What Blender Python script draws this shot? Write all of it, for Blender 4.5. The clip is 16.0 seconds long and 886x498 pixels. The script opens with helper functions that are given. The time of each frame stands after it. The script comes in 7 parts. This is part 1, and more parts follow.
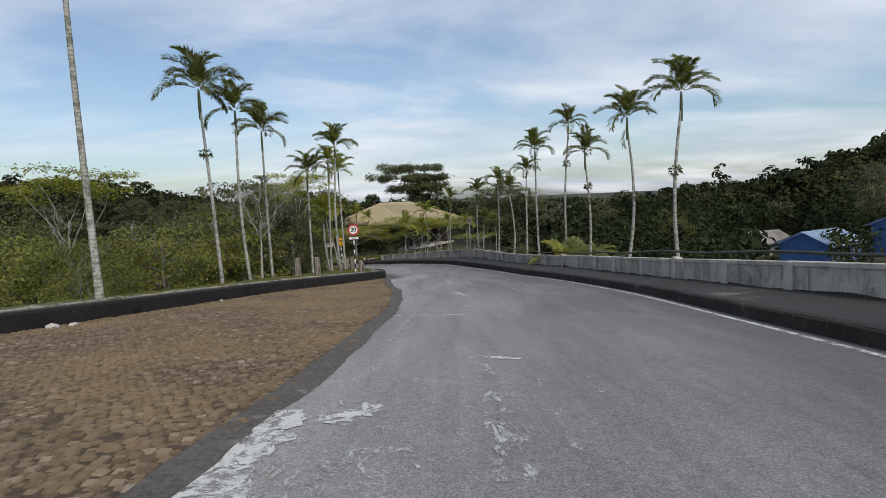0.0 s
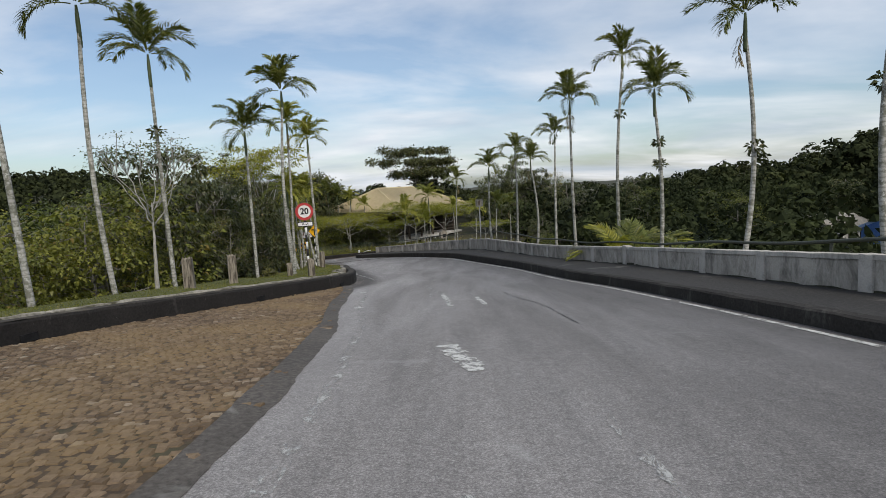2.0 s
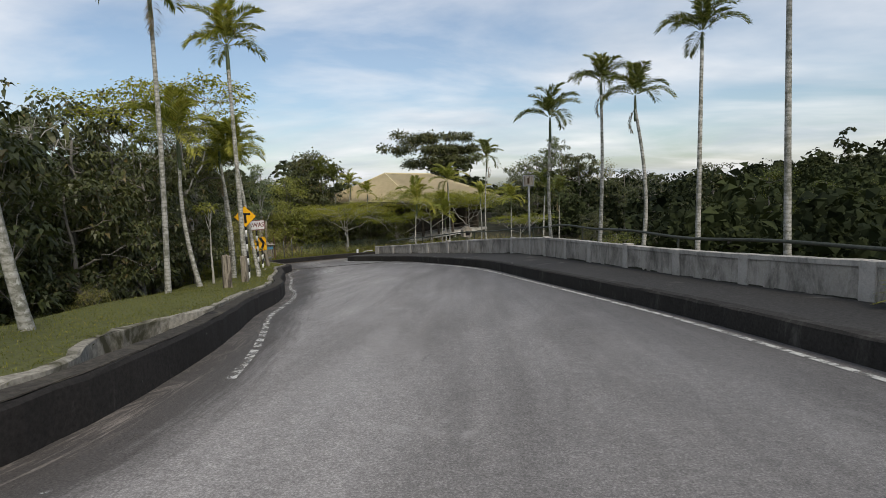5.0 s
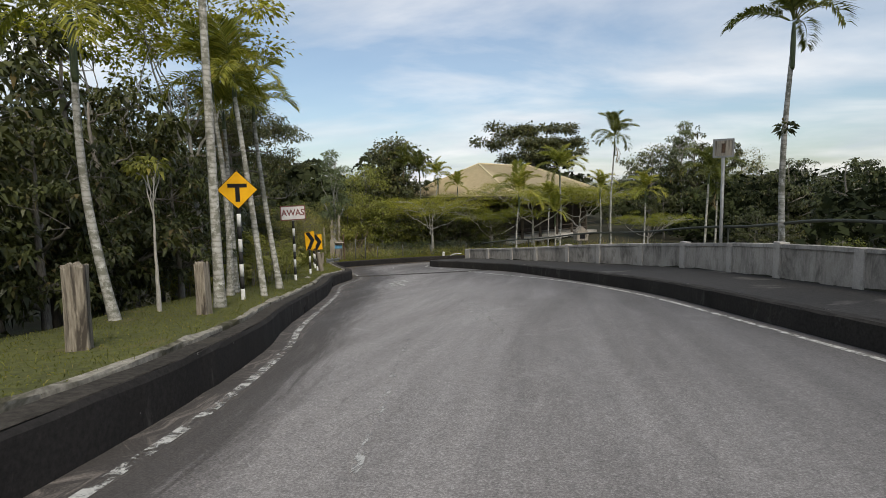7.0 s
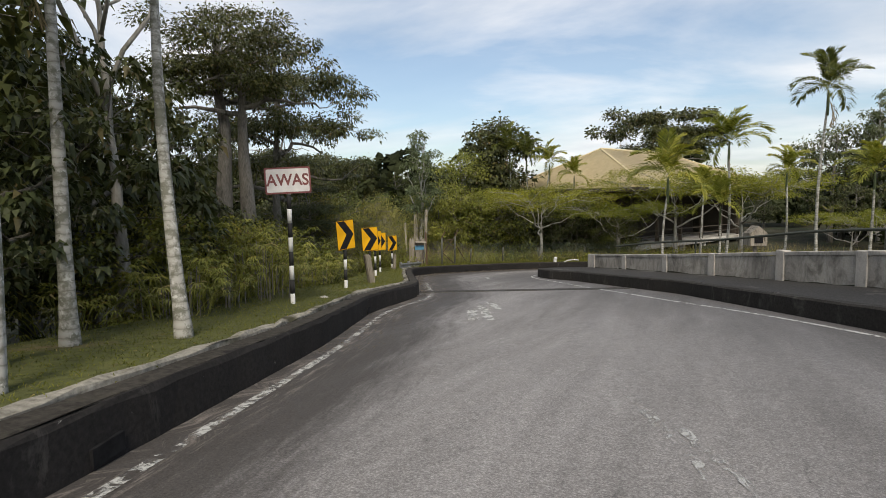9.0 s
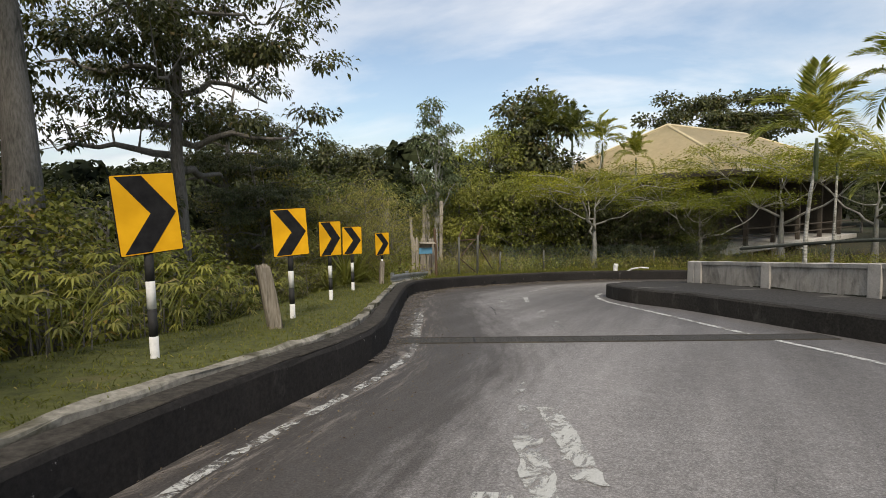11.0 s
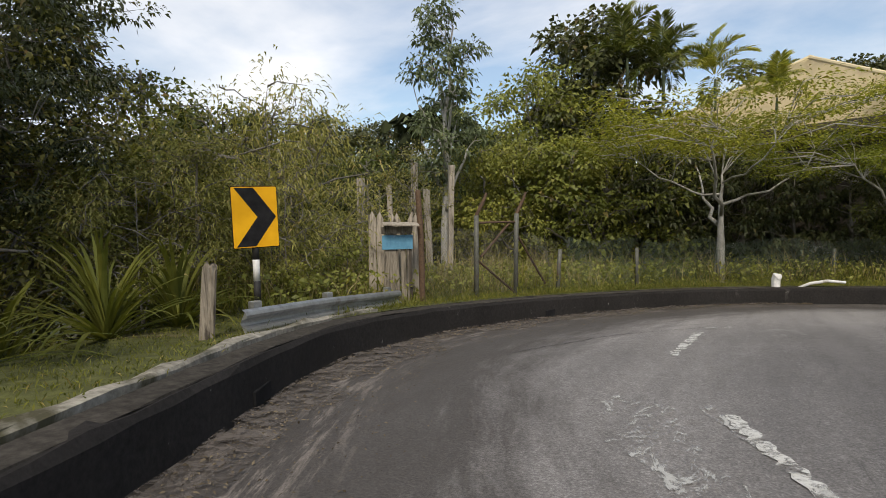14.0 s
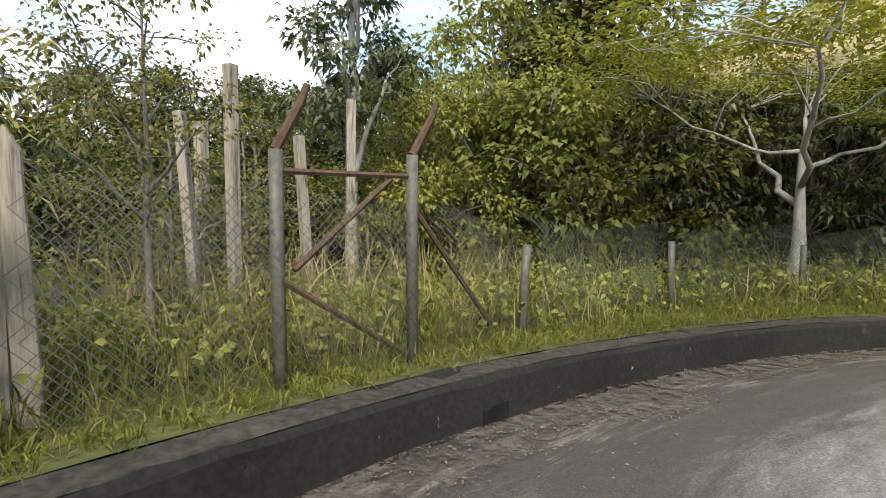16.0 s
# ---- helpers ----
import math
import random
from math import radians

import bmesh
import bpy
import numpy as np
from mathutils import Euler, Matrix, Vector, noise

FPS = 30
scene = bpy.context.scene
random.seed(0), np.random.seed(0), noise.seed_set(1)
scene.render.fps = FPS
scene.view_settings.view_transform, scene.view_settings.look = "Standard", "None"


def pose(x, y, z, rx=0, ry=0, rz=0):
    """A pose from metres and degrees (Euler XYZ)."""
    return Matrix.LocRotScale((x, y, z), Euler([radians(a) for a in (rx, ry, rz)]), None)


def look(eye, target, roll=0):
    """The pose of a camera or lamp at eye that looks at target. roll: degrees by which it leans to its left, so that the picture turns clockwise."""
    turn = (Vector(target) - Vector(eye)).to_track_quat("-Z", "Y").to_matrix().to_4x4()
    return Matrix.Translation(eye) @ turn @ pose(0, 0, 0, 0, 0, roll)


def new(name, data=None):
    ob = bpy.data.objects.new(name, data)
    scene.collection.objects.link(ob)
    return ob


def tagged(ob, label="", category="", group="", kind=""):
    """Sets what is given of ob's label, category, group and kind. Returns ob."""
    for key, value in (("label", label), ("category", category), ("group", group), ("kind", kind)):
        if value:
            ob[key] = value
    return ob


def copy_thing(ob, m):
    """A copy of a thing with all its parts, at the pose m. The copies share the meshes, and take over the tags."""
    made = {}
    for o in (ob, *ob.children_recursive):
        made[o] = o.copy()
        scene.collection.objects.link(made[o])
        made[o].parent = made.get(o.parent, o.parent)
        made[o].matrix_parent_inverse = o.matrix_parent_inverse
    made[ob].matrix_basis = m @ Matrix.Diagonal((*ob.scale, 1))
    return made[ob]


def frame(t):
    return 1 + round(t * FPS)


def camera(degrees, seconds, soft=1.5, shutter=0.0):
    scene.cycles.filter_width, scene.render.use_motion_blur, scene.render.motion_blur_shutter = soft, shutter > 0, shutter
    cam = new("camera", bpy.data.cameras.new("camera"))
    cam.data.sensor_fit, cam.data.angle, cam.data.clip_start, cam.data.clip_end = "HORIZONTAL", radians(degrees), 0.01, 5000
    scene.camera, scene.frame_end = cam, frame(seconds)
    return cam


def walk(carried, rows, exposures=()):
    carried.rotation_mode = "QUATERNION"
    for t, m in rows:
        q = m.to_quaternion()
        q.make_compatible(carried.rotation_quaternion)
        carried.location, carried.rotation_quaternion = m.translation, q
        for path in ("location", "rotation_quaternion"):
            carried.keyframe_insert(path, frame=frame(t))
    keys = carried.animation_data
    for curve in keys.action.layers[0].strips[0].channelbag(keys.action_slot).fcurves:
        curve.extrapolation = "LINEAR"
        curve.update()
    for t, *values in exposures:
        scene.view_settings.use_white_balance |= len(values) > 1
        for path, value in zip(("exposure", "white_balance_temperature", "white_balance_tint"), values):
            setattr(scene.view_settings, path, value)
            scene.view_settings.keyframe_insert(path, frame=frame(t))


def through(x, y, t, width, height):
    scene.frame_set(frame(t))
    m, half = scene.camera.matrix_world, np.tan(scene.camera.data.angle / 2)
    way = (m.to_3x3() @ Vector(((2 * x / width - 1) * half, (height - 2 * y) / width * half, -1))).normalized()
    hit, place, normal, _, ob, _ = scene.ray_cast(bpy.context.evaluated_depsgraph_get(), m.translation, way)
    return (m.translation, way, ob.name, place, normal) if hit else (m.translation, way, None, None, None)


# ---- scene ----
cam = camera(77.9, 16.0, soft=0.9)
PATH = [
    (0, (-0.03, 0.791, 1.23), (-0.029, 2.782, 1.045), -2.4),
    (0.5, (0.115, 3.117, 0.979), (0.106, 5.107, 0.782), -2.6),
    (1, (0.3, 5.527, 0.735), (0.277, 7.516, 0.529), -2.9),
    (1.5, (0.389, 8.068, 0.513), (0.359, 10.056, 0.298), -3.0),
    (2, (0.39, 10.611, 0.303), (0.355, 12.599, 0.083), -3.1),
    (2.5, (0.366, 13.148, 0.017), (0.324, 15.135, -0.202), -2.7),
    (3, (0.348, 15.709, -0.249), (0.297, 17.697, -0.468), -2.6),
    (3.5, (0.301, 18.266, -0.497), (0.238, 20.253, -0.717), -2.7),
    (3.7, (0.29, 19.274, -0.608), (0.214, 21.26, -0.83), -2.8),
    (5.8, (-0.906, 29.154, -1.5), (-1.036, 31.139, -1.715), -1.1),
    (6, (-1.095, 30.048, -1.597), (-1.26, 32.03, -1.81), -1.4),
    (6.5, (-1.55, 32.514, -1.815), (-1.831, 34.483, -2.023), -1.3),
    (7, (-1.9, 34.688, -2.056), (-2.322, 36.633, -2.256), -1.1),
    (7.5, (-2.363, 36.854, -2.271), (-2.898, 38.771, -2.468), -1.1),
    (8, (-3.041, 39.065, -2.501), (-3.656, 40.958, -2.692), -1.0),
    (8.2, (-3.22, 39.854, -2.61), (-3.874, 41.734, -2.798), -1.0),
    (10.3, (-5.902, 48.398, -3.408), (-6.79, 50.181, -3.58), -0.9),
    (10.5, (-6.232, 49.182, -3.51), (-7.117, 50.967, -3.676), -1.1),
    (11, (-6.952, 51.139, -3.718), (-7.842, 52.923, -3.884), -1.1),
    (11.5, (-7.67, 53.018, -3.942), (-8.569, 54.797, -4.109), -0.9),
    (12, (-8.389, 54.83, -4.184), (-9.303, 56.602, -4.347), -1.0),
    (12.5, (-9.175, 56.617, -4.421), (-10.109, 58.379, -4.575), -1.0),
    (13, (-9.9, 58.284, -4.65), (-10.86, 60.028, -4.79), -1.2),
    (13.5, (-10.688, 59.885, -4.798), (-11.667, 61.623, -4.938), -1.1),
    (14, (-11.439, 61.403, -4.943), (-12.429, 63.135, -5.079), -1.2),
    (14.5, (-12.102, 62.872, -5.082), (-13.102, 64.599, -5.21), -1.2),
    (15, (-12.596, 64.35, -5.205), (-13.609, 66.07, -5.327), -1.4),
    (15.5, (-12.915, 65.913, -5.333), (-13.941, 67.626, -5.453), -1.6),
    (15.7, (-13.03, 66.55, -5.36), (-14.04, 68.272, -5.478), -1.4),
    (16, (-13.316, 67.7, -5.35), (-14.242, 69.466, -5.526), -0.8),
]
walk(cam, [(t, look(eye, target, roll)) for t, eye, target, roll in PATH], [(0, 0.46, 6450, 10), (3.5, 0.52, 6700, 10), (7, 0.58, 6850, 10), (10.5, 0.78, 7100, 11), (13.5, 0.78, 7000, 11), (15, 0.95, 6900, 11), (15.5, 1.33, 6850, 11), (16, 1.5, 6800, 10)])

# ---- sky and sun ----
SUN_EL, SUN_AZ = radians(46), radians(152)
world = bpy.data.worlds.new("sky")
scene.world = world
world.use_nodes = True
wn, wl = world.node_tree.nodes, world.node_tree.links
wn.clear()
w_out = wn.new("ShaderNodeOutputWorld")
w_bg = wn.new("ShaderNodeBackground")
w_sky = wn.new("ShaderNodeTexSky")
w_sky.sky_type = "NISHITA"
w_sky.sun_disc = False
w_sky.sun_elevation, w_sky.sun_rotation = SUN_EL, SUN_AZ
w_sky.dust_density = 1.5
w_sky.ozone_density = 2.0
w_co = wn.new("ShaderNodeTexCoord")
w_sep = wn.new("ShaderNodeSeparateXYZ")
wl.new(w_co.outputs["Generated"], w_sep.inputs[0])


def wmath(op, a, b=None, clamp=False):
    n = wn.new("ShaderNodeMath")
    n.operation, n.use_clamp = op, clamp
    for k, v in enumerate((a, b)):
        if v is None:
            continue
        if isinstance(v, (int, float)):
            n.inputs[k].default_value = v
        else:
            wl.new(v, n.inputs[k])
    return n.outputs[0]


# cloud sheet: the direction is laid onto a flat layer, so that the streaks narrow towards the horizon
w_up = wmath("ADD", wmath("MAXIMUM", w_sep.outputs["Z"], 0.0), 0.16)
w_cmb = wn.new("ShaderNodeCombineXYZ")
wl.new(wmath("DIVIDE", w_sep.outputs["X"], w_up), w_cmb.inputs[0])
wl.new(wmath("MULTIPLY", wmath("DIVIDE", w_sep.outputs["Y"], w_up), 1.0), w_cmb.inputs[1])
w_map = wn.new("ShaderNodeMapping")
w_map.inputs["Scale"].default_value = (0.5, 0.8, 1)
w_map.inputs["Rotation"].default_value = (0, 0, 0.35)
wl.new(w_cmb.outputs[0], w_map.inputs[0])
w_n1 = wn.new("ShaderNodeTexNoise")
w_n1.inputs["Scale"].default_value = 0.9
w_n1.inputs["Detail"].default_value = 9
w_n1.inputs["Roughness"].default_value = 0.55
w_n1.inputs["Distortion"].default_value = 0.4
wl.new(w_map.outputs[0], w_n1.inputs[0])
w_ramp = wn.new("ShaderNodeValToRGB")
w_ramp.color_ramp.elements[0].position, w_ramp.color_ramp.elements[0].color = 0.42, (0.1, 0.1, 0.1, 1)
w_ramp.color_ramp.elements[1].position, w_ramp.color_ramp.elements[1].color = 0.64, (0.9, 0.9, 0.9, 1)
wl.new(w_n1.outputs["Fac"], w_ramp.inputs[0])
w_n2 = wn.new("ShaderNodeTexNoise")
w_n2.inputs["Scale"].default_value = 1.7
w_n2.inputs["Detail"].default_value = 6
wl.new(w_map.outputs[0], w_n2.inputs[0])
w_cc = wn.new("ShaderNodeValToRGB")
w_cc.color_ramp.elements[0].position, w_cc.color_ramp.elements[0].color = 0.35, (0.52, 0.59, 0.69, 1)
w_cc.color_ramp.elements[1].position, w_cc.color_ramp.elements[1].color = 0.66, (0.93, 0.94, 0.97, 1)
wl.new(w_n2.outputs["Fac"], w_cc.inputs[0])
w_skys = wn.new("ShaderNodeMix")
w_skys.data_type, w_skys.blend_type = "RGBA", "MULTIPLY"
w_skys.inputs[0].default_value = 1.0
wl.new(w_sky.outputs[0], w_skys.inputs[6])
w_skys.inputs[7].default_value = (0.118, 0.122, 0.122, 1)
w_mix = wn.new("ShaderNodeMix")
w_mix.data_type = "RGBA"
wl.new(w_ramp.outputs[0], w_mix.inputs[0])
wl.new(w_skys.outputs[2], w_mix.inputs[6])
wl.new(w_cc.outputs[0], w_mix.inputs[7])
wl.new(w_mix.outputs[2], w_bg.inputs[0])
w_bg.inputs[1].default_value = 0.78
wl.new(w_bg.outputs[0], w_out.inputs[0])

sun = new("sun", bpy.data.lights.new("sun", "SUN"))
sun.data.energy, sun.data.angle, sun.data.color = 1.9, radians(18), (1.0, 0.94, 0.84)
sun.matrix_world = look((0, 0, 60), (0 - 60 * math.sin(SUN_AZ) / math.tan(SUN_EL), 0 - 60 * math.cos(SUN_AZ) / math.tan(SUN_EL), 0))


# ---- materials ----
def shade(name, rough=0.8, metal=0.0, spec=0.4):
    m = bpy.data.materials.new(name)
    m.use_nodes = True
    b = m.node_tree.nodes["Principled BSDF"]
    b.inputs["Roughness"].default_value, b.inputs["Metallic"].default_value = rough, metal
    b.inputs["Specular IOR Level"].default_value = spec
    return m, m.node_tree.nodes, m.node_tree.links, b


def nnoise(n, l, vec, scale, detail=4, rough=0.6, dist=0.0):
    t = n.new("ShaderNodeTexNoise")
    t.inputs["Scale"].default_value, t.inputs["Detail"].default_value = scale, detail
    t.inputs["Roughness"].default_value, t.inputs["Distortion"].default_value = rough, dist
    if vec is not None:
        l.new(vec, t.inputs[0])
    return t.outputs["Fac"]


def nramp(n, l, fac, stops):
    r = n.new("ShaderNodeValToRGB")
    els = r.color_ramp.elements
    while len(els) < len(stops):
        els.new(0.5)
    for e, (p, c) in zip(els, stops):
        e.position, e.color = p, (*c, 1) if len(c) == 3 else c
    l.new(fac, r.inputs[0])
    return r.outputs[0]


def nmix(n, l, fac, a, b, blend="MIX"):
    m = n.new("ShaderNodeMix")
    m.data_type, m.blend_type = "RGBA", blend
    for sock, v in ((m.inputs[0], fac), (m.inputs[6], a), (m.inputs[7], b)):
        if isinstance(v, (int, float)):
            sock.default_value = v
        elif isinstance(v, tuple):
            sock.default_value = (*v, 1)
        else:
            l.new(v, sock)
    return m.outputs[2]


def nmap(n, l, vec, scale=(1, 1, 1)):
    m = n.new("ShaderNodeMapping")
    m.inputs["Scale"].default_value = scale
    l.new(vec, m.inputs[0])
    return m.outputs[0]


def nbump(n, l, b, height, strength, dist=0.02):
    u = n.new("ShaderNodeBump")
    u.inputs["Strength"].default_value, u.inputs["Distance"].default_value = strength, dist
    l.new(height, u.inputs["Height"])
    l.new(u.outputs[0], b.inputs["Normal"])


def nobj(n):
    return n.new("ShaderNodeTexCoord").outputs["Object"]


def grey(v):
    return (v, v, v)


def surface(name, dark, light, fine=30.0, broad=2.0, rough=0.8, bump=0.3, stain=None, stain_at=(0.55, 0.7), stretch=(1, 1, 1), metal=0.0, spec=0.4, dist=0.01, stain_scale=None):
    """Grain between two colours, and stains of a third at a broader scale."""
    m, n, l, b = shade(name, rough, metal, spec)
    v = nmap(n, l, nobj(n), stretch)
    f = nnoise(n, l, v, fine, 6, 0.65)
    col = nramp(n, l, f, [(0.3, dark), (0.7, light)])
    if stain:
        f2 = nnoise(n, l, v, stain_scale or broad, 6, 0.6, 0.5)
        mask = nramp(n, l, f2, [(stain_at[0], grey(0)), (stain_at[1], grey(1))])
        col = nmix(n, l, mask, col, stain)
    f3 = nnoise(n, l, v, broad * 0.37, 3)
    col = nmix(n, l, 1.0, col, nramp(n, l, f3, [(0.25, grey(0.72)), (0.75, grey(1.15))]), "MULTIPLY")
    l.new(col, b.inputs["Base Color"])
    if bump:
        nbump(n, l, b, f, bump, dist)
    return m


def leaf_material(name, dark, light, rough=0.45, through=0.35, odd=None, gloss=0.22, broad=0.35, swing=0.0):
    """Leaves: each one a little different, with some light passing through."""
    m, n, l, b = shade(name, rough, 0, gloss)
    g = n.new("ShaderNodeNewGeometry")
    o = n.new("ShaderNodeObjectInfo")
    stops = [(0.0, dark), (0.75, light)]
    if odd:
        stops += [(0.93, light), (0.97, odd)]
    col = nramp(n, l, g.outputs["Random Per Island"], stops)
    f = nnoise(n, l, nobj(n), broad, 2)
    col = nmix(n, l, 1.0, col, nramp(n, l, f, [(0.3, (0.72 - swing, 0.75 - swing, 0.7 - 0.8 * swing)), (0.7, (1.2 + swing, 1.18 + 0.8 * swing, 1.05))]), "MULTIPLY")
    col = nmix(n, l, 1.0, col, nramp(n, l, o.outputs["Random"], [(0, (0.82, 0.86, 0.82)), (1, (1.18, 1.1, 1.0))]), "MULTIPLY")
    l.new(col, b.inputs["Base Color"])
    t = n.new("ShaderNodeBsdfTranslucent")
    l.new(nmix(n, l, 1.0, col, (1.25, 1.25, 0.7), "MULTIPLY"), t.inputs[0])
    ms = n.new("ShaderNodeMixShader")
    ms.inputs[0].default_value = through
    l.new(b.outputs[0], ms.inputs[1])
    l.new(t.outputs[0], ms.inputs[2])
    l.new(ms.outputs[0], n["Material Output"].inputs[0])
    return m


def asphalt_material():
    m, n, l, b = shade("asphalt", 0.72, 0, 0.45)
    v = nobj(n)
    f = nnoise(n, l, v, 62, 5, 0.8)
    col = nramp(n, l, f, [(0.3, (0.083, 0.077, 0.074)), (0.5, (0.197, 0.186, 0.18)), (0.7, (0.42, 0.4, 0.387))])
    # coarse grain, and worn wheel tracks drawn out along the road
    f2 = nnoise(n, l, v, 14, 6, 0.8)
    col = nmix(n, l, 1.0, col, nramp(n, l, f2, [(0.34, grey(0.76)), (0.5, grey(0.94)), (0.66, grey(1.16))]), "MULTIPLY")
    s1 = nnoise(n, l, nmap(n, l, v, (0.7, 0.09, 1)), 1.0, 5, 0.6, 0.4)
    col = nmix(n, l, 1.0, col, nramp(n, l, s1, [(0.3, grey(0.78)), (0.7, grey(1.3))]), "MULTIPLY")
    s4 = nnoise(n, l, nmap(n, l, v, (3.5, 0.16, 1)), 1.0, 6, 0.6, 0.3)
    col = nmix(n, l, 1.0, col, nramp(n, l, s4, [(0.35, grey(0.9)), (0.65, grey(1.07))]), "MULTIPLY")
    s2 = nnoise(n, l, v, 1.1, 6, 0.65, 0.8)
    col = nmix(n, l, nramp(n, l, s2, [(0.62, grey(0)), (0.72, grey(0.45))]), col, (0.34, 0.332, 0.322))
    s3 = nnoise(n, l, nmap(n, l, v, (3.2, 0.5, 1)), 1.6, 7, 0.75, 1.2)
    col = nmix(n, l, nramp(n, l, s3, [(0.3, grey(0.6)), (0.37, grey(0))]), col, (0.05, 0.048, 0.047))
    # glare on the road put into the colour: it dims towards the footpath
    lane = n.new("ShaderNodeUVMap")
    lane.uv_map = "path_side"
    ls = n.new("ShaderNodeSeparateXYZ")
    l.new(lane.outputs[0], ls.inputs[0])
    la = n.new("ShaderNodeMath")
    la.operation = "MULTIPLY_ADD"
    l.new(s2, la.inputs[0])
    la.inputs[1].default_value = 1.4
    l.new(ls.outputs[0], la.inputs[2])
    sheen = n.new("ShaderNodeMapRange")
    sheen.inputs[1].default_value, sheen.inputs[2].default_value = 1.4, 5.6
    l.new(la.outputs[0], sheen.inputs[0])
    col = nmix(n, l, 1.0, col, nramp(n, l, sheen.outputs[0], [(0.0, grey(0.54)), (1.0, grey(1.08))]), "MULTIPLY")
    # damp grime and silt washed down along the kerbs, in drawn-out streaks
    for layer, far in (("kerb_side", 2.25), ("path_side", 0.7)):
        u = n.new("ShaderNodeUVMap")
        u.uv_map = layer
        sp = n.new("ShaderNodeSeparateXYZ")
        l.new(u.outputs[0], sp.inputs[0])
        streak = nnoise(n, l, nmap(n, l, u.outputs[0], (2.6, 0.4, 1)), 1.5, 9, 0.75, 0.2)
        edge = n.new("ShaderNodeMath")
        edge.operation = "MULTIPLY_ADD"
        l.new(streak, edge.inputs[0])
        edge.inputs[1].default_value = -1.15 * far
        l.new(sp.outputs[0], edge.inputs[2])
        edge2 = n.new("ShaderNodeMapRange")
        edge2.inputs[1].default_value, edge2.inputs[2].default_value = -0.8, far - 1.2
        edge2.inputs[3].default_value, edge2.inputs[4].default_value = 0.0, 1.0
        l.new(edge.outputs[0], edge2.inputs[0])
        mask = nramp(n, l, edge2.outputs[0], [(0.0, grey(0.95)), (0.5, grey(0.85)), (1.0, grey(0))])
        grime = nramp(n, l, f, [(0.3, (0.018, 0.0155, 0.014)), (0.7, (0.08, 0.069, 0.06))])
        col = nmix(n, l, mask, col, grime)
        if layer == "kerb_side":
            lie = nramp(n, l, sp.outputs[0], [(0.0, grey(0.25)), (0.12, grey(0.8)), (0.55, grey(1)), (1.0, grey(0.0))])
            st2 = nnoise(n, l, nmap(n, l, u.outputs[0], (4.5, 0.5, 1)), 1.9, 12, 0.82, 0.15)
            sand = nramp(n, l, st2, [(0.5, grey(0)), (0.6, grey(0.85))])
            tone = nramp(n, l, f, [(0.3, (0.14, 0.115, 0.098)), (0.7, (0.37, 0.33, 0.29))])
            col = nmix(n, l, nmix(n, l, 1.0, lie, sand, "MULTIPLY"), col, tone)
    l.new(col, b.inputs["Base Color"])
    l.new(nramp(n, l, s1, [(0.3, grey(0.82)), (0.7, grey(0.58))]), b.inputs["Roughness"])
    nbump(n, l, b, f, 0.6, 0.008)
    return m


def worn_paint(name, colour, cover=(0.42, 0.52), scale=9.0, drawn=(1, 1, 1)):
    """Road paint that has flaked away in patches."""
    m, n, l, b = shade(name, 0.65)
    v = nobj(n)
    f = nnoise(n, l, nmap(n, l, v, drawn), scale, 8, 0.78, 0.6)
    g = nnoise(n, l, v, 60, 4)
    l.new(nmix(n, l, nramp(n, l, g, [(0.3, grey(0.0)), (0.8, grey(1))]), tuple(c * 0.72 for c in colour), colour), b.inputs["Base Color"])
    t = n.new("ShaderNodeBsdfTransparent")
    ms = n.new("ShaderNodeMixShader")
    l.new(nramp(n, l, f, [(cover[0], grey(0)), (cover[1], grey(1))]), ms.inputs[0])
    l.new(t.outputs[0], ms.inputs[1])
    l.new(b.outputs[0], ms.inputs[2])
    l.new(ms.outputs[0], n["Material Output"].inputs[0])
    return m


def stone_material():
    """Small worn stones, each its own brown."""
    m, n, l, b = shade("cobble_stone", 0.88, 0, 0.25)
    g, o = n.new("ShaderNodeNewGeometry"), n.new("ShaderNodeObjectInfo")
    add = n.new("ShaderNodeMath")
    add.operation = "ADD"
    l.new(g.outputs["Random Per Island"], add.inputs[0])
    l.new(o.outputs["Random"], add.inputs[1])
    fr = n.new("ShaderNodeMath")
    fr.operation = "FRACT"
    l.new(add.outputs[0], fr.inputs[0])
    w = n.new("ShaderNodeNewGeometry").outputs["Position"]
    col = nramp(n, l, fr.outputs[0], [(0.0, (0.085, 0.06, 0.039)), (0.5, (0.145, 0.103, 0.066)), (0.94, (0.185, 0.135, 0.09)), (1.0, (0.27, 0.225, 0.17))])
    f = nnoise(n, l, w, 28, 5, 0.7)
    col = nmix(n, l, 1.0, col, nramp(n, l, f, [(0.3, grey(0.7)), (0.7, grey(1.2))]), "MULTIPLY")
    f2 = nnoise(n, l, w, 0.45, 4, 0.6)
    col = nmix(n, l, nramp(n, l, f2, [(0.42, grey(0)), (0.66, grey(0.75))]), col, (0.2, 0.14, 0.072))
    l.new(col, b.inputs["Base Color"])
    nbump(n, l, b, f, 0.4, 0.006)
    return m


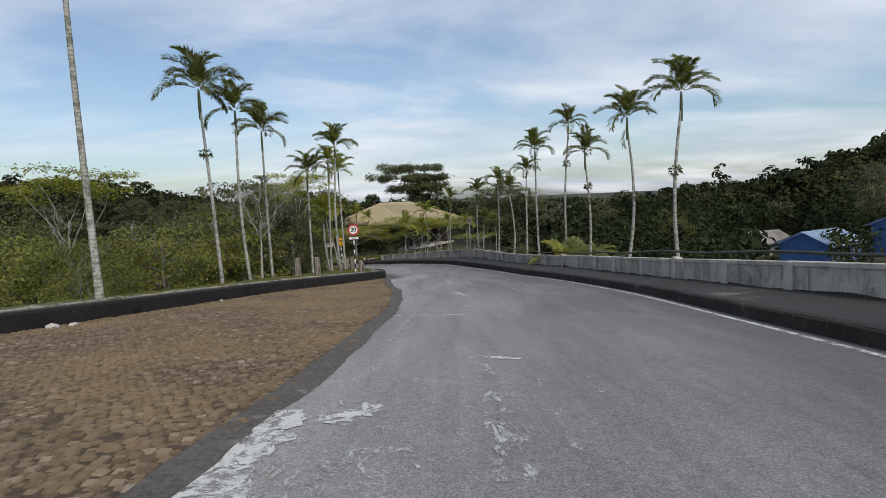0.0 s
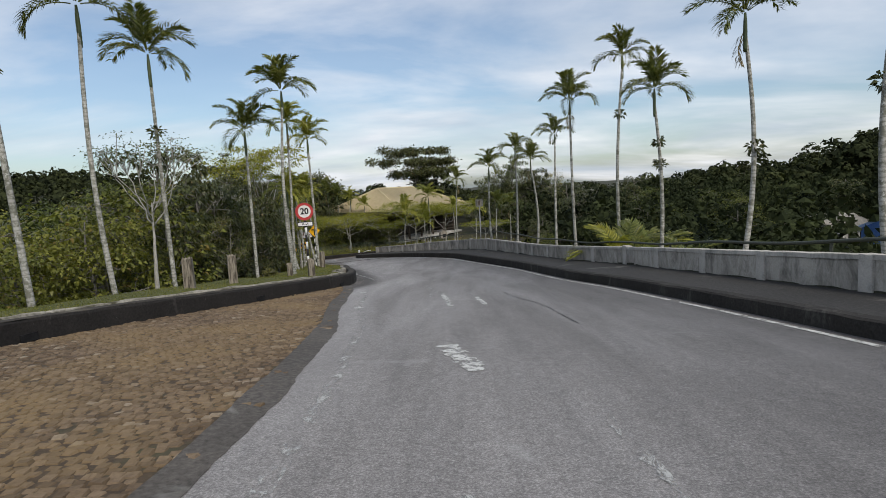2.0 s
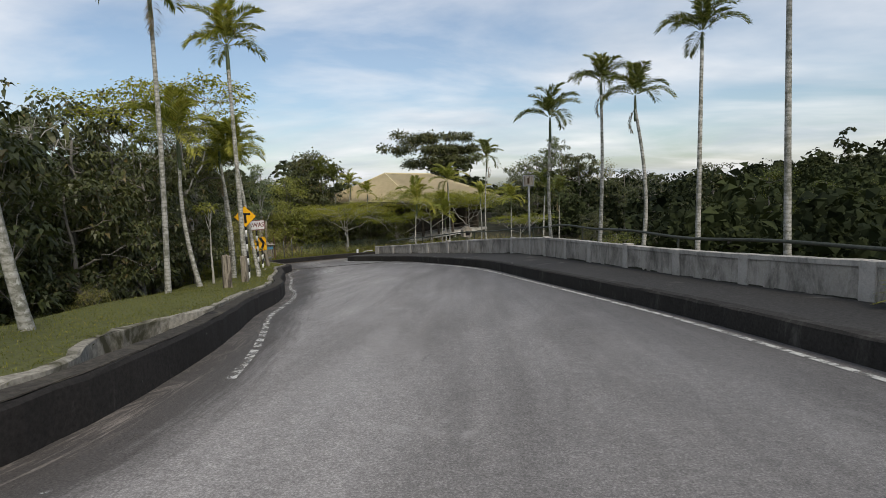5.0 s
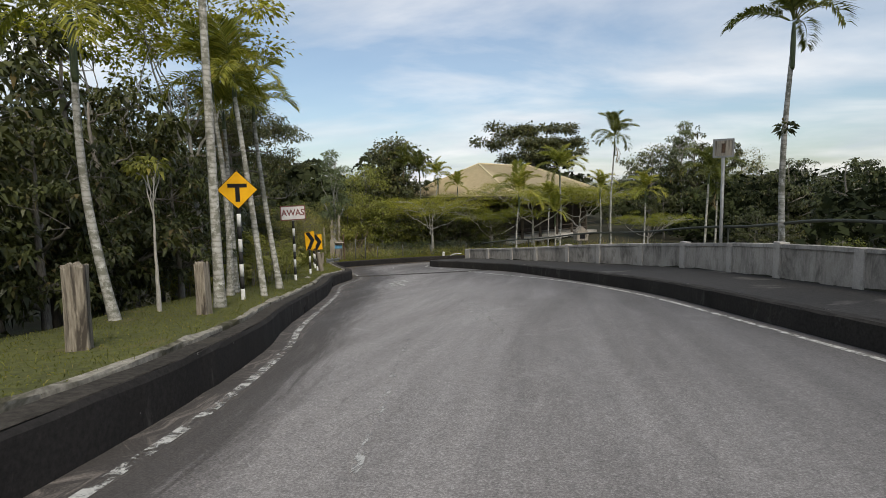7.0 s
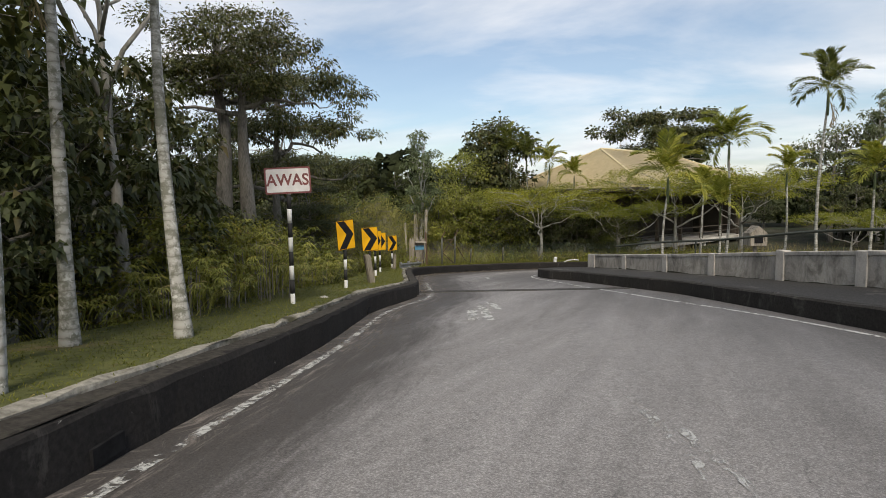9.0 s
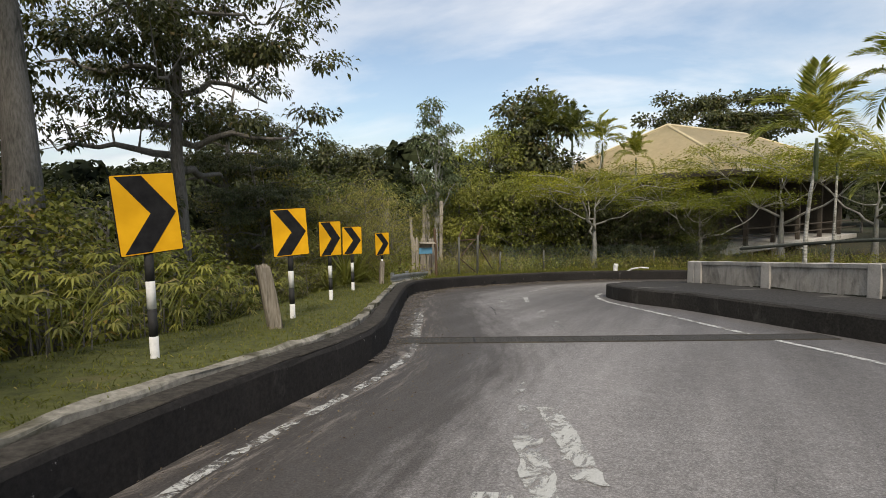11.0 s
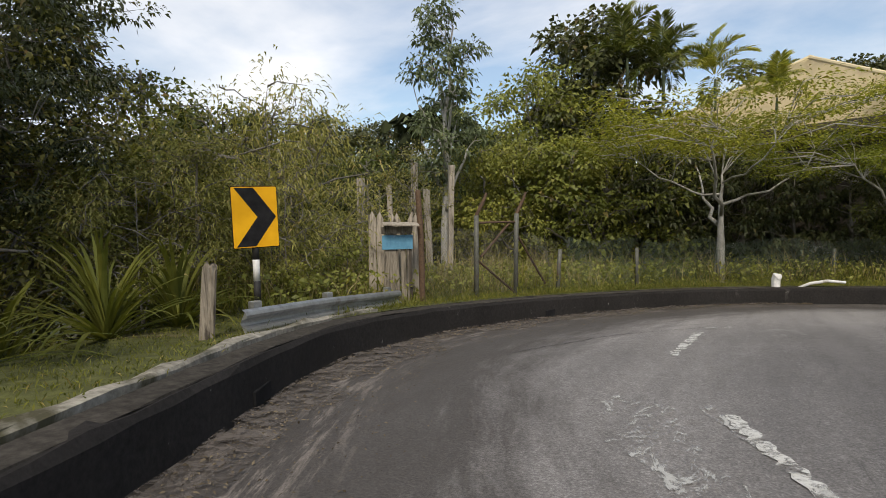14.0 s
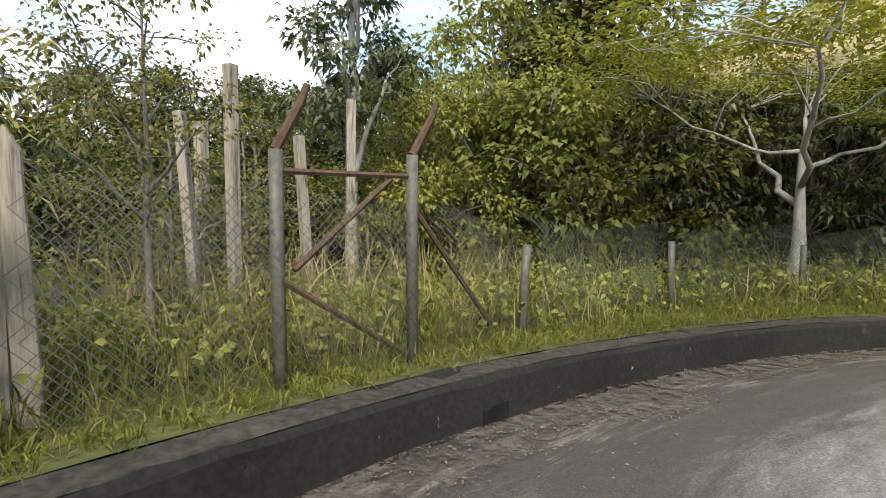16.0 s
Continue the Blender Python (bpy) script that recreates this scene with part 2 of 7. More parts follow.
def streaked(name, dark, light, streak, amount=(0.5, 0.68), rough=0.85, fine=25, bump=0.35, runs=0.0, flecks=0.0):
    """Concrete with stains that run down it."""
    m, n, l, b = shade(name, rough, 0, 0.18)
    v = nobj(n)
    f = nnoise(n, l, v, fine, 6, 0.7)
    col = nramp(n, l, f, [(0.25, dark), (0.75, light)])
    s = nnoise(n, l, nmap(n, l, v, (1.6, 1.6, 0.7)), 1.6, 8, 0.75, 0.6)
    col = nmix(n, l, nramp(n, l, s, [(amount[0], grey(0)), (amount[1], grey(0.85))]), col, streak)
    drip = nnoise(n, l, nmap(n, l, v, (1, 1, 0.07)), 5.5, 5, 0.7)
    fade = nnoise(n, l, v, 1.3, 3)
    drip = nmix(n, l, 1.0, nramp(n, l, drip, [(0.52, grey(0)), (0.64, grey(runs))]), nramp(n, l, fade, [(0.4, grey(0)), (0.6, grey(1))]), "MULTIPLY")
    col = nmix(n, l, drip, col, tuple(0.55 * c for c in streak))
    s2 = nnoise(n, l, v, 0.9, 4)
    col = nmix(n, l, 1.0, col, nramp(n, l, s2, [(0.3, grey(0.7)), (0.7, grey(1.12))]), "MULTIPLY")
    if flecks:
        # small scuffs where the paint is knocked off
        fl = nnoise(n, l, nmap(n, l, v, (1, 1, 0.6)), 8, 6, 0.7, 0.4)
        col = nmix(n, l, nramp(n, l, fl, [(0.68, grey(0)), (0.72, grey(flecks))]), col, (0.34, 0.33, 0.31))
    l.new(col, b.inputs["Base Color"])
    nbump(n, l, b, f, bump, 0.008)
    return m


def ringed_bark():
    m, n, l, b = shade("palm_bark", 0.85, 0, 0.2)
    v = nobj(n)
    w = n.new("ShaderNodeTexWave")
    w.wave_type, w.bands_direction = "BANDS", "Z"
    w.inputs["Scale"].default_value, w.inputs["Distortion"].default_value = 3.3, 2.2
    w.inputs["Detail"].default_value, w.inputs["Detail Scale"].default_value = 3, 2.5
    l.new(v, w.inputs[0])
    col = nramp(n, l, w.outputs["Fac"], [(0.0, (0.24, 0.235, 0.2)), (0.1, (0.36, 0.35, 0.315)), (0.9, (0.42, 0.41, 0.375))])
    f = nnoise(n, l, v, 6, 6, 0.7)
    col = nmix(n, l, nramp(n, l, f, [(0.47, grey(0)), (0.56, grey(0.85))]), col, (0.15, 0.15, 0.115))
    fw = nnoise(n, l, v, 11, 5, 0.7)
    col = nmix(n, l, nramp(n, l, fw, [(0.58, grey(0)), (0.64, grey(0.8))]), col, (0.6, 0.6, 0.56))
    f2 = nnoise(n, l, v, 0.5, 3)
    col = nmix(n, l, 1.0, col, nramp(n, l, f2, [(0.3, grey(0.7)), (0.7, grey(1.15))]), "MULTIPLY")
    l.new(col, b.inputs["Base Color"])
    nbump(n, l, b, w.outputs["Fac"], 0.3, 0.006)
    return m


M = {}
M["asphalt"] = asphalt_material()
M["gutter"] = surface("gutter", (0.04, 0.035, 0.03), (0.13, 0.115, 0.1), 22, 2.4, 0.8, 0.5, (0.19, 0.18, 0.165), (0.6, 0.72))
M["paint"] = worn_paint("worn_road_paint", (0.62, 0.62, 0.59), (0.43, 0.52), 7)
M["paint_faint"] = worn_paint("faint_road_paint", (0.48, 0.48, 0.46), (0.51, 0.6), 7, (1, 0.45, 1))
M["paint_thick"] = worn_paint("thick_road_paint", (0.55, 0.55, 0.52), (0.44, 0.53), 6, (1, 0.5, 1))
M["paint_edge"] = worn_paint("flaked_edge_paint", (0.56, 0.56, 0.53), (0.47, 0.56), 6)
M["paint_line"] = worn_paint("edge_line_paint", (0.62, 0.62, 0.59), (0.39, 0.53), 5)
M["kerb_black"] = streaked("black_kerb_paint", (0.011, 0.0102, 0.0098), (0.033, 0.03, 0.0285), (0.1, 0.094, 0.086), (0.6, 0.78), 0.9, flecks=0.8)
M["kerb_top"] = surface("kerb_top", (0.022, 0.02, 0.017), (0.08, 0.072, 0.062), 16, 1.5, 0.9, 0.4, (0.1, 0.09, 0.07), (0.58, 0.7), spec=0.15)
M["kerb_side"] = streaked("dark_footpath_kerb", (0.016, 0.015, 0.013), (0.05, 0.046, 0.042), (0.11, 0.105, 0.095), (0.55, 0.75), 0.9)
M["moss"] = surface("damp_moss", (0.025, 0.025, 0.018), (0.07, 0.068, 0.05), 20, 2, 0.95, 0.4, spec=0.15)
M["rim"] = surface("concrete_rim", (0.15, 0.14, 0.115), (0.4, 0.375, 0.32), 14, 1.6, 0.9, 0.6, (0.07, 0.065, 0.04), (0.5, 0.62), spec=0.15)
M["footpath"] = surface("footpath", (0.022, 0.021, 0.02), (0.062, 0.059, 0.055), 20, 0.7, 0.85, 0.4, (0.15, 0.142, 0.13), (0.6, 0.7), spec=0.2)
M["wall"] = streaked("parapet_concrete", (0.36, 0.33, 0.29), (0.5, 0.465, 0.415), (0.13, 0.122, 0.105), (0.46, 0.66), runs=0.4)
M["wall_cap"] = streaked("parapet_cap", (0.42, 0.39, 0.35), (0.58, 0.545, 0.495), (0.2, 0.2, 0.18), (0.48, 0.66), runs=0.3)
M["cobble_bed"] = surface("cobble_bed", (0.04, 0.028, 0.018), (0.1, 0.07, 0.042), 14, 1.2, 0.95, 0.7, (0.06, 0.06, 0.03), (0.55, 0.7))
M["grass_soil"] = surface("grass_soil", (0.045, 0.053, 0.013), (0.12, 0.125, 0.031), 9, 0.6, 0.95, 0.8, (0.15, 0.115, 0.06), (0.6, 0.72), dist=0.04)
M["bark"] = surface("bark", (0.1, 0.09, 0.075), (0.26, 0.24, 0.21), 8, 1.5, 0.9, 0.7, (0.06, 0.06, 0.045), (0.55, 0.68), (3, 3, 0.6), dist=0.03)
M["pale_bark"] = surface("pale_bark", (0.24, 0.23, 0.2), (0.47, 0.45, 0.41), 7, 1.4, 0.85, 0.6, (0.13, 0.13, 0.1), (0.55, 0.68), (2, 2, 0.7), dist=0.02)
M["palm_bark"] = ringed_bark()
M["shaft"] = surface("crownshaft", (0.03, 0.045, 0.02), (0.085, 0.11, 0.04), 5, 1.5, 0.5, 0.2, (0.12, 0.1, 0.06), (0.6, 0.7), (4, 4, 0.5))
M["frond"] = leaf_material("palm_frond", (0.06, 0.078, 0.025), (0.19, 0.21, 0.065), 0.4, 0.3, (0.28, 0.24, 0.1))
M["frond_gold"] = leaf_material("golden_palm_frond", (0.14, 0.165, 0.03), (0.4, 0.4, 0.1), 0.4, 0.35, (0.4, 0.32, 0.09))
M["frond_dry"] = leaf_material("dry_frond", (0.1, 0.08, 0.05), (0.2, 0.16, 0.1), 0.8, 0.15)
M["leaf"] = leaf_material("broad_leaf", (0.04, 0.052, 0.016), (0.125, 0.145, 0.036), 0.42, 0.32, (0.19, 0.17, 0.06))
M["leaf_dark"] = leaf_material("dark_leaf", (0.034, 0.043, 0.02), (0.1, 0.112, 0.048), 0.4, 0.25, (0.15, 0.12, 0.06), 0.3)
M["leaf_bush"] = leaf_material("bush_leaf", (0.09, 0.105, 0.026), (0.23, 0.24, 0.06), 0.45, 0.32, (0.21, 0.16, 0.05))
# bluish haze of the distance is put into this dark leaf colour
M["leaf_hazed"] = leaf_material("hazed_far_leaf", (0.024, 0.031, 0.022), (0.04, 0.05, 0.033), 0.9, 0.15, None, 0.03, 0.11, 0.45)
M["leaf_olive"] = leaf_material("olive_leaf", (0.085, 0.09, 0.032), (0.215, 0.21, 0.075), 0.5, 0.35, (0.2, 0.14, 0.06))
M["leaf_bright"] = leaf_material("bright_leaf", (0.13, 0.145, 0.04), (0.32, 0.33, 0.1), 0.45, 0.4, (0.28, 0.25, 0.06))
M["leaf_feather"] = leaf_material("feathery_leaf", (0.13, 0.15, 0.024), (0.3, 0.31, 0.05), 0.5, 0.4, (0.24, 0.19, 0.05))
M["leaf_grey"] = leaf_material("greyish_leaf", (0.07, 0.09, 0.05), (0.17, 0.2, 0.12), 0.5, 0.3)
M["silt"] = worn_paint("silt", (0.135, 0.116, 0.1), (0.44, 0.58), 6.0)
M["litter"] = leaf_material("damp_litter", (0.06, 0.045, 0.034), (0.2, 0.16, 0.125), 0.85, 0.1)
M["leaf_reed"] = leaf_material("reed_leaf", (0.13, 0.14, 0.05), (0.31, 0.31, 0.12), 0.5, 0.4, (0.4, 0.33, 0.18))
M["leaf_dry"] = leaf_material("dry_leaf", (0.2, 0.155, 0.085), (0.42, 0.35, 0.21), 0.8, 0.3)
M["grass"] = leaf_material("grass_blade", (0.065, 0.078, 0.017), (0.175, 0.185, 0.044), 0.6, 0.3, (0.3, 0.25, 0.11))
M["wood_post"] = surface("weathered_post", (0.12, 0.1, 0.075), (0.33, 0.29, 0.23), 10, 1.6, 0.9, 0.7, (0.055, 0.045, 0.035), (0.52, 0.6), (5, 5, 0.5), dist=0.02)
M["board"] = surface("grey_board", (0.22, 0.19, 0.15), (0.46, 0.41, 0.34), 12, 2, 0.9, 0.6, (0.1, 0.085, 0.06), (0.52, 0.64), (6, 6, 0.5))
M["blue_board"] = surface("blue_painted_board", (0.06, 0.19, 0.3), (0.11, 0.3, 0.44), 10, 3, 0.6, 0.3, (0.3, 0.34, 0.34), (0.6, 0.7))
M["rust"] = surface("rusty_steel", (0.045, 0.028, 0.018), (0.14, 0.085, 0.05), 30, 4, 0.85, 0.4)
M["galv"] = surface("galvanised_steel", (0.33, 0.34, 0.34), (0.5, 0.51, 0.51), 12, 2, 0.42, 0.1, (0.2, 0.19, 0.16), (0.58, 0.72), metal=0.75)
M["grey_paint"] = surface("grey_green_paint", (0.06, 0.062, 0.05), (0.13, 0.13, 0.11), 18, 3, 0.6, 0.2, (0.09, 0.06, 0.04), (0.58, 0.68))
M["rail_green"] = surface("dark_rail", (0.03, 0.035, 0.026), (0.075, 0.08, 0.06), 20, 3, 0.6, 0.2)
M["mesh_green"] = surface("green_netting", (0.06, 0.09, 0.068), (0.12, 0.155, 0.115), 20, 3, 0.6, 0.0)
M["wire"] = surface("fence_wire", (0.1, 0.1, 0.09), (0.2, 0.2, 0.185), 20, 3, 0.5, 0.0, metal=0.5)
M["yellow"] = surface("yellow_sign", (0.7, 0.35, 0.012), (0.8, 0.42, 0.018), 4, 3, 0.75, 0.0, (0.64, 0.33, 0.03), (0.6, 0.75), spec=0.12)
M["sign_black"] = surface("black_sign", (0.008, 0.008, 0.009), (0.022, 0.022, 0.023), 9, 3, 0.8, 0.0, spec=0.12)
M["sign_white"] = surface("white_sign", (0.62, 0.6, 0.58), (0.78, 0.76, 0.74), 5, 3, 0.45, 0.0, (0.5, 0.46, 0.42), (0.62, 0.75))
M["sign_red"] = surface("red_sign", (0.36, 0.03, 0.03), (0.5, 0.05, 0.05), 6, 3, 0.45, 0.0)
M["sign_maroon"] = surface("faded_red_lettering", (0.17, 0.05, 0.05), (0.24, 0.08, 0.075), 8, 3, 0.5, 0.0)
M["pole_white"] = surface("white_pole", (0.55, 0.55, 0.53), (0.78, 0.77, 0.75), 14, 3, 0.8, 0.1, (0.3, 0.27, 0.22), (0.6, 0.7))
M["pole_black"] = surface("black_pole", (0.012, 0.012, 0.012), (0.035, 0.034, 0.033), 14, 3, 0.8, 0.1)
M["sign_back"] = surface("bare_sign_back", (0.22, 0.22, 0.21), (0.36, 0.36, 0.35), 10, 3, 0.5, 0.1, metal=0.3)
M["beige_roof"] = surface("beige_roof_sheet", (0.6, 0.5, 0.3), (0.7, 0.59, 0.37), 3, 0.3, 0.6, 0.05, (0.52, 0.44, 0.27), (0.6, 0.75))
M["blue_roof"] = surface("blue_roof_sheet", (0.36, 0.5, 0.68), (0.48, 0.6, 0.76), 3, 0.5, 0.45, 0.05)
M["house_wall"] = surface("house_wall", (0.3, 0.3, 0.28), (0.45, 0.44, 0.41), 6, 0.7, 0.85, 0.1)
M["blue_wall"] = surface("blue_house_wall", (0.06, 0.13, 0.34), (0.1, 0.2, 0.46), 6, 0.7, 0.8, 0.1)
M["dark_wood"] = surface("dark_timber", (0.05, 0.042, 0.034), (0.12, 0.1, 0.078), 9, 1, 0.85, 0.3, stretch=(1, 1, 4))
M["deck_white"] = surface("pale_deck_concrete", (0.42, 0.41, 0.38), (0.6, 0.58, 0.54), 8, 1, 0.85, 0.2, (0.25, 0.24, 0.2), (0.58, 0.7))
M["forest_floor"] = surface("forest_floor", (0.018, 0.018, 0.009), (0.06, 0.055, 0.028), 5, 0.4, 1.0, 0.8, (0.03, 0.04, 0.015), (0.5, 0.62), dist=0.06)
M["joint"] = surface("joint_rubber", (0.012, 0.012, 0.012), (0.035, 0.034, 0.033), 30, 3, 0.7, 0.3)
M["grate"] = surface("worn_grating_steel", (0.025, 0.025, 0.025), (0.06, 0.058, 0.055), 30, 3, 0.7, 0.3)
M["stone"] = stone_material()


# ---- building helpers ----
class Geo:
    """Gathers vertices and faces for one mesh."""

    def __init__(self):
        self.v, self.f, self.n = [], [], 0

    def add(self, verts, faces):
        verts = np.asarray(verts, float).reshape(-1, 3)
        self.v.append(verts)
        for fc in faces:
            self.f.append(np.asarray(fc, int).reshape(len(fc), -1) + self.n) if len(fc) else None
        self.n += len(verts)
        return self

    def mesh(self, name, mat=None, smooth=False):
        me = bpy.data.meshes.new(name)
        v = np.concatenate(self.v)
        loops = np.concatenate([f.ravel() for f in self.f])
        sizes = np.concatenate([np.full(len(f), f.shape[1]) for f in self.f])
        me.vertices.add(len(v))
        me.vertices.foreach_set("co", v.astype(np.float32).ravel())
        me.loops.add(len(loops))
        me.loops.foreach_set("vertex_index", loops.astype(np.int32))
        me.polygons.add(len(sizes))
        me.polygons.foreach_set("loop_start", np.r_[0, np.cumsum(sizes)[:-1]].astype(np.int32))
        me.update(calc_edges=True)
        me.validate()
        me.polygons.foreach_set("use_smooth", np.full(len(me.polygons), bool(smooth)))
        if mat:
            me.materials.append(mat)
        return me


def part(name, geo, mat, parent=None, label="", smooth=False, at=None):
    me = geo.mesh(name, mat, smooth) if isinstance(geo, Geo) else geo
    ob = new(name, me)
    if parent is not None:
        ob.parent = parent
    if at is not None:
        ob.matrix_basis = at
    if label:
        tagged(ob, label)
    return ob


def empty(name, m, label, category, group="", kind=""):
    ob = new(name)
    ob.matrix_basis = m
    ob.empty_display_size = 0.2
    return tagged(ob, label, category, group, kind)


def box(geo, x0, x1, y0, y1, z0_, z1, bevel=0.0):
    """A box, with its edges cut off where bevel is given."""
    bm = bmesh.new()
    bmesh.ops.create_cube(bm, size=1)
    for v in bm.verts:
        v.co = ((x0 + x1) / 2 + v.co.x * (x1 - x0), (y0 + y1) / 2 + v.co.y * (y1 - y0), (z0_ + z1) / 2 + v.co.z * (z1 - z0_))
    if bevel:
        bmesh.ops.bevel(bm, geom=bm.edges[:], offset=bevel, segments=2, profile=0.6, affect="EDGES")
    return from_bm(geo, bm)


def from_bm(geo, bm):
    bm.verts.ensure_lookup_table()
    bm.verts.index_update()
    by = {}
    for f in bm.faces:
        by.setdefault(len(f.verts), []).append([v.index for v in f.verts])
    geo.add([v.co[:] for v in bm.verts], list(by.values()))
    bm.free()
    return geo


def tube(geo, pts, radii, n=7, cap=True):
    """A tube along points, with a radius at each."""
    pts = np.asarray(pts, float)
    radii = np.broadcast_to(np.asarray(radii, float), (len(pts),))
    d = np.gradient(pts, axis=0)
    d /= np.linalg.norm(d, axis=1)[:, None] + 1e-9
    ref = np.where(np.abs(d[:, 2:3]) < 0.9, np.array([[0, 0, 1.0]]), np.array([[1.0, 0, 0]]))
    if abs(d[:, 2]).mean() > 0.75:
        ref = np.tile([[1.0, 0, 0]], (len(pts), 1))
    a = np.cross(d, ref)
    a /= np.linalg.norm(a, axis=1)[:, None] + 1e-9
    b = np.cross(d, a)
    th = np.linspace(0, 2 * np.pi, n, endpoint=False)
    ring = pts[:, None] + radii[:, None, None] * (np.cos(th)[None, :, None] * a[:, None] + np.sin(th)[None, :, None] * b[:, None])
    k = np.arange(len(pts) - 1)[:, None] * n
    j = np.arange(n)[None]
    jn = (j + 1) % n
    q = np.stack([k + j, k + jn, k + n + jn, k + n + j], -1).reshape(-1, 4)
    faces = [q[:, ::-1]]
    if cap:
        faces.append(np.array([np.arange(n), (np.arange(n) + (len(pts) - 1) * n)[::-1]]))
    return geo.add(ring.reshape(-1, 3), faces)


def leaves(geo, base, direction, length, width, droop=0.2, roll=None, rng=np.random, face=None):
    """Pointed leaves, folded a little along the middle: arrays of places and directions."""
    base, d = np.asarray(base, float), np.asarray(direction, float)
    m = len(base)
    if m == 0:
        return geo
    d = d / (np.linalg.norm(d, axis=1)[:, None] + 1e-9)
    length = np.broadcast_to(length, (m,))[:, None]
    width = np.broadcast_to(width, (m,))[:, None]
    side = np.cross(d, rng.normal(size=(m, 3)) * (1.0 if roll is None else roll) + np.array([0, 0, 0.0 if roll is None else 1.0]))
    if face is not None:
        side = np.cross(d, face)
    side /= np.linalg.norm(side, axis=1)[:, None] + 1e-9
    mid = base + d * length * 0.5
    tip = base + d * length - np.array([0, 0, 1.0]) * length * droop
    up = np.cross(side, d) * width * 0.25
    v = np.stack([base, mid + side * width / 2 + up, tip, mid - side * width / 2 + up], 1)
    i = np.arange(m)[:, None] * 4
    return geo.add(v.reshape(-1, 3), [np.concatenate([i + [0, 1, 3], i + [1, 2, 3]])])


def smooth_line(pts, step=0.5):
    """A line through the points, rounded, with a point about every step metres."""
    p = np.asarray(pts, float)
    p = np.vstack([2 * p[0] - p[1], p, 2 * p[-1] - p[-2]])
    out = []
    for a, b, c, d in zip(p, p[1:], p[2:], p[3:]):
        n = max(2, int(np.linalg.norm(c - b) / step))
        t = np.linspace(0, 1, n, endpoint=False)[:, None]
        out.append(0.5 * (2 * b + (c - a) * t + (2 * a - 5 * b + 4 * c - d) * t**2 + (3 * b - a - 3 * c + d) * t**3))
    return np.vstack(out + [p[-2:-1]])


def resample(line, n):
    s = np.r_[0, np.cumsum(np.linalg.norm(np.diff(line, axis=0), axis=1))]
    t = np.linspace(0, s[-1], n)
    return np.stack([np.interp(t, s, line[:, k]) for k in range(line.shape[1])], 1)


def normals(line):
    """To the right of the way along the line."""
    d = np.gradient(line, axis=0)
    d /= np.linalg.norm(d, axis=1)[:, None]
    return np.stack([d[:, 1], -d[:, 0]], 1)


# ---- the lie of the land ----
def step_up(y, a, b):
    u = np.clip((np.asarray(y, float) - a) / (b - a), 0, 1)
    return u * u * (3 - 2 * u)


def road_z(x, y):
    """The road falls about one in ten, and leans a little in the bend."""
    x, y = np.asarray(x, float), np.asarray(y, float)
    yc = np.clip(y, -2, 72)
    mid = np.where(y < 20, 0.3, 0.3 - 0.0063 * (np.clip(y, 20, 66) - 20) ** 2)
    lean = -0.008 + 0.043 * step_up(y, 30, 50)
    return 0.0391 - 0.0945 * yc - 1.542e-4 * yc**2 + 1.547e-6 * yc**3 - 0.085 * (y - yc) + lean * np.clip(x - mid, -9, 9)



KERB_L = smooth_line([(-15.5, -24), (-12.6, -8), (-9.9, 3), (-8.1, 10.7), (-7.4, 13.7), (-5.9, 20.2), (-4.45, 23.9), (-3.88, 25.7), (-3.12, 28.3), (-3.33, 31), (-3.84, 33.4), (-4.45, 35.7), (-5.0, 38.5), (-5.74, 41.1), (-6.6, 43.3), (-8.4, 48.8), (-9.2, 50.95), (-10.0, 53.15), (-10.7, 56.6), (-12.05, 59.3), (-13.57, 62.15), (-15.0, 65.05), (-15.45, 67.3), (-15.25, 69.7), (-14.4, 72.4), (-12.75, 75.1), (-11.3, 76.35), (-8.8, 77.3), (-5, 77.8), (0, 77.8), (10, 76.5), (24, 73)])
EDGE_L = smooth_line([(-2.3, -24), (-1.95, -8), (-1.7, 0), (-1.53, 4.3), (-1.37, 6.2), (-1.28, 8.7), (-1.16, 13.1), (-1.55, 18.6), (-1.95, 21), (-2.2, 22.65), (-2.6, 26), (-3.05, 28.1)])
LINE_R = smooth_line([(4.3, -24), (4.4, -4), (4.42, 3), (4.5, 6.4), (4.6, 9.4), (4.75, 15.5), (4.2, 23), (3.6, 27), (3.08, 33), (2.45, 36.8), (1.4, 42), (0.2, 47.5), (-1.1, 51.5), (-2.55, 54.5), (-4.3, 57.1), (-5.25, 58.6), (-6.85, 61), (-7.95, 62.75), (-8.57, 63.7), (-9.35, 64.9), (-9.85, 66.3), (-9.95, 67.6)])
KERB_R = smooth_line([(4.55, -24), (4.65, -4), (4.68, 3), (4.76, 6.4), (4.86, 9.4), (5.0, 15.5), (4.46, 23), (3.87, 27), (3.34, 33), (2.7, 36.9), (1.65, 42.1), (0.5, 47.7), (-0.7, 51.4), (-2.1, 54.8), (-3.4, 57.7), (-4.1, 59.05), (-5.85, 61.4), (-7.6, 63.7), (-8.75, 64.75), (-9.5, 66), (-9.55, 67), (-8.8, 68.2), (-7, 69.2), (-5, 70), (0, 70.6), (12, 69), (24, 66)])
WALL = smooth_line([(7.5, -24), (7.3, -4), (7.15, 4), (7.0, 9), (6.85, 13), (6.6, 18.5), (6.3, 25.8), (5.95, 29.5), (5.2, 33.8), (3.95, 41.2), (3.0, 47), (2.25, 51.5), (1.2, 54.2), (-0.35, 57), (-2.2, 60), (-3.7, 62.1), (-5.6, 64.8), (-7.45, 67.2)], 0.4)


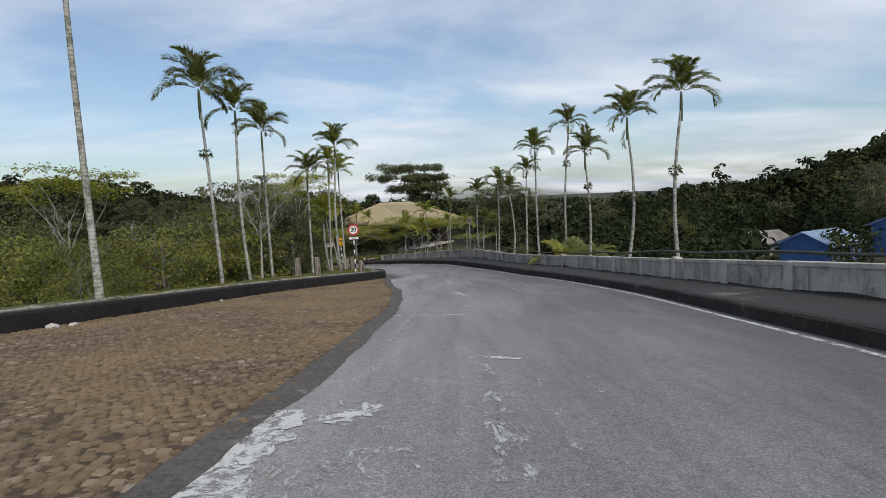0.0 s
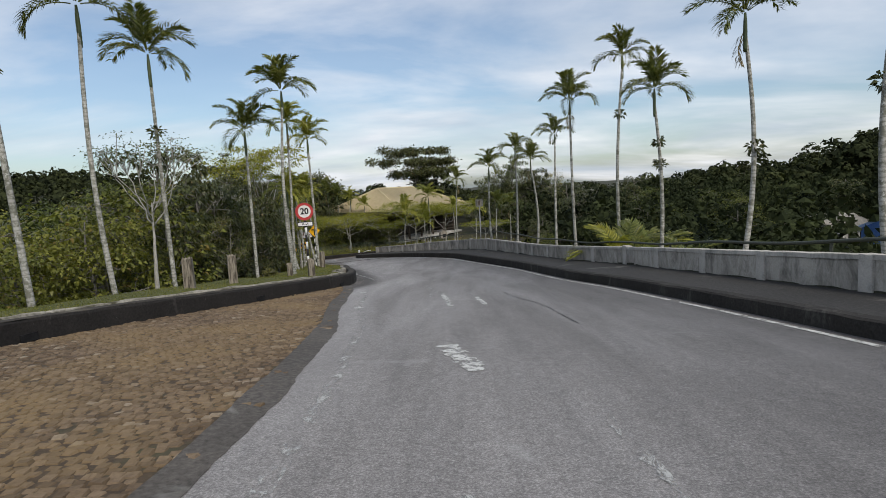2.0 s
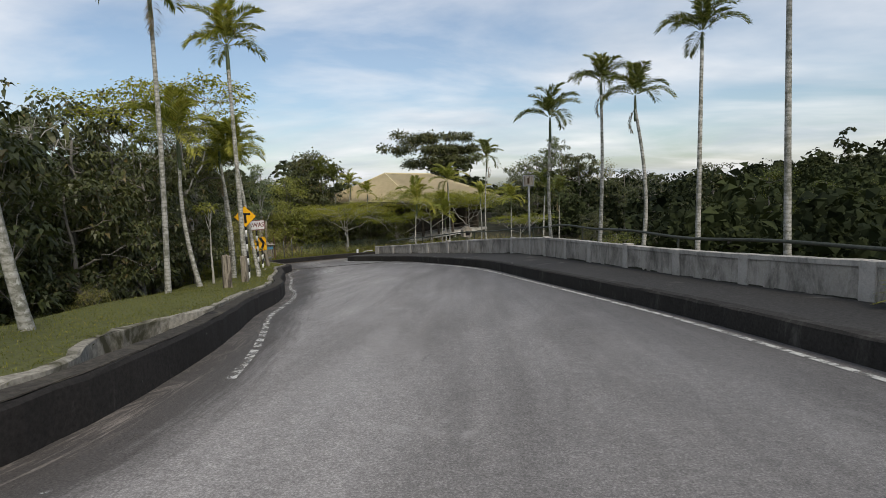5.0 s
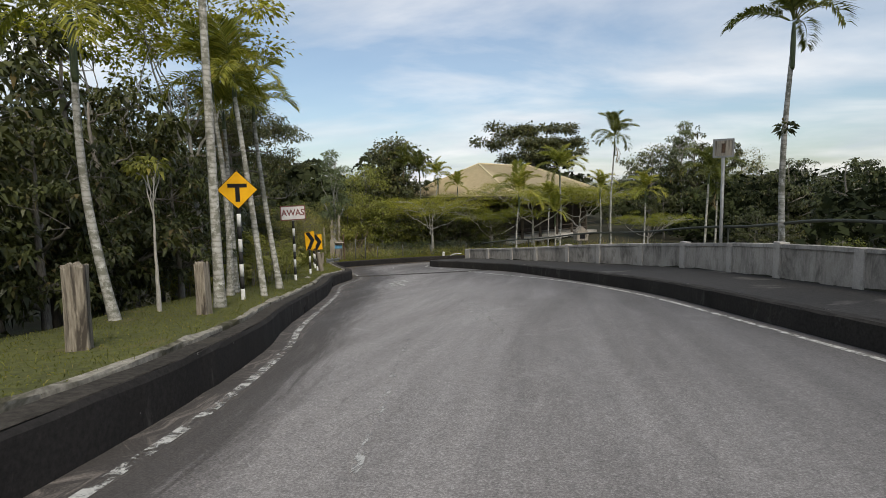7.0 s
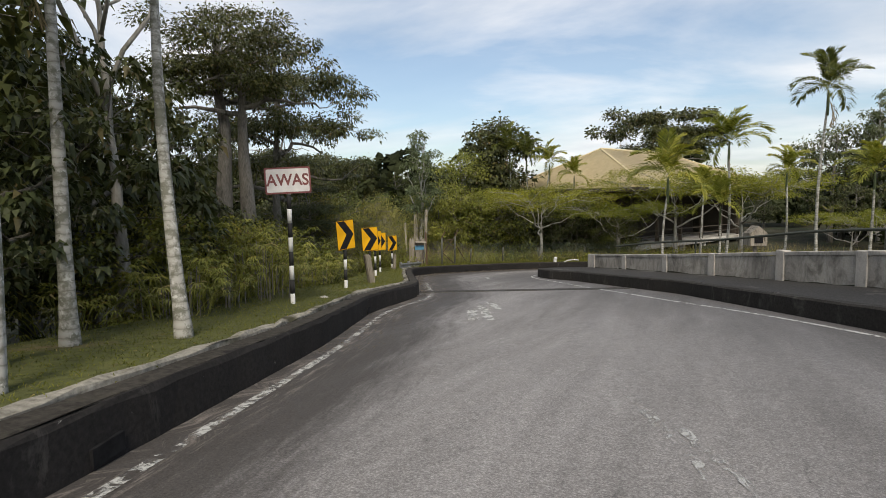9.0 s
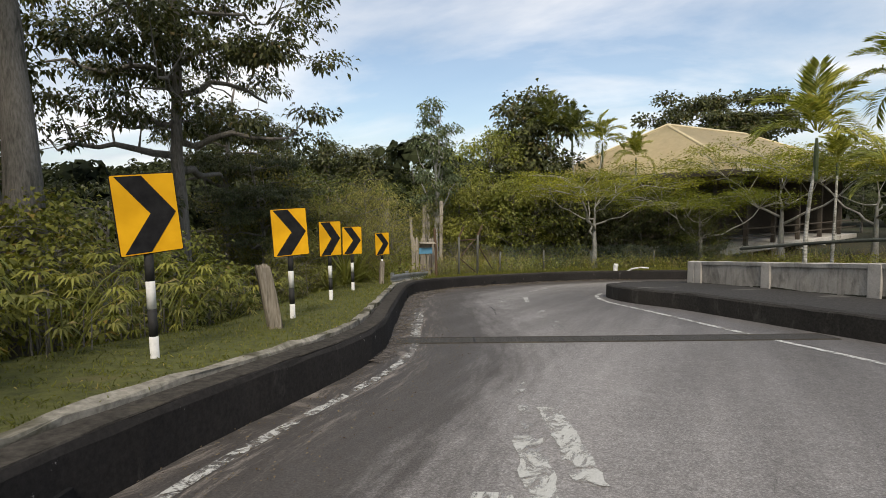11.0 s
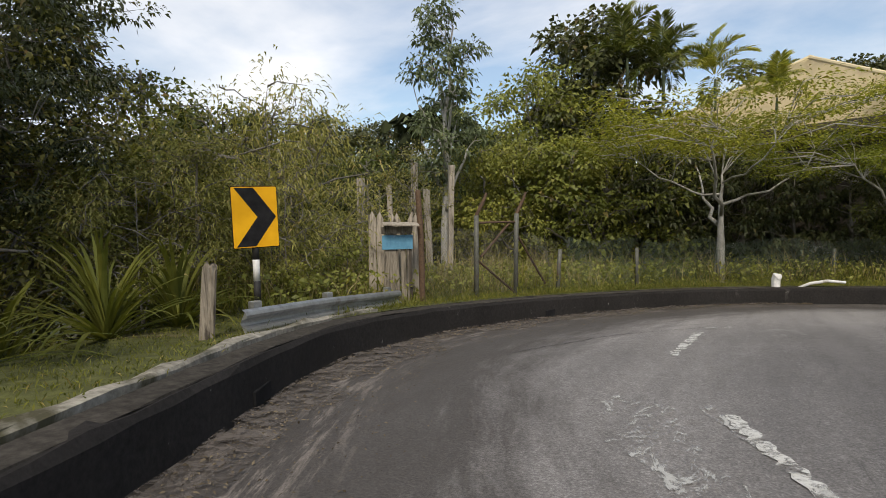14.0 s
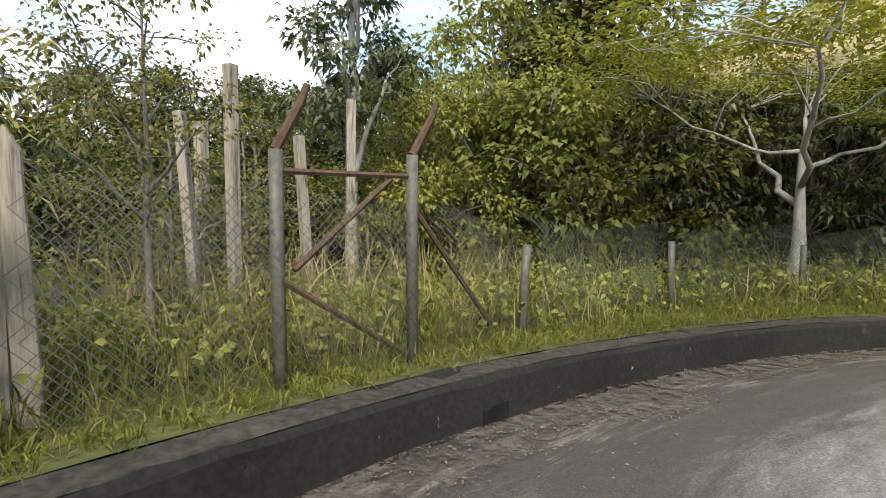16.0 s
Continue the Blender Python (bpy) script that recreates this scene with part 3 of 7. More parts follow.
def kerb_r_h(y):
    return 0.22 + 0.13 * step_up(y, 15, 45)


def wall_h(y):
    return 0.6 + 0.2 * step_up(y, 36, 50) - 0.2 * step_up(y, 56, 66)


def nearest(px, py, line):
    """Distance to a line, and the index of its nearest point."""
    d = np.hypot(px[:, None] - line[None, :, 0], py[:, None] - line[None, :, 1])
    k = d.argmin(1)
    return d[np.arange(len(px)), k], k


def inside(px, py, poly):
    res = np.zeros(len(px), bool)
    x, y = poly[:, 0], poly[:, 1]
    j = len(poly) - 1
    for i in range(len(poly)):
        c = ((y[i] > py) != (y[j] > py)) & (px < (x[j] - x[i]) * (py - y[i]) / (y[j] - y[i] + 1e-12) + x[i])
        res ^= c
        j = i
    return res


ROAD_POLY = np.vstack([KERB_L, KERB_R[::-1]])
BED_POLY = np.vstack([KERB_L, [[24, 66]], WALL[::-1]])


def land_z(x, y):
    """Ground outside the road: a grass shoulder, then banks that fall away, woods and far hills."""
    x, y = np.asarray(x, float).ravel(), np.asarray(y, float).ravel()
    dl, kl = nearest(x, y, KERB_L)
    dr, kr = nearest(x, y, WALL)
    inn = inside(x, y, BED_POLY)
    zl = road_z(KERB_L[kl, 0], KERB_L[kl, 1])
    zr = road_z(WALL[kr, 0], WALL[kr, 1])
    yl = KERB_L[kl, 1]
    deep = 8.5 - 6.3 * step_up(yl, 32, 50)
    left = zl + 0.28 - np.minimum(0.5 * np.maximum(dl - 2.0, 0), deep) * (1 - 0.95 * ((kl > len(KERB_L) * 0.77)))
    # beyond the bend the ground stays near the road's level
    right = zr - 0.1 - np.minimum(0.4 * np.maximum(dr - 1.2, 0), 5.5)
    z = np.where(dl < dr, left, right)
    z = np.where(inn | (dl < 0.95) | (dr < 0.5), np.minimum(road_z(x, y), zl + 9) - 0.5, z)
    lumps = np.array([noise.noise((a * 0.18, b * 0.18, 3.1)) for a, b in zip(x, y)])
    z = z + np.where(inn, 0, lumps * np.clip(np.minimum(dl, dr) - 3.2, 0, 3) * 0.18)
    # hills
    r = np.hypot(x, y - 30)
    az = np.degrees(np.arctan2(x, y))
    far = step_up(r, 90, 260)
    crest = np.where(az > 0, np.interp(az, [0, 14, 19, 26, 33, 40, 60, 100, 180], [2, 0, -4, 1, 9, 31, 45, 30, 10]), np.interp(-az, [0, 10, 22, 30, 36, 45, 80, 180], [2, 0, 8, 23, 26, 20, 8, 10]))
    wob = np.array([noise.noise((a * 0.012, b * 0.012, 7.7)) + 0.4 * noise.noise((a * 0.035, b * 0.035, 1.3)) for a, b in zip(x, y)])
    hill = crest * np.exp(-((r - 330) / 190) ** 2) - 12 + wob * 7
    hill = np.where(r > 330, np.maximum(hill, -14 + wob * 9), hill)
    return z * (1 - far) + hill * far


def verge_z(x, y):
    """The ground at a place near the road's left edge, on the grass shoulder where that runs."""
    dl, k = nearest(np.array([x]), np.array([y]), KERB_L)
    shoulder = float(road_z(*KERB_L[k[0]])) + 0.36 - 0.03 * float(dl[0])
    return shoulder if dl[0] < 2.6 else float(land_z([x], [y])[0])


# ---- ground, road, kerbs, walls ----
def ground():
    near_x, near_y = np.arange(-46, 46.1, 1.0), np.arange(-24, 112.1, 1.0)
    grow = np.cumsum(1.2 * 1.16 ** np.arange(46))
    xs = np.r_[-46 - grow[::-1], near_x, 46 + grow]
    ys = np.r_[-24 - grow[::-1], near_y, 112 + grow]
    xx, yy = np.meshgrid(xs, ys)
    z = np.concatenate([land_z(a, b) for a, b in zip(np.array_split(xx.ravel(), 40), np.array_split(yy.ravel(), 40))])
    w, hgt = len(xs), len(ys)
    k = (np.arange(hgt - 1)[:, None] * w + np.arange(w - 1)[None]).ravel()
    geo = Geo().add(np.stack([xx.ravel(), yy.ravel(), z], 1), [np.stack([k, k + 1, k + w + 1, k + w], 1)])
    tagged(part("ground", geo, M["forest_floor"], smooth=True), "dark leaf-littered earth on wooded banks and far hills", "ground", kind="structure")


def road():
    xs, ys = np.arange(-20, 26.01, 0.5), np.arange(-24, 80.01, 0.5)
    xx, yy = np.meshgrid(xs, ys)
    w = len(xs)
    k = (np.arange(len(ys) - 1)[:, None] * w + np.arange(w - 1)[None]).ravel()
    cx, cy = xx.ravel()[k] + 0.25, yy.ravel()[k] + 0.25
    d = np.minimum(nearest(cx, cy, KERB_L)[0], nearest(cx, cy, KERB_R)[0])
    keep = inside(cx, cy, ROAD_POLY) | (d < 0.45)
    k = k[keep]
    z = road_z(xx.ravel(), yy.ravel())
    geo = Geo().add(np.stack([xx.ravel(), yy.ravel(), z], 1), [np.stack([k, k + 1, k + w + 1, k + w], 1)])
    ob = part("road", geo, M["asphalt"], smooth=True)
    # how far each place lies from the kerbs, and how far along: the washed-down dirt and the painted glare follow them
    fl, fr = resample(KERB_L, 1100), resample(KERB_R, 900)
    dl, kl = nearest(xx.ravel(), yy.ravel(), fl)
    dr, kr = nearest(xx.ravel(), yy.ravel(), fr)
    reach = np.interp(fl[kl, 1], [0, 40, 50, 58, 70, 80], [0.4, 0.45, 0.8, 1.0, 1.05, 0.8])
    uv = ob.data.uv_layers.new(name="kerb_side")
    idx = np.zeros(len(ob.data.loops), np.int32)
    ob.data.loops.foreach_get("vertex_index", idx)
    uv.data.foreach_set("uv", np.c_[dl / reach, kl * 0.13][idx].astype(np.float32).ravel())
    uv = ob.data.uv_layers.new(name="path_side")
    uv.data.foreach_set("uv", np.c_[dr, kr * 0.13][idx].astype(np.float32).ravel())
    return tagged(ob, "worn grey asphalt road running downhill into a bend", "road", kind="structure")


def strip(a, b, lift_a, lift_b, cols=1, base=road_z):
    """A sheet between two lines of the same number of points, lying on the road at the given lifts."""
    geo = Geo()
    u = np.linspace(0, 1, cols + 1)
    p = a[:, None] * (1 - u)[None, :, None] + b[:, None] * u[None, :, None]
    lift = np.broadcast_to(lift_a, (len(a),))[:, None] * (1 - u) + np.broadcast_to(lift_b, (len(a),))[:, None] * u
    z = base(p[..., 0], p[..., 1]) + lift
    w = cols + 1
    k = (np.arange(len(a) - 1)[:, None] * w + np.arange(cols)[None]).ravel()
    return geo.add(np.concatenate([p, z[..., None]], -1).reshape(-1, 3), [np.stack([k, k + 1, k + w + 1, k + w], 1)])


def ribbon(line, profile, base=road_z, wob=0.0, seed=0):
    """A profile of (offset to the right, lift) pulled along a line; offset and lift may vary along it."""
    nr = normals(line)
    n = len(line)
    cols = []
    rng = np.random.RandomState(seed)
    z = base(line[:, 0], line[:, 1])
    for off, lift in profile:
        o = np.broadcast_to(off, (n,)) + rng.normal(size=n) * wob
        p = line + nr * o[:, None]
        cols.append(np.c_[p, z + np.broadcast_to(lift, (n,)) + rng.normal(size=n) * wob])
    w = len(profile)
    v = np.stack(cols, 1).reshape(-1, 3)
    k = (np.arange(n - 1)[:, None] * w + np.arange(w - 1)[None]).ravel()
    ends = [np.array([np.arange(w), (np.arange(w) + (n - 1) * w)[::-1]])]
    return Geo().add(v, [np.stack([k, k + w, k + w + 1, k + 1], 1)] + ends)


def bumpy(line, centres, width, amount):
    """How far the back rim steps away at the drain pits."""
    out = np.zeros(len(line))
    for (cx, cy) in centres:
        k = np.hypot(line[:, 0] - cx, line[:, 1] - cy).argmin()
        s = np.r_[0, np.cumsum(np.linalg.norm(np.diff(line, axis=0), axis=1))]
        out = np.maximum(out, amount * np.exp(-(((s - s[k]) / width) ** 4)))
    return out


def kerbs():
    fine = resample(KERB_L, 460)
    h = 0.37
    pits = bumpy(fine, [(-3.3, 31.6)], 1.4, 0.45)
    ob = part("kerb", ribbon(fine, [(0.05, -0.35), (0.03, h - 0.04), (0.0, h), (-0.24, h + 0.01), (-0.27, h - 0.02), (-0.3, -0.35)], wob=0.006, seed=3), M["kerb_black"])
    tagged(ob, "low black-painted concrete kerb wall, flaking and scuffed", "kerb", kind="structure")
    part("ledge", ribbon(fine, [(-0.015, h + 0.002), (-0.02, h + 0.012), (-0.225, h + 0.018), (-0.235, h)], wob=0.003, seed=5), M["kerb_top"], ob, "dirty grey top of the kerb")
    part("channel", ribbon(fine, [(-0.26, 0.02 + 0.33 * (pits < 0.05)), (-0.32 - pits, 0.02 + 0.33 * (pits < 0.05))]), M["gutter"], ob)
    stop = np.hypot(fine[:, 0] + 15.2, fine[:, 1] - 66).argmin() + 5
    pits = pits[:stop]
    rim = part("drain_rim", ribbon(fine[:stop], [(-0.27 - pits, -0.2), (-0.28 - pits, h + 0.035), (-0.3 - pits, h + 0.05), (-0.39 - pits, h + 0.047), (-0.42 - pits, h + 0.02), (-0.42 - pits, -0.3)], wob=0.012, seed=7), M["rim"])
    tagged(rim, "pale mossy concrete drain rim behind the kerb", "kerb", kind="structure")
    fr = resample(KERB_R, 420)
    hr = kerb_r_h(fr[:, 1])
    ob = part("kerb", ribbon(fr, [(-0.03, -0.35), (-0.015, hr - 0.03), (0.02, hr), (0.2, hr + 0.005), (0.22, hr - 0.3)], wob=0.005, seed=9), M["kerb_side"])
    tagged(ob, "black-painted concrete kerb edging the footpath", "kerb", kind="structure")


def footpath():
    cut = KERB_R[: np.hypot(KERB_R[:, 0] + 9.35, KERB_R[:, 1] - 66).argmin() + 1]
    a = resample(cut, 240)
    dr, k = nearest(a[:, 0], a[:, 1], WALL)
    n = normals(a)
    inner = WALL[np.maximum.accumulate(k)] + normals(WALL)[np.maximum.accumulate(k)] * 0.05
    h = kerb_r_h(a[:, 1])
    ob = part("footpath", strip(a + n * 0.19, inner, h + 0.003, h + 0.03, 6), M["footpath"], smooth=True)
    tagged(ob, "dark mossy paved footpath between kerb and parapet", "pavement", kind="structure")
    # the rounded end of the island
    tip = KERB_R[np.hypot(KERB_R[:, 0] + 9.35, KERB_R[:, 1] - 66).argmin():np.hypot(KERB_R[:, 0] + 5, KERB_R[:, 1] - 70).argmin()]
    t = resample(tip, 24)
    tn = normals(t)
    mid = np.tile([[-7.5, 67.7]], (24, 1))
    part("island_end", strip(t + tn * 0.19, mid, 0.353, 0.36, 3), M["footpath"], ob, smooth=True)


def parapet():
    """The wall along the footpath, in bays between square piers."""
    w = resample(WALL, 330)
    z = lambda x, y: road_z(x, y) + kerb_r_h(y)
    h = wall_h(w[:, 1])
    ob = part("parapet_wall", ribbon(w, [(-0.07, -0.5), (-0.07, h - 0.09), (0.07, h - 0.09), (0.07, -0.5)], base=z, wob=0.004, seed=11), M["wall"])
    tagged(ob, "low stained grey concrete parapet wall with piers", "wall", kind="structure")
    part("coping", ribbon(w, [(-0.095, h - 0.088), (-0.1, h - 0.01), (-0.08, h), (0.08, h), (0.1, h - 0.01), (0.095, h - 0.088)], base=z, wob=0.003, seed=13), M["wall_cap"], ob)
    rng = np.random.RandomState(6)
    fw = resample(WALL, 900)
    foot = 0.025 + 0.03 * np.abs(np.interp(np.arange(900), np.arange(0, 901, 9), rng.normal(size=101))) + rng.uniform(0, 0.008, 900)
    part("wall_foot", ribbon(fw, [(-0.076, -0.1), (-0.0735, foot)], base=z), M["moss"], ob, "dark damp moss along the foot")
    s = np.r_[0, np.cumsum(np.linalg.norm(np.diff(w, axis=0), axis=1))]
    pier = Geo()
    box(pier, -0.11, 0.11, -0.13, 0.13, -0.4, 1.0, 0.012)
    me = pier.mesh("pier", M["wall_cap"])
    nr = normals(w)
    at = 1.0
    while at < s[-1]:
        k = np.searchsorted(s, at)
        x, y = w[k]
        turn = math.degrees(math.atan2(nr[k, 1], nr[k, 0]))
        tall = h[k] + (0.06 if int(at) % 4 == 0 else 0.015)
        part("pier", me, None, ob, at=pose(x, y, z(x, y) - 0.02, 0, 0, turn) @ Matrix.Diagonal((1, 1, tall, 1)))
        at += 2.45
    e = w[-1]
    part("pier", me, None, ob, at=pose(e[0], e[1], z(*e) - 0.02, 0, 0, math.degrees(math.atan2(nr[-1, 1], nr[-1, 0]))) @ Matrix.Diagonal((1, 1, h[-1] + 0.02, 1)))


def hand_rail():
    """A dark pipe rail on thin posts behind the parapet."""
    w = resample(WALL, 330)
    nr = normals(w)
    lift = 0.98 + 0.62 * step_up(w[:, 1], 30, 50) - 0.35 * step_up(w[:, 1], 56, 68)
    sag = 0.03 * np.sin(w[:, 1] * 1.1) + 0.02 * np.sin(w[:, 1] * 0.43)
    p = np.c_[w + nr * 0.45, road_z(w[:, 0], w[:, 1]) + lift + sag]
    ob = empty("pipe_railing", pose(*p[0]), "thin dark metal pipe railing behind the parapet", "railing")
    inv = Matrix.Translation(p[0]).inverted()
    part("rail", tube(Geo(), p[40:-4], 0.035, 7), M["rail_green"], ob, smooth=True, at=inv)
    for k in range(44, len(p) - 6, 22):
        q = p[k]
        part("post", tube(Geo(), [(q[0], q[1], q[2] - lift[k] - 0.5), tuple(q)], 0.028, 6), M["rail_green"], ob, at=inv)


def cobbles_bed():
    a = KERB_L[:np.hypot(KERB_L[:, 0] + 3.12, KERB_L[:, 1] - 28.3).argmin() + 1]
    a = resample(a, 110)
    b = resample(EDGE_L, 110)
    na, nb = normals(a), normals(b)
    ob = part("cobbled_strip", strip(a + na * 0.02, b - nb * 0.02, 0.012, 0.012, 24), M["cobble_bed"], smooth=True)
    tagged(ob, "brown weathered strip of small cobbles beside the road", "pavement", kind="structure")
    rng = np.random.RandomState(14)
    b = resample(EDGE_L, 420)
    nb = normals(b)
    rag = np.interp(np.arange(420), np.arange(0, 421, 7), rng.uniform(-1, 1, 61))[:, None] + rng.uniform(-0.4, 0.4, (420, 1))
    g = part("gutter", strip(b - nb * (0.2 + 0.02 * rag), b + nb * (0.1 + 0.035 * rag), 0.036, 0.004, 5), M["gutter"], smooth=True)
    tagged(g, "dark broken concrete edging between cobbles and asphalt", "gutter", kind="structure")
    return ob


def dirt_along_kerb():
    k0 = np.hypot(KERB_L[:, 0] + 8.5, KERB_L[:, 1] - 49).argmin()
    k1 = np.hypot(KERB_L[:, 0] + 10, KERB_L[:, 1] - 77.6).argmin()
    a = resample(KERB_L[k0:k1], 150)
    n = normals(a)
    w = np.linspace(0, 1, 150)
    wid = 0.38 + 0.16 * np.sin(w * 19) * np.cos(1 + w * 7) + 0.22 * np.sin(np.pi * w)
    # grit and leaf bits caught in the silt
    rng = np.random.RandomState(9)
    m = 4200
    k = rng.randint(0, 150, m)
    d = rng.rand(m) ** 1.6 * (wid[k] + 0.5) + 0.06
    q = a[k] + n[k] * d[:, None] + rng.normal(size=(m, 2)) * 0.1
    g = leaves(Geo(), np.c_[q, road_z(q[:, 0], q[:, 1]) + 0.012], rng.normal(size=(m, 3)) * [1, 1, 0.12], rng.uniform(0.01, 0.035, m), rng.uniform(0.006, 0.018, m), 0.02, 0.3, rng)
    # low drift of pale silt against the foot of the kerb
    i = np.arange(600)
    fa = resample(a[38:], 600)
    fn = normals(fa)
    edge = np.interp(i, np.arange(0, 601, 12), rng.uniform(0.22, 0.75, 51)) + rng.uniform(-0.06, 0.06, 600)
    edge = edge * np.interp(i, [0, 150, 300, 480, 599], [0.25, 0.6, 1, 1, 0.4])
    rise = np.interp(i, np.arange(0, 601, 15), rng.uniform(0.012, 0.05, 41))
    tagged(part("silt_drift", strip(fa + fn * 0.03, fa + fn * (0.08 + edge)[:, None], rise, 0.006, 6), M["silt"], smooth=True), "pale brown silt washed against the foot of the kerb", "silt", kind="stuff")
    k2 = np.minimum(rng.randint(0, 600, 2600) + rng.randint(0, 160, 2600), 599)
    q2 = fa[k2] + fn[k2] * (0.06 + rng.rand(2600) ** 0.8 * (edge[k2] + 0.12))[:, None]
    g = leaves(g, np.c_[q2, road_z(q2[:, 0], q2[:, 1]) + rise[k2] * 0.7 + 0.008], rng.normal(size=(2600, 3)) * [1, 1, 0.15], rng.uniform(0.012, 0.045, 2600), rng.uniform(0.008, 0.02, 2600), 0.02, 0.3, rng)
    tagged(part("leaf_litter", g, M["litter"]), "dry leaf bits and grit along the kerb", "litter", kind="stuff")


def markings():
    """Edge lines, worn centre strokes and scraped paint on the road."""
    ob = empty("road_markings", pose(0, 0, 0), "worn white painted road lines and scraped patches", "road marking", kind="structure")
    r = resample(LINE_R, 300)
    n = normals(r)
    part("edge_line", strip(r - n * 0.05, r + n * 0.05, 0.007, 0.007), M["paint_line"], ob)
    k0 = np.hypot(KERB_L[:, 0] + 3.0, KERB_L[:, 1] - 30.6).argmin()
    k1 = np.hypot(KERB_L[:, 0] + 13.4, KERB_L[:, 1] - 61.9).argmin()
    a = resample(KERB_L[k0:k1], 150)
    n = normals(a)
    off = np.interp(np.arange(150), [0, 20, 60, 100, 120, 150], [0.6, 0.3, 0.24, 0.26, 0.34, 0.45])[:, None]
    part("edge_line", strip(a + n * off, a + n * (off + 0.1), 0.007, 0.007), M["paint_edge"], ob)
    e = resample(EDGE_L, 120)
    n = normals(e)
    part("edge_line", strip(e + n * 0.42, e + n * 0.55, 0.0065, 0.0065), M["paint_faint"], ob)

    jag = np.random.RandomState(33)

    def dash(x0, y0, x1, y1, wide, mat="paint", name="stroke"):
        line = np.stack([np.linspace(x0, x1, 26), np.linspace(y0, y1, 26)], 1)
        nn = normals(line)
        low = 0.42 if mat == "paint_thick" else 0.22
        p, q = (wide * jag.uniform(low, 0.62, (26, 1)) for _ in range(2))
        part(name, strip(line - nn * p, line + nn * q, 0.0075, 0.0075), M[mat], ob)

    for d in STROKES:
        dash(*d)
    rng = np.random.RandomState(2)
    for c in CRACKS:
        line = smooth_line(c, 0.08)
        line = line + rng.normal(size=line.shape) * 0.012
        nn = normals(line)
        wd = (0.003 + 0.009 * rng.rand(len(line)))[:, None]
        ck = part("road_crack", strip(line - nn * wd, line + nn * wd, 0.006, 0.006), M["joint"])
        tagged(ck, "dark jagged crack in the asphalt", "road crack", kind="structure")


STROKES = [
    (0.4, 7.0, 0.8, 6.85, 0.16), (0.2, 6.95, 0.5, 7.15, 0.08, "paint_faint"), (-1.05, 11.5, 0.3, 11.3, 0.14), (0.8, 4.9, 0.73, 3.7, 0.07, "paint_faint"), (0.82, 6.0, 0.79, 5.2, 0.05, "paint_faint"),
    (0.42, 6.6, 0.34, 3.6, 0.3, "paint_faint"), (-0.9, 4.7, -0.65, 5.2, 0.3), (-0.55, 4.4, -0.3, 4.7, 0.22, "paint_faint"), (-1.42, 2.6, -1.34, 5.1, 0.5), (-0.6, 2.8, -0.5, 4.2, 0.6, "paint_faint"), (-1.0, 2.5, -0.95, 4.0, 0.5, "paint_faint"),
    (0.26, 17.2, 0.56, 15.8, 0.26), (1.4, 14.3, 1.47, 11.0, 0.1, "paint_faint"), (1.4, 9.6, 1.35, 8.4, 0.08, "paint_faint"), (1.3, 6.2, 1.28, 5.3, 0.08, "paint_faint"), (0.43, 13.2, 0.47, 11.2, 0.16, "paint_faint"),
    (0.6, 25.0, 0.86, 22.9, 0.09, "paint_faint"), (0.87, 22.85, 0.99, 21.3, 0.11), (-0.5, 26.8, 0.1, 23.4, 0.2, "paint_faint"), (0.08, 24.0, 0.3, 21.3, 0.12), (-0.2, 24.2, -0.1, 22.6, 0.16, "paint_faint"),
    (-2.13, 25.4, -2.06, 25.1, 0.16), (-1.65, 21.85, -1.57, 21.55, 0.18), (-1.85, 24.2, -1.72, 22.8, 0.1, "paint_faint"),
    (-4.5, 48.3, -3.1, 44.2, 0.1, "paint_faint"), (-3.15, 44.3, -2.7, 42.6, 0.09, "paint_faint"), (-3.92, 46.3, -3.28, 43.9, 0.08, "paint_faint"), (-4.06, 42.2, -3.02, 37.3, 0.07, "paint_faint"), (-4.0, 47.2, -3.2, 45.1, 0.1, "paint_faint"),
    (-8.17, 55.5, -7.53, 54.1, 0.17, "paint_thick"), (-8.11, 54.75, -7.14, 52.4, 0.19, "paint_thick"), (-8.0, 53.8, -7.42, 52.3, 0.2, "paint_thick"), (-8.7, 56.3, -7.9, 54.2, 0.1, "paint_faint"),
    (-11.58, 65.4, -11.1, 64.1, 0.12), (-11.75, 65.6, -10.9, 63.7, 0.12, "paint_faint"), (-12.3, 65.6, -11.2, 62.9, 0.5, "paint_faint"), (-10.3, 62.5, -9.2, 59.9, 0.25, "paint_faint"),
    (-12.2, 67.8, -12.04, 69.9, 0.08, "paint_faint"), (-12.12, 70.1, -12.2, 67.7, 0.12), (-12.15, 70.6, -11.75, 71.0, 0.1), (-12.8, 61.5, -11.1, 58.4, 0.16, "paint_faint"),
]
CRACKS = [[(1.58, 24.0), (1.61, 23.3), (1.7, 22.6), (1.82, 21.9), (1.98, 21.3), (2.08, 20.4), (2.1, 19.7), (2.14, 19.1), (2.16, 18.5)], [(-13.8, 67.04), (-13.66, 67.6), (-13.45, 68.2), (-13.19, 69.05), (-12.7, 69.9), (-12.0, 70.9)], [(-10.9, 61.4), (-11.3, 62.3), (-11.65, 62.95)]]


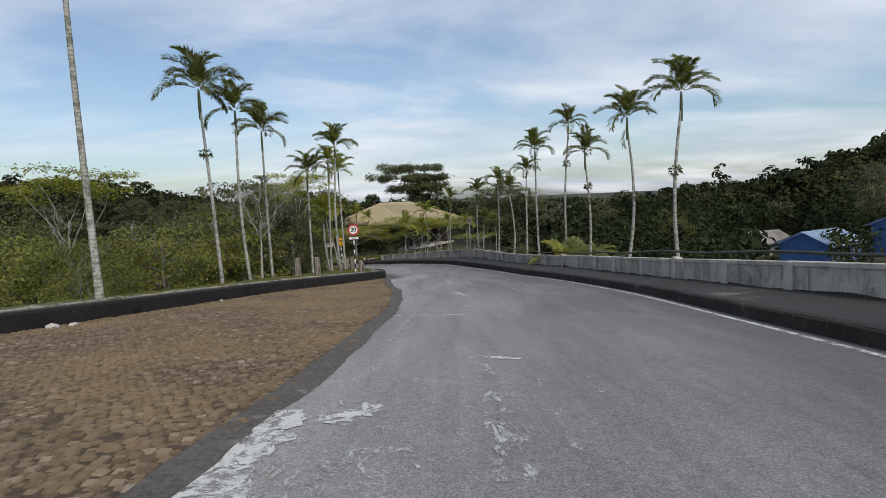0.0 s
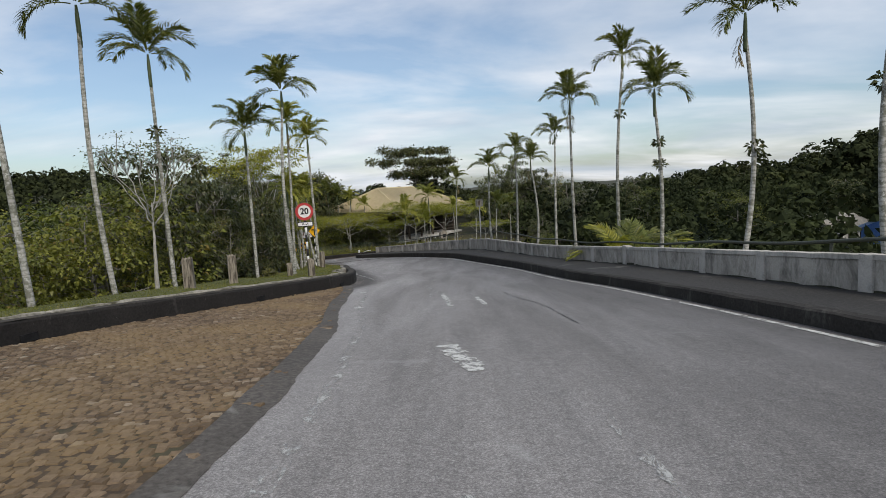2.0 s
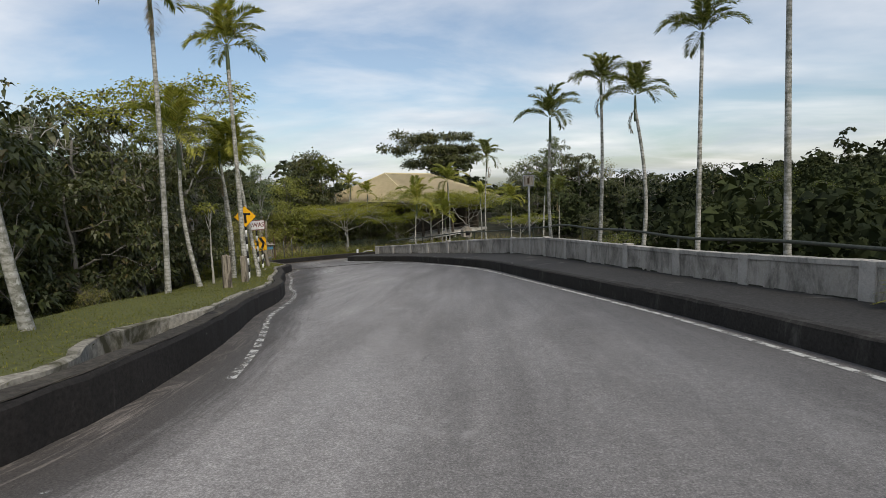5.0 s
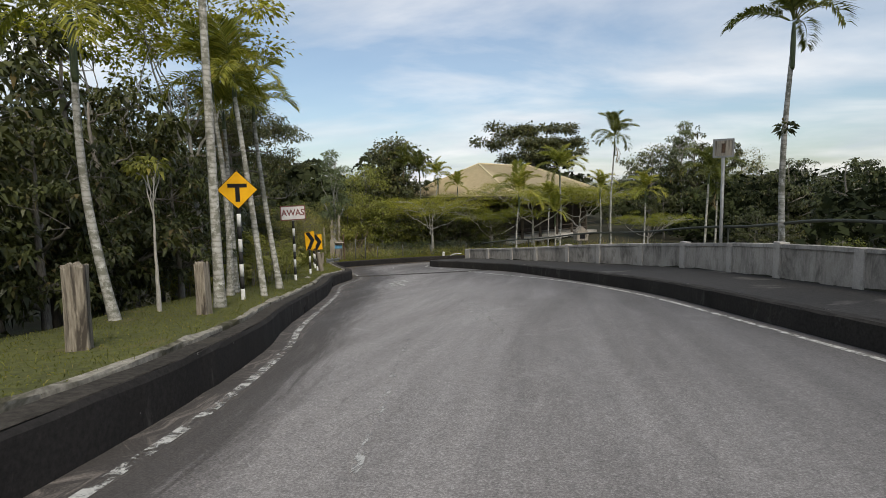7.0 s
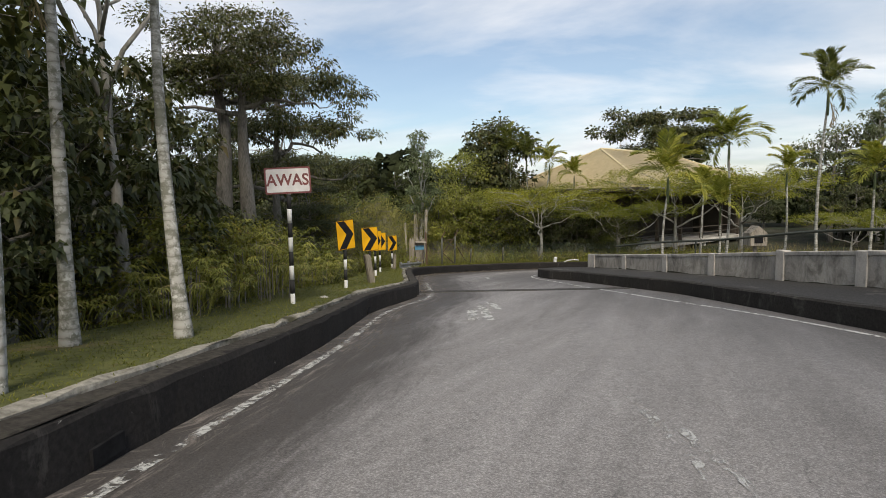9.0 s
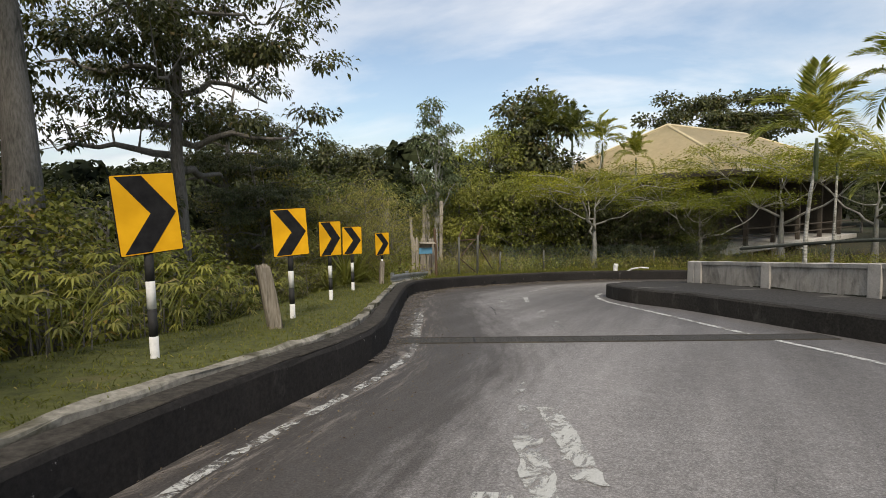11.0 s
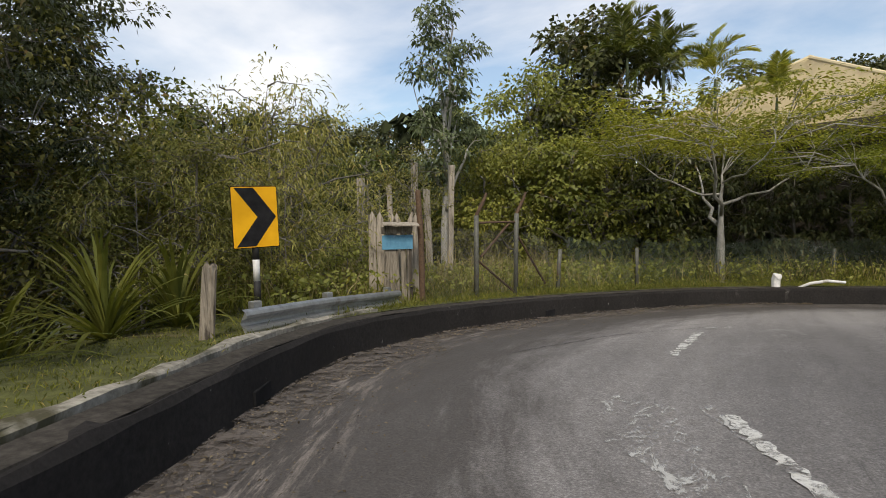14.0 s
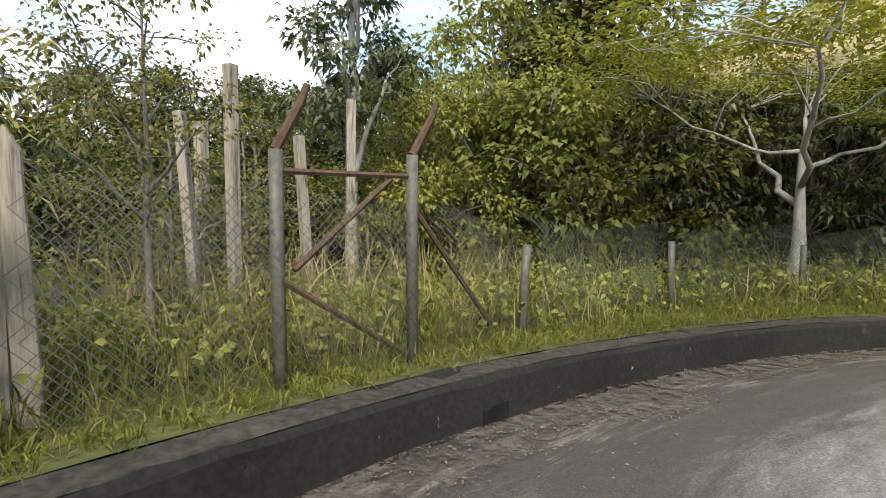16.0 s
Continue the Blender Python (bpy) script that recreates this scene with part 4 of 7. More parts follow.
def cobble_stones(parent):
    """Rows of small flat stones; the nearest are pieces of their own."""
    rng = np.random.RandomState(21)
    shapes = []
    for k in range(5):
        t = rng.uniform(0.7, 0.86)
        c = [(-1, -1), (1, -1), (1, 1), (-1, 1)]
        low = [(x * 0.5, y * 0.5, -0.014) for x, y in c]
        top = [(x * 0.5 * (t + rng.uniform(-0.14, 0.12)), y * 0.5 * (t + rng.uniform(-0.14, 0.12)), 0.007 + rng.uniform(-0.005, 0.005)) for x, y in c]
        shapes.append(np.array(low + top))
    faces_ = [[(4, 5, 6, 7), (0, 1, 5, 4), (1, 2, 6, 5), (2, 3, 7, 6), (3, 0, 4, 7)]]
    shared = [Geo().add(s, faces_).mesh("cobble", M["stone"]) for s in shapes]
    poly = np.vstack([KERB_L[:np.hypot(KERB_L[:, 0] + 3.12, KERB_L[:, 1] - 28.3).argmin() + 1], EDGE_L[::-1]])
    px, py, row = [], [], 0
    y = -3.0
    while y < 28:
        step = 0.078
        xs = np.arange(-11.5, -0.9, step * 1.25) + (row % 2) * step * 0.6
        px.append(xs + rng.normal(size=len(xs)) * 0.016)
        py.append(y + rng.normal(size=len(xs)) * 0.01 + 0.05 * np.sin(xs * 0.8))
        y += step * (1 + 0.04 * math.sin(row * 1.7))
        row += 1
    px, py = np.concatenate(px), np.concatenate(py)
    d = np.minimum(nearest(px, py, KERB_L)[0], nearest(px, py, EDGE_L)[0] - 0.16)
    ok = inside(px, py, poly) & (d > 0.1) & (rng.rand(len(px)) > 0.06)
    px, py = px[ok], py[ok]
    near = np.where((px > -3.1) & (py > 3.0) & (py < 8.0))[0][:295]
    rest = Geo()
    own = set(near.tolist())
    pz = road_z(px, py) + 0.016 + rng.normal(size=len(px)) * 0.004
    vs, fs, cnt = [], [], 0
    for i in range(len(px)):
        sx, sy = 0.099, 0.077
        sx, sy, k = sx * rng.uniform(0.8, 1.08), sy * rng.uniform(0.82, 1.08), i % 5
        turn, tx, ty = rng.normal() * 0.12, rng.normal() * 3, rng.normal() * 3
        if i in own:
            part("cobble", shared[k], None, parent, at=pose(px[i], py[i], pz[i], tx, ty, math.degrees(turn)) @ Matrix.Diagonal((sx, sy, 1, 1)))
            continue
        s = shapes[k]
        x, y_ = s[:, 0] * sx, s[:, 1] * sy
        c, n_ = math.cos(turn), math.sin(turn)
        vs.append(np.c_[px[i] + x * c - y_ * n_, py[i] + x * n_ + y_ * c, pz[i] + s[:, 2] + x * math.radians(ty) + y_ * math.radians(tx)])
        fs.append(np.array(faces_[0]) + cnt)
        cnt += 8
    rest.v, rest.f, rest.n = [np.vstack(vs)], [np.vstack(fs)], cnt
    tagged(part("cobbles", rest, M["stone"], parent), kind="stuff")


def weep_holes():
    """Drain openings at the foot of the kerb: solid blocks, the shade inside put into black colour."""
    for y in (13.4, 19.0, 24.0, 28.0, 45.0, 52.4, 64.2, 71.5):
        k = np.abs(KERB_L[:, 1] - y).argmin()
        x, yy = KERB_L[k]
        n = normals(KERB_L)[k]
        turn = math.degrees(math.atan2(n[0], -n[1]))
        z = float(road_z(x, yy))
        ob = part("drain_opening", box(Geo(), -0.14, 0.14, -0.058, -0.02, 0.03, 0.15, 0.004), M["sign_black"], at=pose(x, yy, z, 0, 0, turn))
        tagged(ob, "small drain opening in the kerb, its shade painted black", "drain", kind="structure")


def trench_drain(a, b):
    """A slotted steel grating across the road, in panels."""
    a, b = np.array(a), np.array(b)
    ln = float(np.linalg.norm(b - a))
    turn = math.degrees(math.atan2(b[1] - a[1], b[0] - a[0]))
    za, zb = float(road_z(*a)), float(road_z(*b))
    fall = math.degrees(math.atan2(zb - za, ln))
    d = np.array([(b - a)[1], -(b - a)[0]]) / ln
    lean = math.degrees(math.atan2(float(road_z(*(a + d)) - road_z(*(a - d))), 2))
    ob = empty("trench_drain", pose(a[0], a[1], za, 0, 0, turn) @ pose(0, 0, 0, 0, -fall, 0) @ pose(0, 0, 0, -lean, 0, 0), "dark slotted steel drain grating across the road", "drain", kind="structure")
    # solid fill: shade down in the slots is put into its near-black colour
    part("channel", box(Geo(), 0, ln, -0.22, 0.22, -0.2, 0.004), M["joint"], ob)
    for s in (-0.235, 0.235):
        part("frame_edge", box(Geo(), 0, ln, s - 0.02, s + 0.02, -0.1, 0.013, 0.003), M["kerb_top"], ob)
    n = 5
    bar = box(Geo(), 0, ln / n - 0.03, -0.011, 0.011, 0.0, 0.012, 0.003).mesh("grate_bar", M["grate"])
    for k in range(n):
        g = part("grate_panel", box(Geo(), ln / n * (k + 1) - 0.03, ln / n * (k + 1) - 0.004, -0.21, 0.21, 0.0, 0.013, 0.003), M["joint"], ob)
        for j in range(9):
            part("grate_bar", bar, None, g, at=pose(ln / n * k, -0.184 + j * 0.046, 0.0))


def verge():
    """Mown grass shoulder behind the kerb."""
    a = resample(KERB_L, 400)
    n = normals(a)
    wid = np.interp(a[:, 1], [0, 20, 27, 40, 50, 57, 66, 70, 80], [1.2, 1.6, 3.0, 2.6, 2.2, 2.0, 1.6, 0.8, 0.8])
    pits = bumpy(a, [(-3.3, 31.6)], 1.4, 0.45)
    past = np.arange(400) > np.hypot(a[:, 0] + 15.2, a[:, 1] - 66).argmin()
    start = np.where(past, 0.24, 0.39 + pits)
    p0 = a - n * start[:, None]
    p1 = a - n * (0.44 + pits + wid)[:, None]
    geo = strip(p0, p1, 0.39, 0.33, 5, base=lambda x, y: road_z(np.broadcast_to(a[:, None, 0], x.shape), np.broadcast_to(a[:, None, 1], y.shape)))
    ob = part("grass_verge", geo, M["grass_soil"], smooth=True)
    tagged(ob, "short yellow-green grass shoulder behind the kerb", "verge", kind="structure")
    rng = np.random.RandomState(4)
    s = rng.uniform(0, 1, 120000)
    u = rng.uniform(0, 1, 120000) ** 1.2
    k = (s * 399).astype(int)
    keep = (a[k, 1] > 14) & (a[k, 1] < 79)
    k, u = k[keep], u[keep]
    q = p0[k] * (1 - u)[:, None] + p1[k] * u[:, None] + rng.normal(size=(len(k), 2)) * 0.06
    zz = road_z(a[k, 0], a[k, 1]) + 0.39 - 0.06 * u
    b = np.c_[q, zz]
    dd = np.c_[rng.normal(size=(len(k), 2)) * 0.55, np.ones(len(k))]
    tall = rng.uniform(0.03, 0.075, len(k)) * np.where(rng.rand(len(k)) < 0.03, 2.4, 1) * np.interp(a[k, 1], [30, 50, 66, 70], [0.75, 0.8, 1.1, 2.2])
    g = leaves(Geo(), b, dd, tall, rng.uniform(0.005, 0.011, len(k)), 0.25, rng=rng)
    tagged(part("grass", g, M["grass"]), "short yellowish green grass", "grass", kind="stuff")


ground()
road_sheet = road()
kerbs()
footpath()
parapet()
hand_rail()
cobbles = cobbles_bed()
dirt_along_kerb()
markings()
trench_drain((-11.25, 57.9), (-5.45, 60.58))
verge()
weep_holes()


# ---- plants ----
def frond_mesh(name, length, seed, mat, lift=0.9, curl=1.5, dense=58, leaf=0.46):
    """One feather leaf along +x, arching over."""
    rng = np.random.RandomState(seed)
    t = np.linspace(0, 1, 14)
    ang = lift - curl * t**1.4
    step = length / 13
    pts = np.cumsum(np.c_[np.cos(ang) * step, np.zeros(14), np.sin(ang) * step], 0)
    geo = tube(Geo(), pts, np.linspace(0.022, 0.005, 14), 5)
    u = np.linspace(0.14, 1.0, dense)
    p = np.stack([np.interp(u, t, pts[:, k]) for k in range(3)], 1)
    a = np.interp(u, t, ang)
    tan = np.c_[np.cos(a), np.zeros(dense), np.sin(a)]
    up = np.c_[-np.sin(a), np.zeros(dense), np.cos(a)]
    for sgn in (-1, 1):
        d = tan * 0.6 + np.array([0, sgn, 0]) * (1.0 - 0.45 * u)[:, None] + up * (0.35 + rng.uniform(-0.25, 0.25, dense))[:, None]
        ln = leaf * (0.55 + 0.9 * np.sin(np.pi * np.clip(u, 0, 0.98)) ** 0.8) * rng.uniform(0.8, 1.1, dense)
        keep = rng.rand(dense) > 0.06
        leaves(geo, p[keep], d[keep], ln[keep], 0.05, 0.3, 0.25, rng)
    return geo.mesh(name, mat)


FRONDS = {
    "frond": [frond_mesh("frond", 1.9, 10 + k, M["frond"], 0.62 - 0.1 * k, 1.35 + 0.1 * k) for k in range(4)],
    "frond_gold": [frond_mesh("frond", 1.8, 20 + k, M["frond_gold"], 0.55 - 0.12 * k, 1.3 + 0.1 * k) for k in range(3)],
    "frond_dry": [frond_mesh("dry_frond", 1.5, 30, M["frond_dry"], -0.7, 0.8, 26, 0.4)],
}
SPLINT = tube(Geo(), [(0, 0, -0.75), (0, 0, -0.6), (0, 0, 0.1), (0, 0, 0.5), (0, 0, 0.85)], [0.068, 0.082, 0.088, 0.075, 0.045], 9).mesh("crownshaft", M["shaft"], True)


def epiphyte(palm, at, rng, size=0.2):
    d = np.clip(rng.normal(size=(60, 3)), -1.6, 1.6) * [1, 1, 0.8]
    g = leaves(Geo(), at + d * size * 0.4, d + [0, 0, 0.2], rng.uniform(0.1, 0.2, 60), 0.08, 0.3, rng=rng)
    part("epiphyte", g, M["leaf_dark"], palm, "dark clump of ferns growing on the trunk")


def palm(x, y, z, top, seed, crown=1.0, mat="frond", radius=0.09, fronds=11, clumps=(), label="tall slim areca palm with a ringed grey trunk"):
    """top: where the trunk ends. The base stands at x, y, z."""
    rng = np.random.RandomState(seed)
    ob = empty("areca_palm", pose(x, y, z), label, "palm tree", "palms along the road")
    e = np.array(top, float) - (x, y, z)
    t = np.linspace(0, 1, 26)
    bow = rng.normal(size=2) * 0.02 * e[2]
    pts = np.c_[e[0] * t**1.1 + bow[0] * np.sin(np.pi * t), e[1] * t**1.1 + bow[1] * np.sin(np.pi * t), e[2] * t]
    rad = radius * (1.0 - 0.42 * t) * (1 + 0.55 * np.exp(-t * e[2] / 0.28))
    pts[0, 2] = -0.25
    part("trunk", tube(Geo(), pts, rad, 9), M["palm_bark"], ob, smooth=True)
    part("crownshaft", SPLINT, None, ob, "smooth green crownshaft", at=Matrix.Translation(e) @ Matrix.Scale(crown * 0.95 * radius / 0.09, 4))
    c = e + (0, 0, 0.72 * crown)
    az = rng.uniform(0, 360)
    for k in range(fronds):
        me = FRONDS[mat][k % len(FRONDS[mat])]
        az += 137.5 + rng.uniform(-14, 14)
        tilt = -74 + 84 * (k / (fronds - 1)) ** 1.05 + rng.uniform(-12, 12)
        s = crown * rng.uniform(0.82, 1.1)
        part("frond", me, None, ob, at=Matrix.Translation(c) @ pose(0, 0, 0, 0, 0, az) @ pose(0, 0, 0, rng.uniform(-15, 15), tilt, 0) @ Matrix.Scale(s, 4))
    for k in range(int(rng.rand() < 0.25)):
        part("dry_frond", FRONDS["frond_dry"][0], None, ob, "withered hanging frond", at=Matrix.Translation(c - Vector((0, 0, 0.4))) @ pose(0, 0, 0, 0, 25, rng.uniform(0, 360)) @ Matrix.Scale(crown * 0.8, 4))
    for h in clumps:
        epiphyte(ob, np.array([np.interp(h, pts[:, 2], pts[:, 0]), np.interp(h, pts[:, 2], pts[:, 1]), h]), rng)
    return ob


def grow(seed, height, crown_low, radius, tips, trunk_r, flat=0.0, limbs=7, lean=(0, 0), per=26, leaf=(0.16, 0.06), spread=0.45, droop=0.25, fork=0.45, hollow=0.5, layers=0, up=0.3, zig=0.06, bare=0.0, clumps=40, cr=0.8, cflat=0.6, whorl=0.0):
    """Wood and leaves of a tree with its foot at the origin. flat: 0 round crown, 1 a flat plate at the top.
    The twigs stand in clumps of radius cr, domed by cflat; whorl: how far leaves splay from one twig end."""
    rng = np.random.RandomState(seed)
    wood, foliage = Geo(), Geo()
    t = np.linspace(0, 1, 12)
    th = height * (0.9 - 0.25 * flat)
    wig = np.cumsum(rng.normal(size=(12, 2)) * zig * height * 0.12, 0)
    trunk = np.c_[lean[0] * t + wig[:, 0] * t, lean[1] * t + wig[:, 1] * t, th * t]
    trunk[0, 2] = -0.4
    rad = trunk_r * (1 - 0.82 * t) * (1 + 0.5 * np.exp(-t * 14))
    tube(wood, trunk, rad, 8)
    top = np.array([lean[0], lean[1], 0])
    nodes = [trunk[k] for k in range(4, 12)]
    nrad = [rad[k] for k in range(4, 12)]
    mid = (height + crown_low) / 2
    # limbs
    az0 = rng.uniform(0, 6.28)
    for k in range(limbs):
        f = fork + (1 - fork) * (k + 0.5) / limbs * 0.95
        b = np.array([np.interp(f, t, trunk[:, j]) for j in range(3)])
        r0 = np.interp(f, t, rad) * 0.75
        az = az0 + k * 2.4 + rng.uniform(-0.3, 0.3)
        hz = np.interp(f, [fork, 1], [crown_low + 0.25 * (height - crown_low), height * 0.93])
        if flat:
            hz = height * (1 - 0.12 * flat) - rng.uniform(0, 0.12) * height
        rr = radius * rng.uniform(0.55, 0.8) * (1 - 0.35 * (1 - flat) * (f - fork) / (1 - fork + 1e-6))
        end = top * f + np.array([math.cos(az) * rr, math.sin(az) * rr, max(hz, b[2] + up * rr * 0.5)])
        if layers:
            end[2] = b[2] + rng.uniform(-0.02, 0.22) * rr
        m = 7
        u = np.linspace(0, 1, m)[:, None]
        ctrl = b * 0.45 + end * 0.55 + np.array([0, 0, (0.12 if not flat else -0.16) * rr]) + rng.normal(size=3) * 0.05 * rr
        line = (1 - u) ** 2 * b + 2 * u * (1 - u) * ctrl + u**2 * end + np.r_[np.zeros((1, 3)), rng.normal(size=(m - 2, 3)) * 0.03 * rr, np.zeros((1, 3))]
        tube(wood, line, np.linspace(r0, max(r0 * 0.3, 0.012), m), 6)
        nodes += list(line[2:])
        nrad += list(np.linspace(r0, max(r0 * 0.3, 0.012), m)[2:])
    nodes, nrad = np.array(nodes), np.array(nrad)
    # clumps of twigs, spread through the crown
    d = rng.normal(size=(clumps, 3))
    d /= np.linalg.norm(d, axis=1)[:, None]
    rr = rng.uniform(hollow, 1, clumps) ** 0.6 * rng.uniform(0.8, 1.04, clumps)
    hh = (height - crown_low) / 2
    p = d * rr[:, None] * [radius, radius, hh]
    if flat:
        p[:, 2] = np.abs(p[:, 2]) * (1 - flat) + rng.normal(size=clumps) * hh * 0.5 * flat + hh * flat * 0.6 - 0.3 * hh * flat * (np.hypot(p[:, 0], p[:, 1]) / radius) ** 2
        ang = rng.uniform(0, 6.28, clumps)
        rad_p = radius * np.sqrt(rng.uniform(0.02, 1, clumps)) * rng.uniform(0.88, 1.08, clumps)
        p[:, 0], p[:, 1] = np.cos(ang) * rad_p, np.sin(ang) * rad_p
    p += [0, 0, mid]
    if layers:
        lv = crown_low + (height - crown_low) * (np.round((p[:, 2] - crown_low) / (height - crown_low) * layers) / layers)
        p[:, 2] = lv + rng.normal(size=clumps) * hh * 0.06
    # an uneven outline: lobes swell and gaps open
    lob = np.array([noise.noise((a * 1.7 / radius + seed, b * 1.7 / radius, c * 1.7 / radius)) for a, b, c in p])
    p[:, :2] *= (1 + 0.45 * lob)[:, None]
    p = p[lob > -0.42] + top * 0.8
    if bare:
        p = np.vstack([p[:1], p[1:][rng.rand(len(p) - 1) > bare * 0.5]])
    ends, outs = [], []
    each = max(2, int(round(tips / clumps)))
    for q in p:
        k = (np.linalg.norm(nodes - q, axis=1) + 0.6 * np.maximum(nodes[:, 2] - q[2], 0)).argmin()
        a = nodes[k]
        c = (a + q) / 2 + np.array([0, 0, 0.08 * np.linalg.norm(q - a)]) + rng.normal(size=3) * 0.05
        tube(wood, [a, c, q], [min(nrad[k] * 0.6, 0.04), 0.018, 0.008], 3, False)
        size = cr * rng.uniform(0.6, 1.25)
        o = rng.normal(size=(each, 3))
        o /= np.linalg.norm(o, axis=1)[:, None]
        o[:, 2] = np.where(o[:, 2] < -0.2, -o[:, 2], o[:, 2])
        e = q + o * size * [1, 1, cflat] * rng.uniform(0.55, 1.0, (each, 1))
        for b in e[::2 if bare else 4]:
            tube(wood, [q, b], [0.01, 0.004], 3, False)
        ends.append(e)
        outs.append(o)
    p, outs = np.vstack(ends), np.vstack(outs)
    if bare:
        keep = rng.rand(len(p)) > bare
        p, outs = p[keep], outs[keep]
    m = len(p)
    c = np.repeat(p, per, 0)
    out = np.repeat(outs, per, 0) * [1, 1, cflat]
    off = rng.normal(size=(m * per, 3)) * spread * [1, 1, 0.55 if not flat else 0.3]
    dirs = off / (spread + 1e-6) * (0.5 + whorl) + out * 0.6 + [0, 0, -0.15]
    ln = leaf[0] * rng.uniform(0.65, 1.25, m * per)
    leaves(foliage, c + off * (1 - whorl), dirs, ln, ln * leaf[1] / leaf[0] * 1.3, droop, 0.45, rng)
    return wood, foliage


PROTO = {}


def tree_kind(kind, name, label, mat, bark="bark", category="tree", variants=2, **kw):
    PROTO[kind] = dict(name=name, label=label, mat=mat, bark=bark, category=category, made={}, variants=variants, kw=kw, count=0)


def proto(kind, v):
    """The wood and leaves of one variant of a kind, grown once, and its height."""
    pk = PROTO[kind]
    if v not in pk["made"]:
        kw = dict(pk["kw"])
        kw["seed"] = kw["seed"] + 17 * v
        wood, fol = grow(**kw)
        top = float(np.percentile(np.concatenate(fol.v)[:, 2], 98.5))
        pk["made"][v] = [wood.mesh("trunk", M[pk["bark"]], True), fol.mesh("crown", M[pk["mat"]]), top, None]
    return pk["made"][v]


def plant(kind, x, y, size=1.0, turn=None, z=None, label="", squash=1.0, top=None, least=0.3, most=2.6):
    """Another tree of a kind, on the ground at x, y; top: the height above the datum that its tip reaches."""
    pk = PROTO[kind]
    k = pk["count"]
    pk["count"] += 1
    if turn is None:
        turn = (k * 137.5) % 360
    if z is None:
        z = float(land_z([x], [y])[0])
    made = proto(kind, k % pk["variants"])
    if top is not None:
        size = min(most, max(least, (top - z) / made[2]))
    m = pose(x, y, z, 0, 0, turn) @ Matrix.Diagonal((size, size, size * squash, 1))
    if made[3] is not None:
        # a copy keeps the first one's scale: take it out where the height is given
        first = made[3].scale
        ob = copy_thing(made[3], m if top is None else m @ Matrix.Diagonal((1 / first[0], 1 / first[1], 1 / first[2], 1)))
    else:
        ob = empty(pk["name"], m, pk["label"], pk["category"], pk["name"].replace("_", " ") + "s by the road")
        part("trunk", made[0], None, ob)
        part("crown", made[1], None, ob)
        made[3] = ob
    if label:
        tagged(ob, label)
    return ob


tree_kind("broad", "broadleaf_tree", "dense broadleaf tree with long drooping leaves", "leaf_dark", variants=3, seed=1, height=9, crown_low=1.2, radius=3.1, tips=420, trunk_r=0.19, limbs=9, per=12, leaf=(0.27, 0.1), spread=0.2, droop=0.5, fork=0.25, hollow=0.45, clumps=74, cr=0.9, cflat=0.6, whorl=0.6)
tree_kind("green", "broadleaf_tree", "leafy mid-green roadside tree", "leaf", variants=3, seed=40, height=7.5, crown_low=0.7, radius=2.9, tips=420, trunk_r=0.15, limbs=9, per=13, leaf=(0.175, 0.08), spread=0.26, droop=0.3, fork=0.2, hollow=0.5, clumps=60, cr=0.85, cflat=0.42)
tree_kind("bush", "broadleaf_tree", "lush yellow-green bushy tree on the bank", "leaf_bush", variants=2, seed=55, height=6.5, crown_low=0.4, radius=3.1, tips=400, trunk_r=0.13, limbs=9, per=12, leaf=(0.2, 0.09), spread=0.24, droop=0.3, fork=0.2, hollow=0.5, clumps=66, cr=0.85, cflat=0.4)
tree_kind("bright", "broadleaf_tree", "bright yellow-green leafy tree with drooping leaves", "leaf_bright", variants=2, seed=70, height=8, crown_low=0.5, radius=2.6, tips=380, trunk_r=0.14, limbs=9, per=16, leaf=(0.17, 0.075), spread=0.22, droop=0.4, fork=0.15, hollow=0.5, clumps=64, cr=0.7, cflat=0.6, whorl=0.2)
tree_kind("olive", "scrub_tree", "straggly olive-green tree with small leaves", "leaf_olive", variants=3, seed=81, height=6.5, crown_low=0.5, radius=2.3, tips=330, trunk_r=0.1, limbs=10, per=18, leaf=(0.115, 0.048), spread=0.24, droop=0.35, fork=0.12, hollow=0.4, clumps=55, cr=0.62, cflat=0.55)
tree_kind("thin", "slender_tree", "thin half-bare tree with greyish branches", "leaf_olive", "bark", variants=3, seed=90, height=9, crown_low=3.0, radius=2.2, tips=220, trunk_r=0.1, limbs=10, per=13, leaf=(0.15, 0.06), spread=0.24, droop=0.35, fork=0.35, hollow=0.3, bare=0.2, clumps=40, cr=0.6, cflat=0.45)
tree_kind("gum", "tall_sparse_tree", "tall slender tree with a sparse grey-green crown", "leaf_grey", "pale_bark", variants=1, seed=120, height=9.6, crown_low=3.6, radius=1.25, tips=230, trunk_r=0.14, limbs=12, per=17, leaf=(0.16, 0.06), spread=0.17, droop=0.5, fork=0.38, hollow=0.35, clumps=46, cr=0.42, cflat=0.7, whorl=0.3)
tree_kind("layered", "layered_tree", "tall dark tree with branches in flat layers", "leaf_dark", variants=1, seed=150, height=13, crown_low=4.6, radius=4.2, tips=640, trunk_r=0.24, limbs=17, per=36, leaf=(0.145, 0.06), spread=0.22, droop=0.45, fork=0.42, layers=5, hollow=0.15, clumps=104, cr=0.95, cflat=0.19, whorl=0.3)
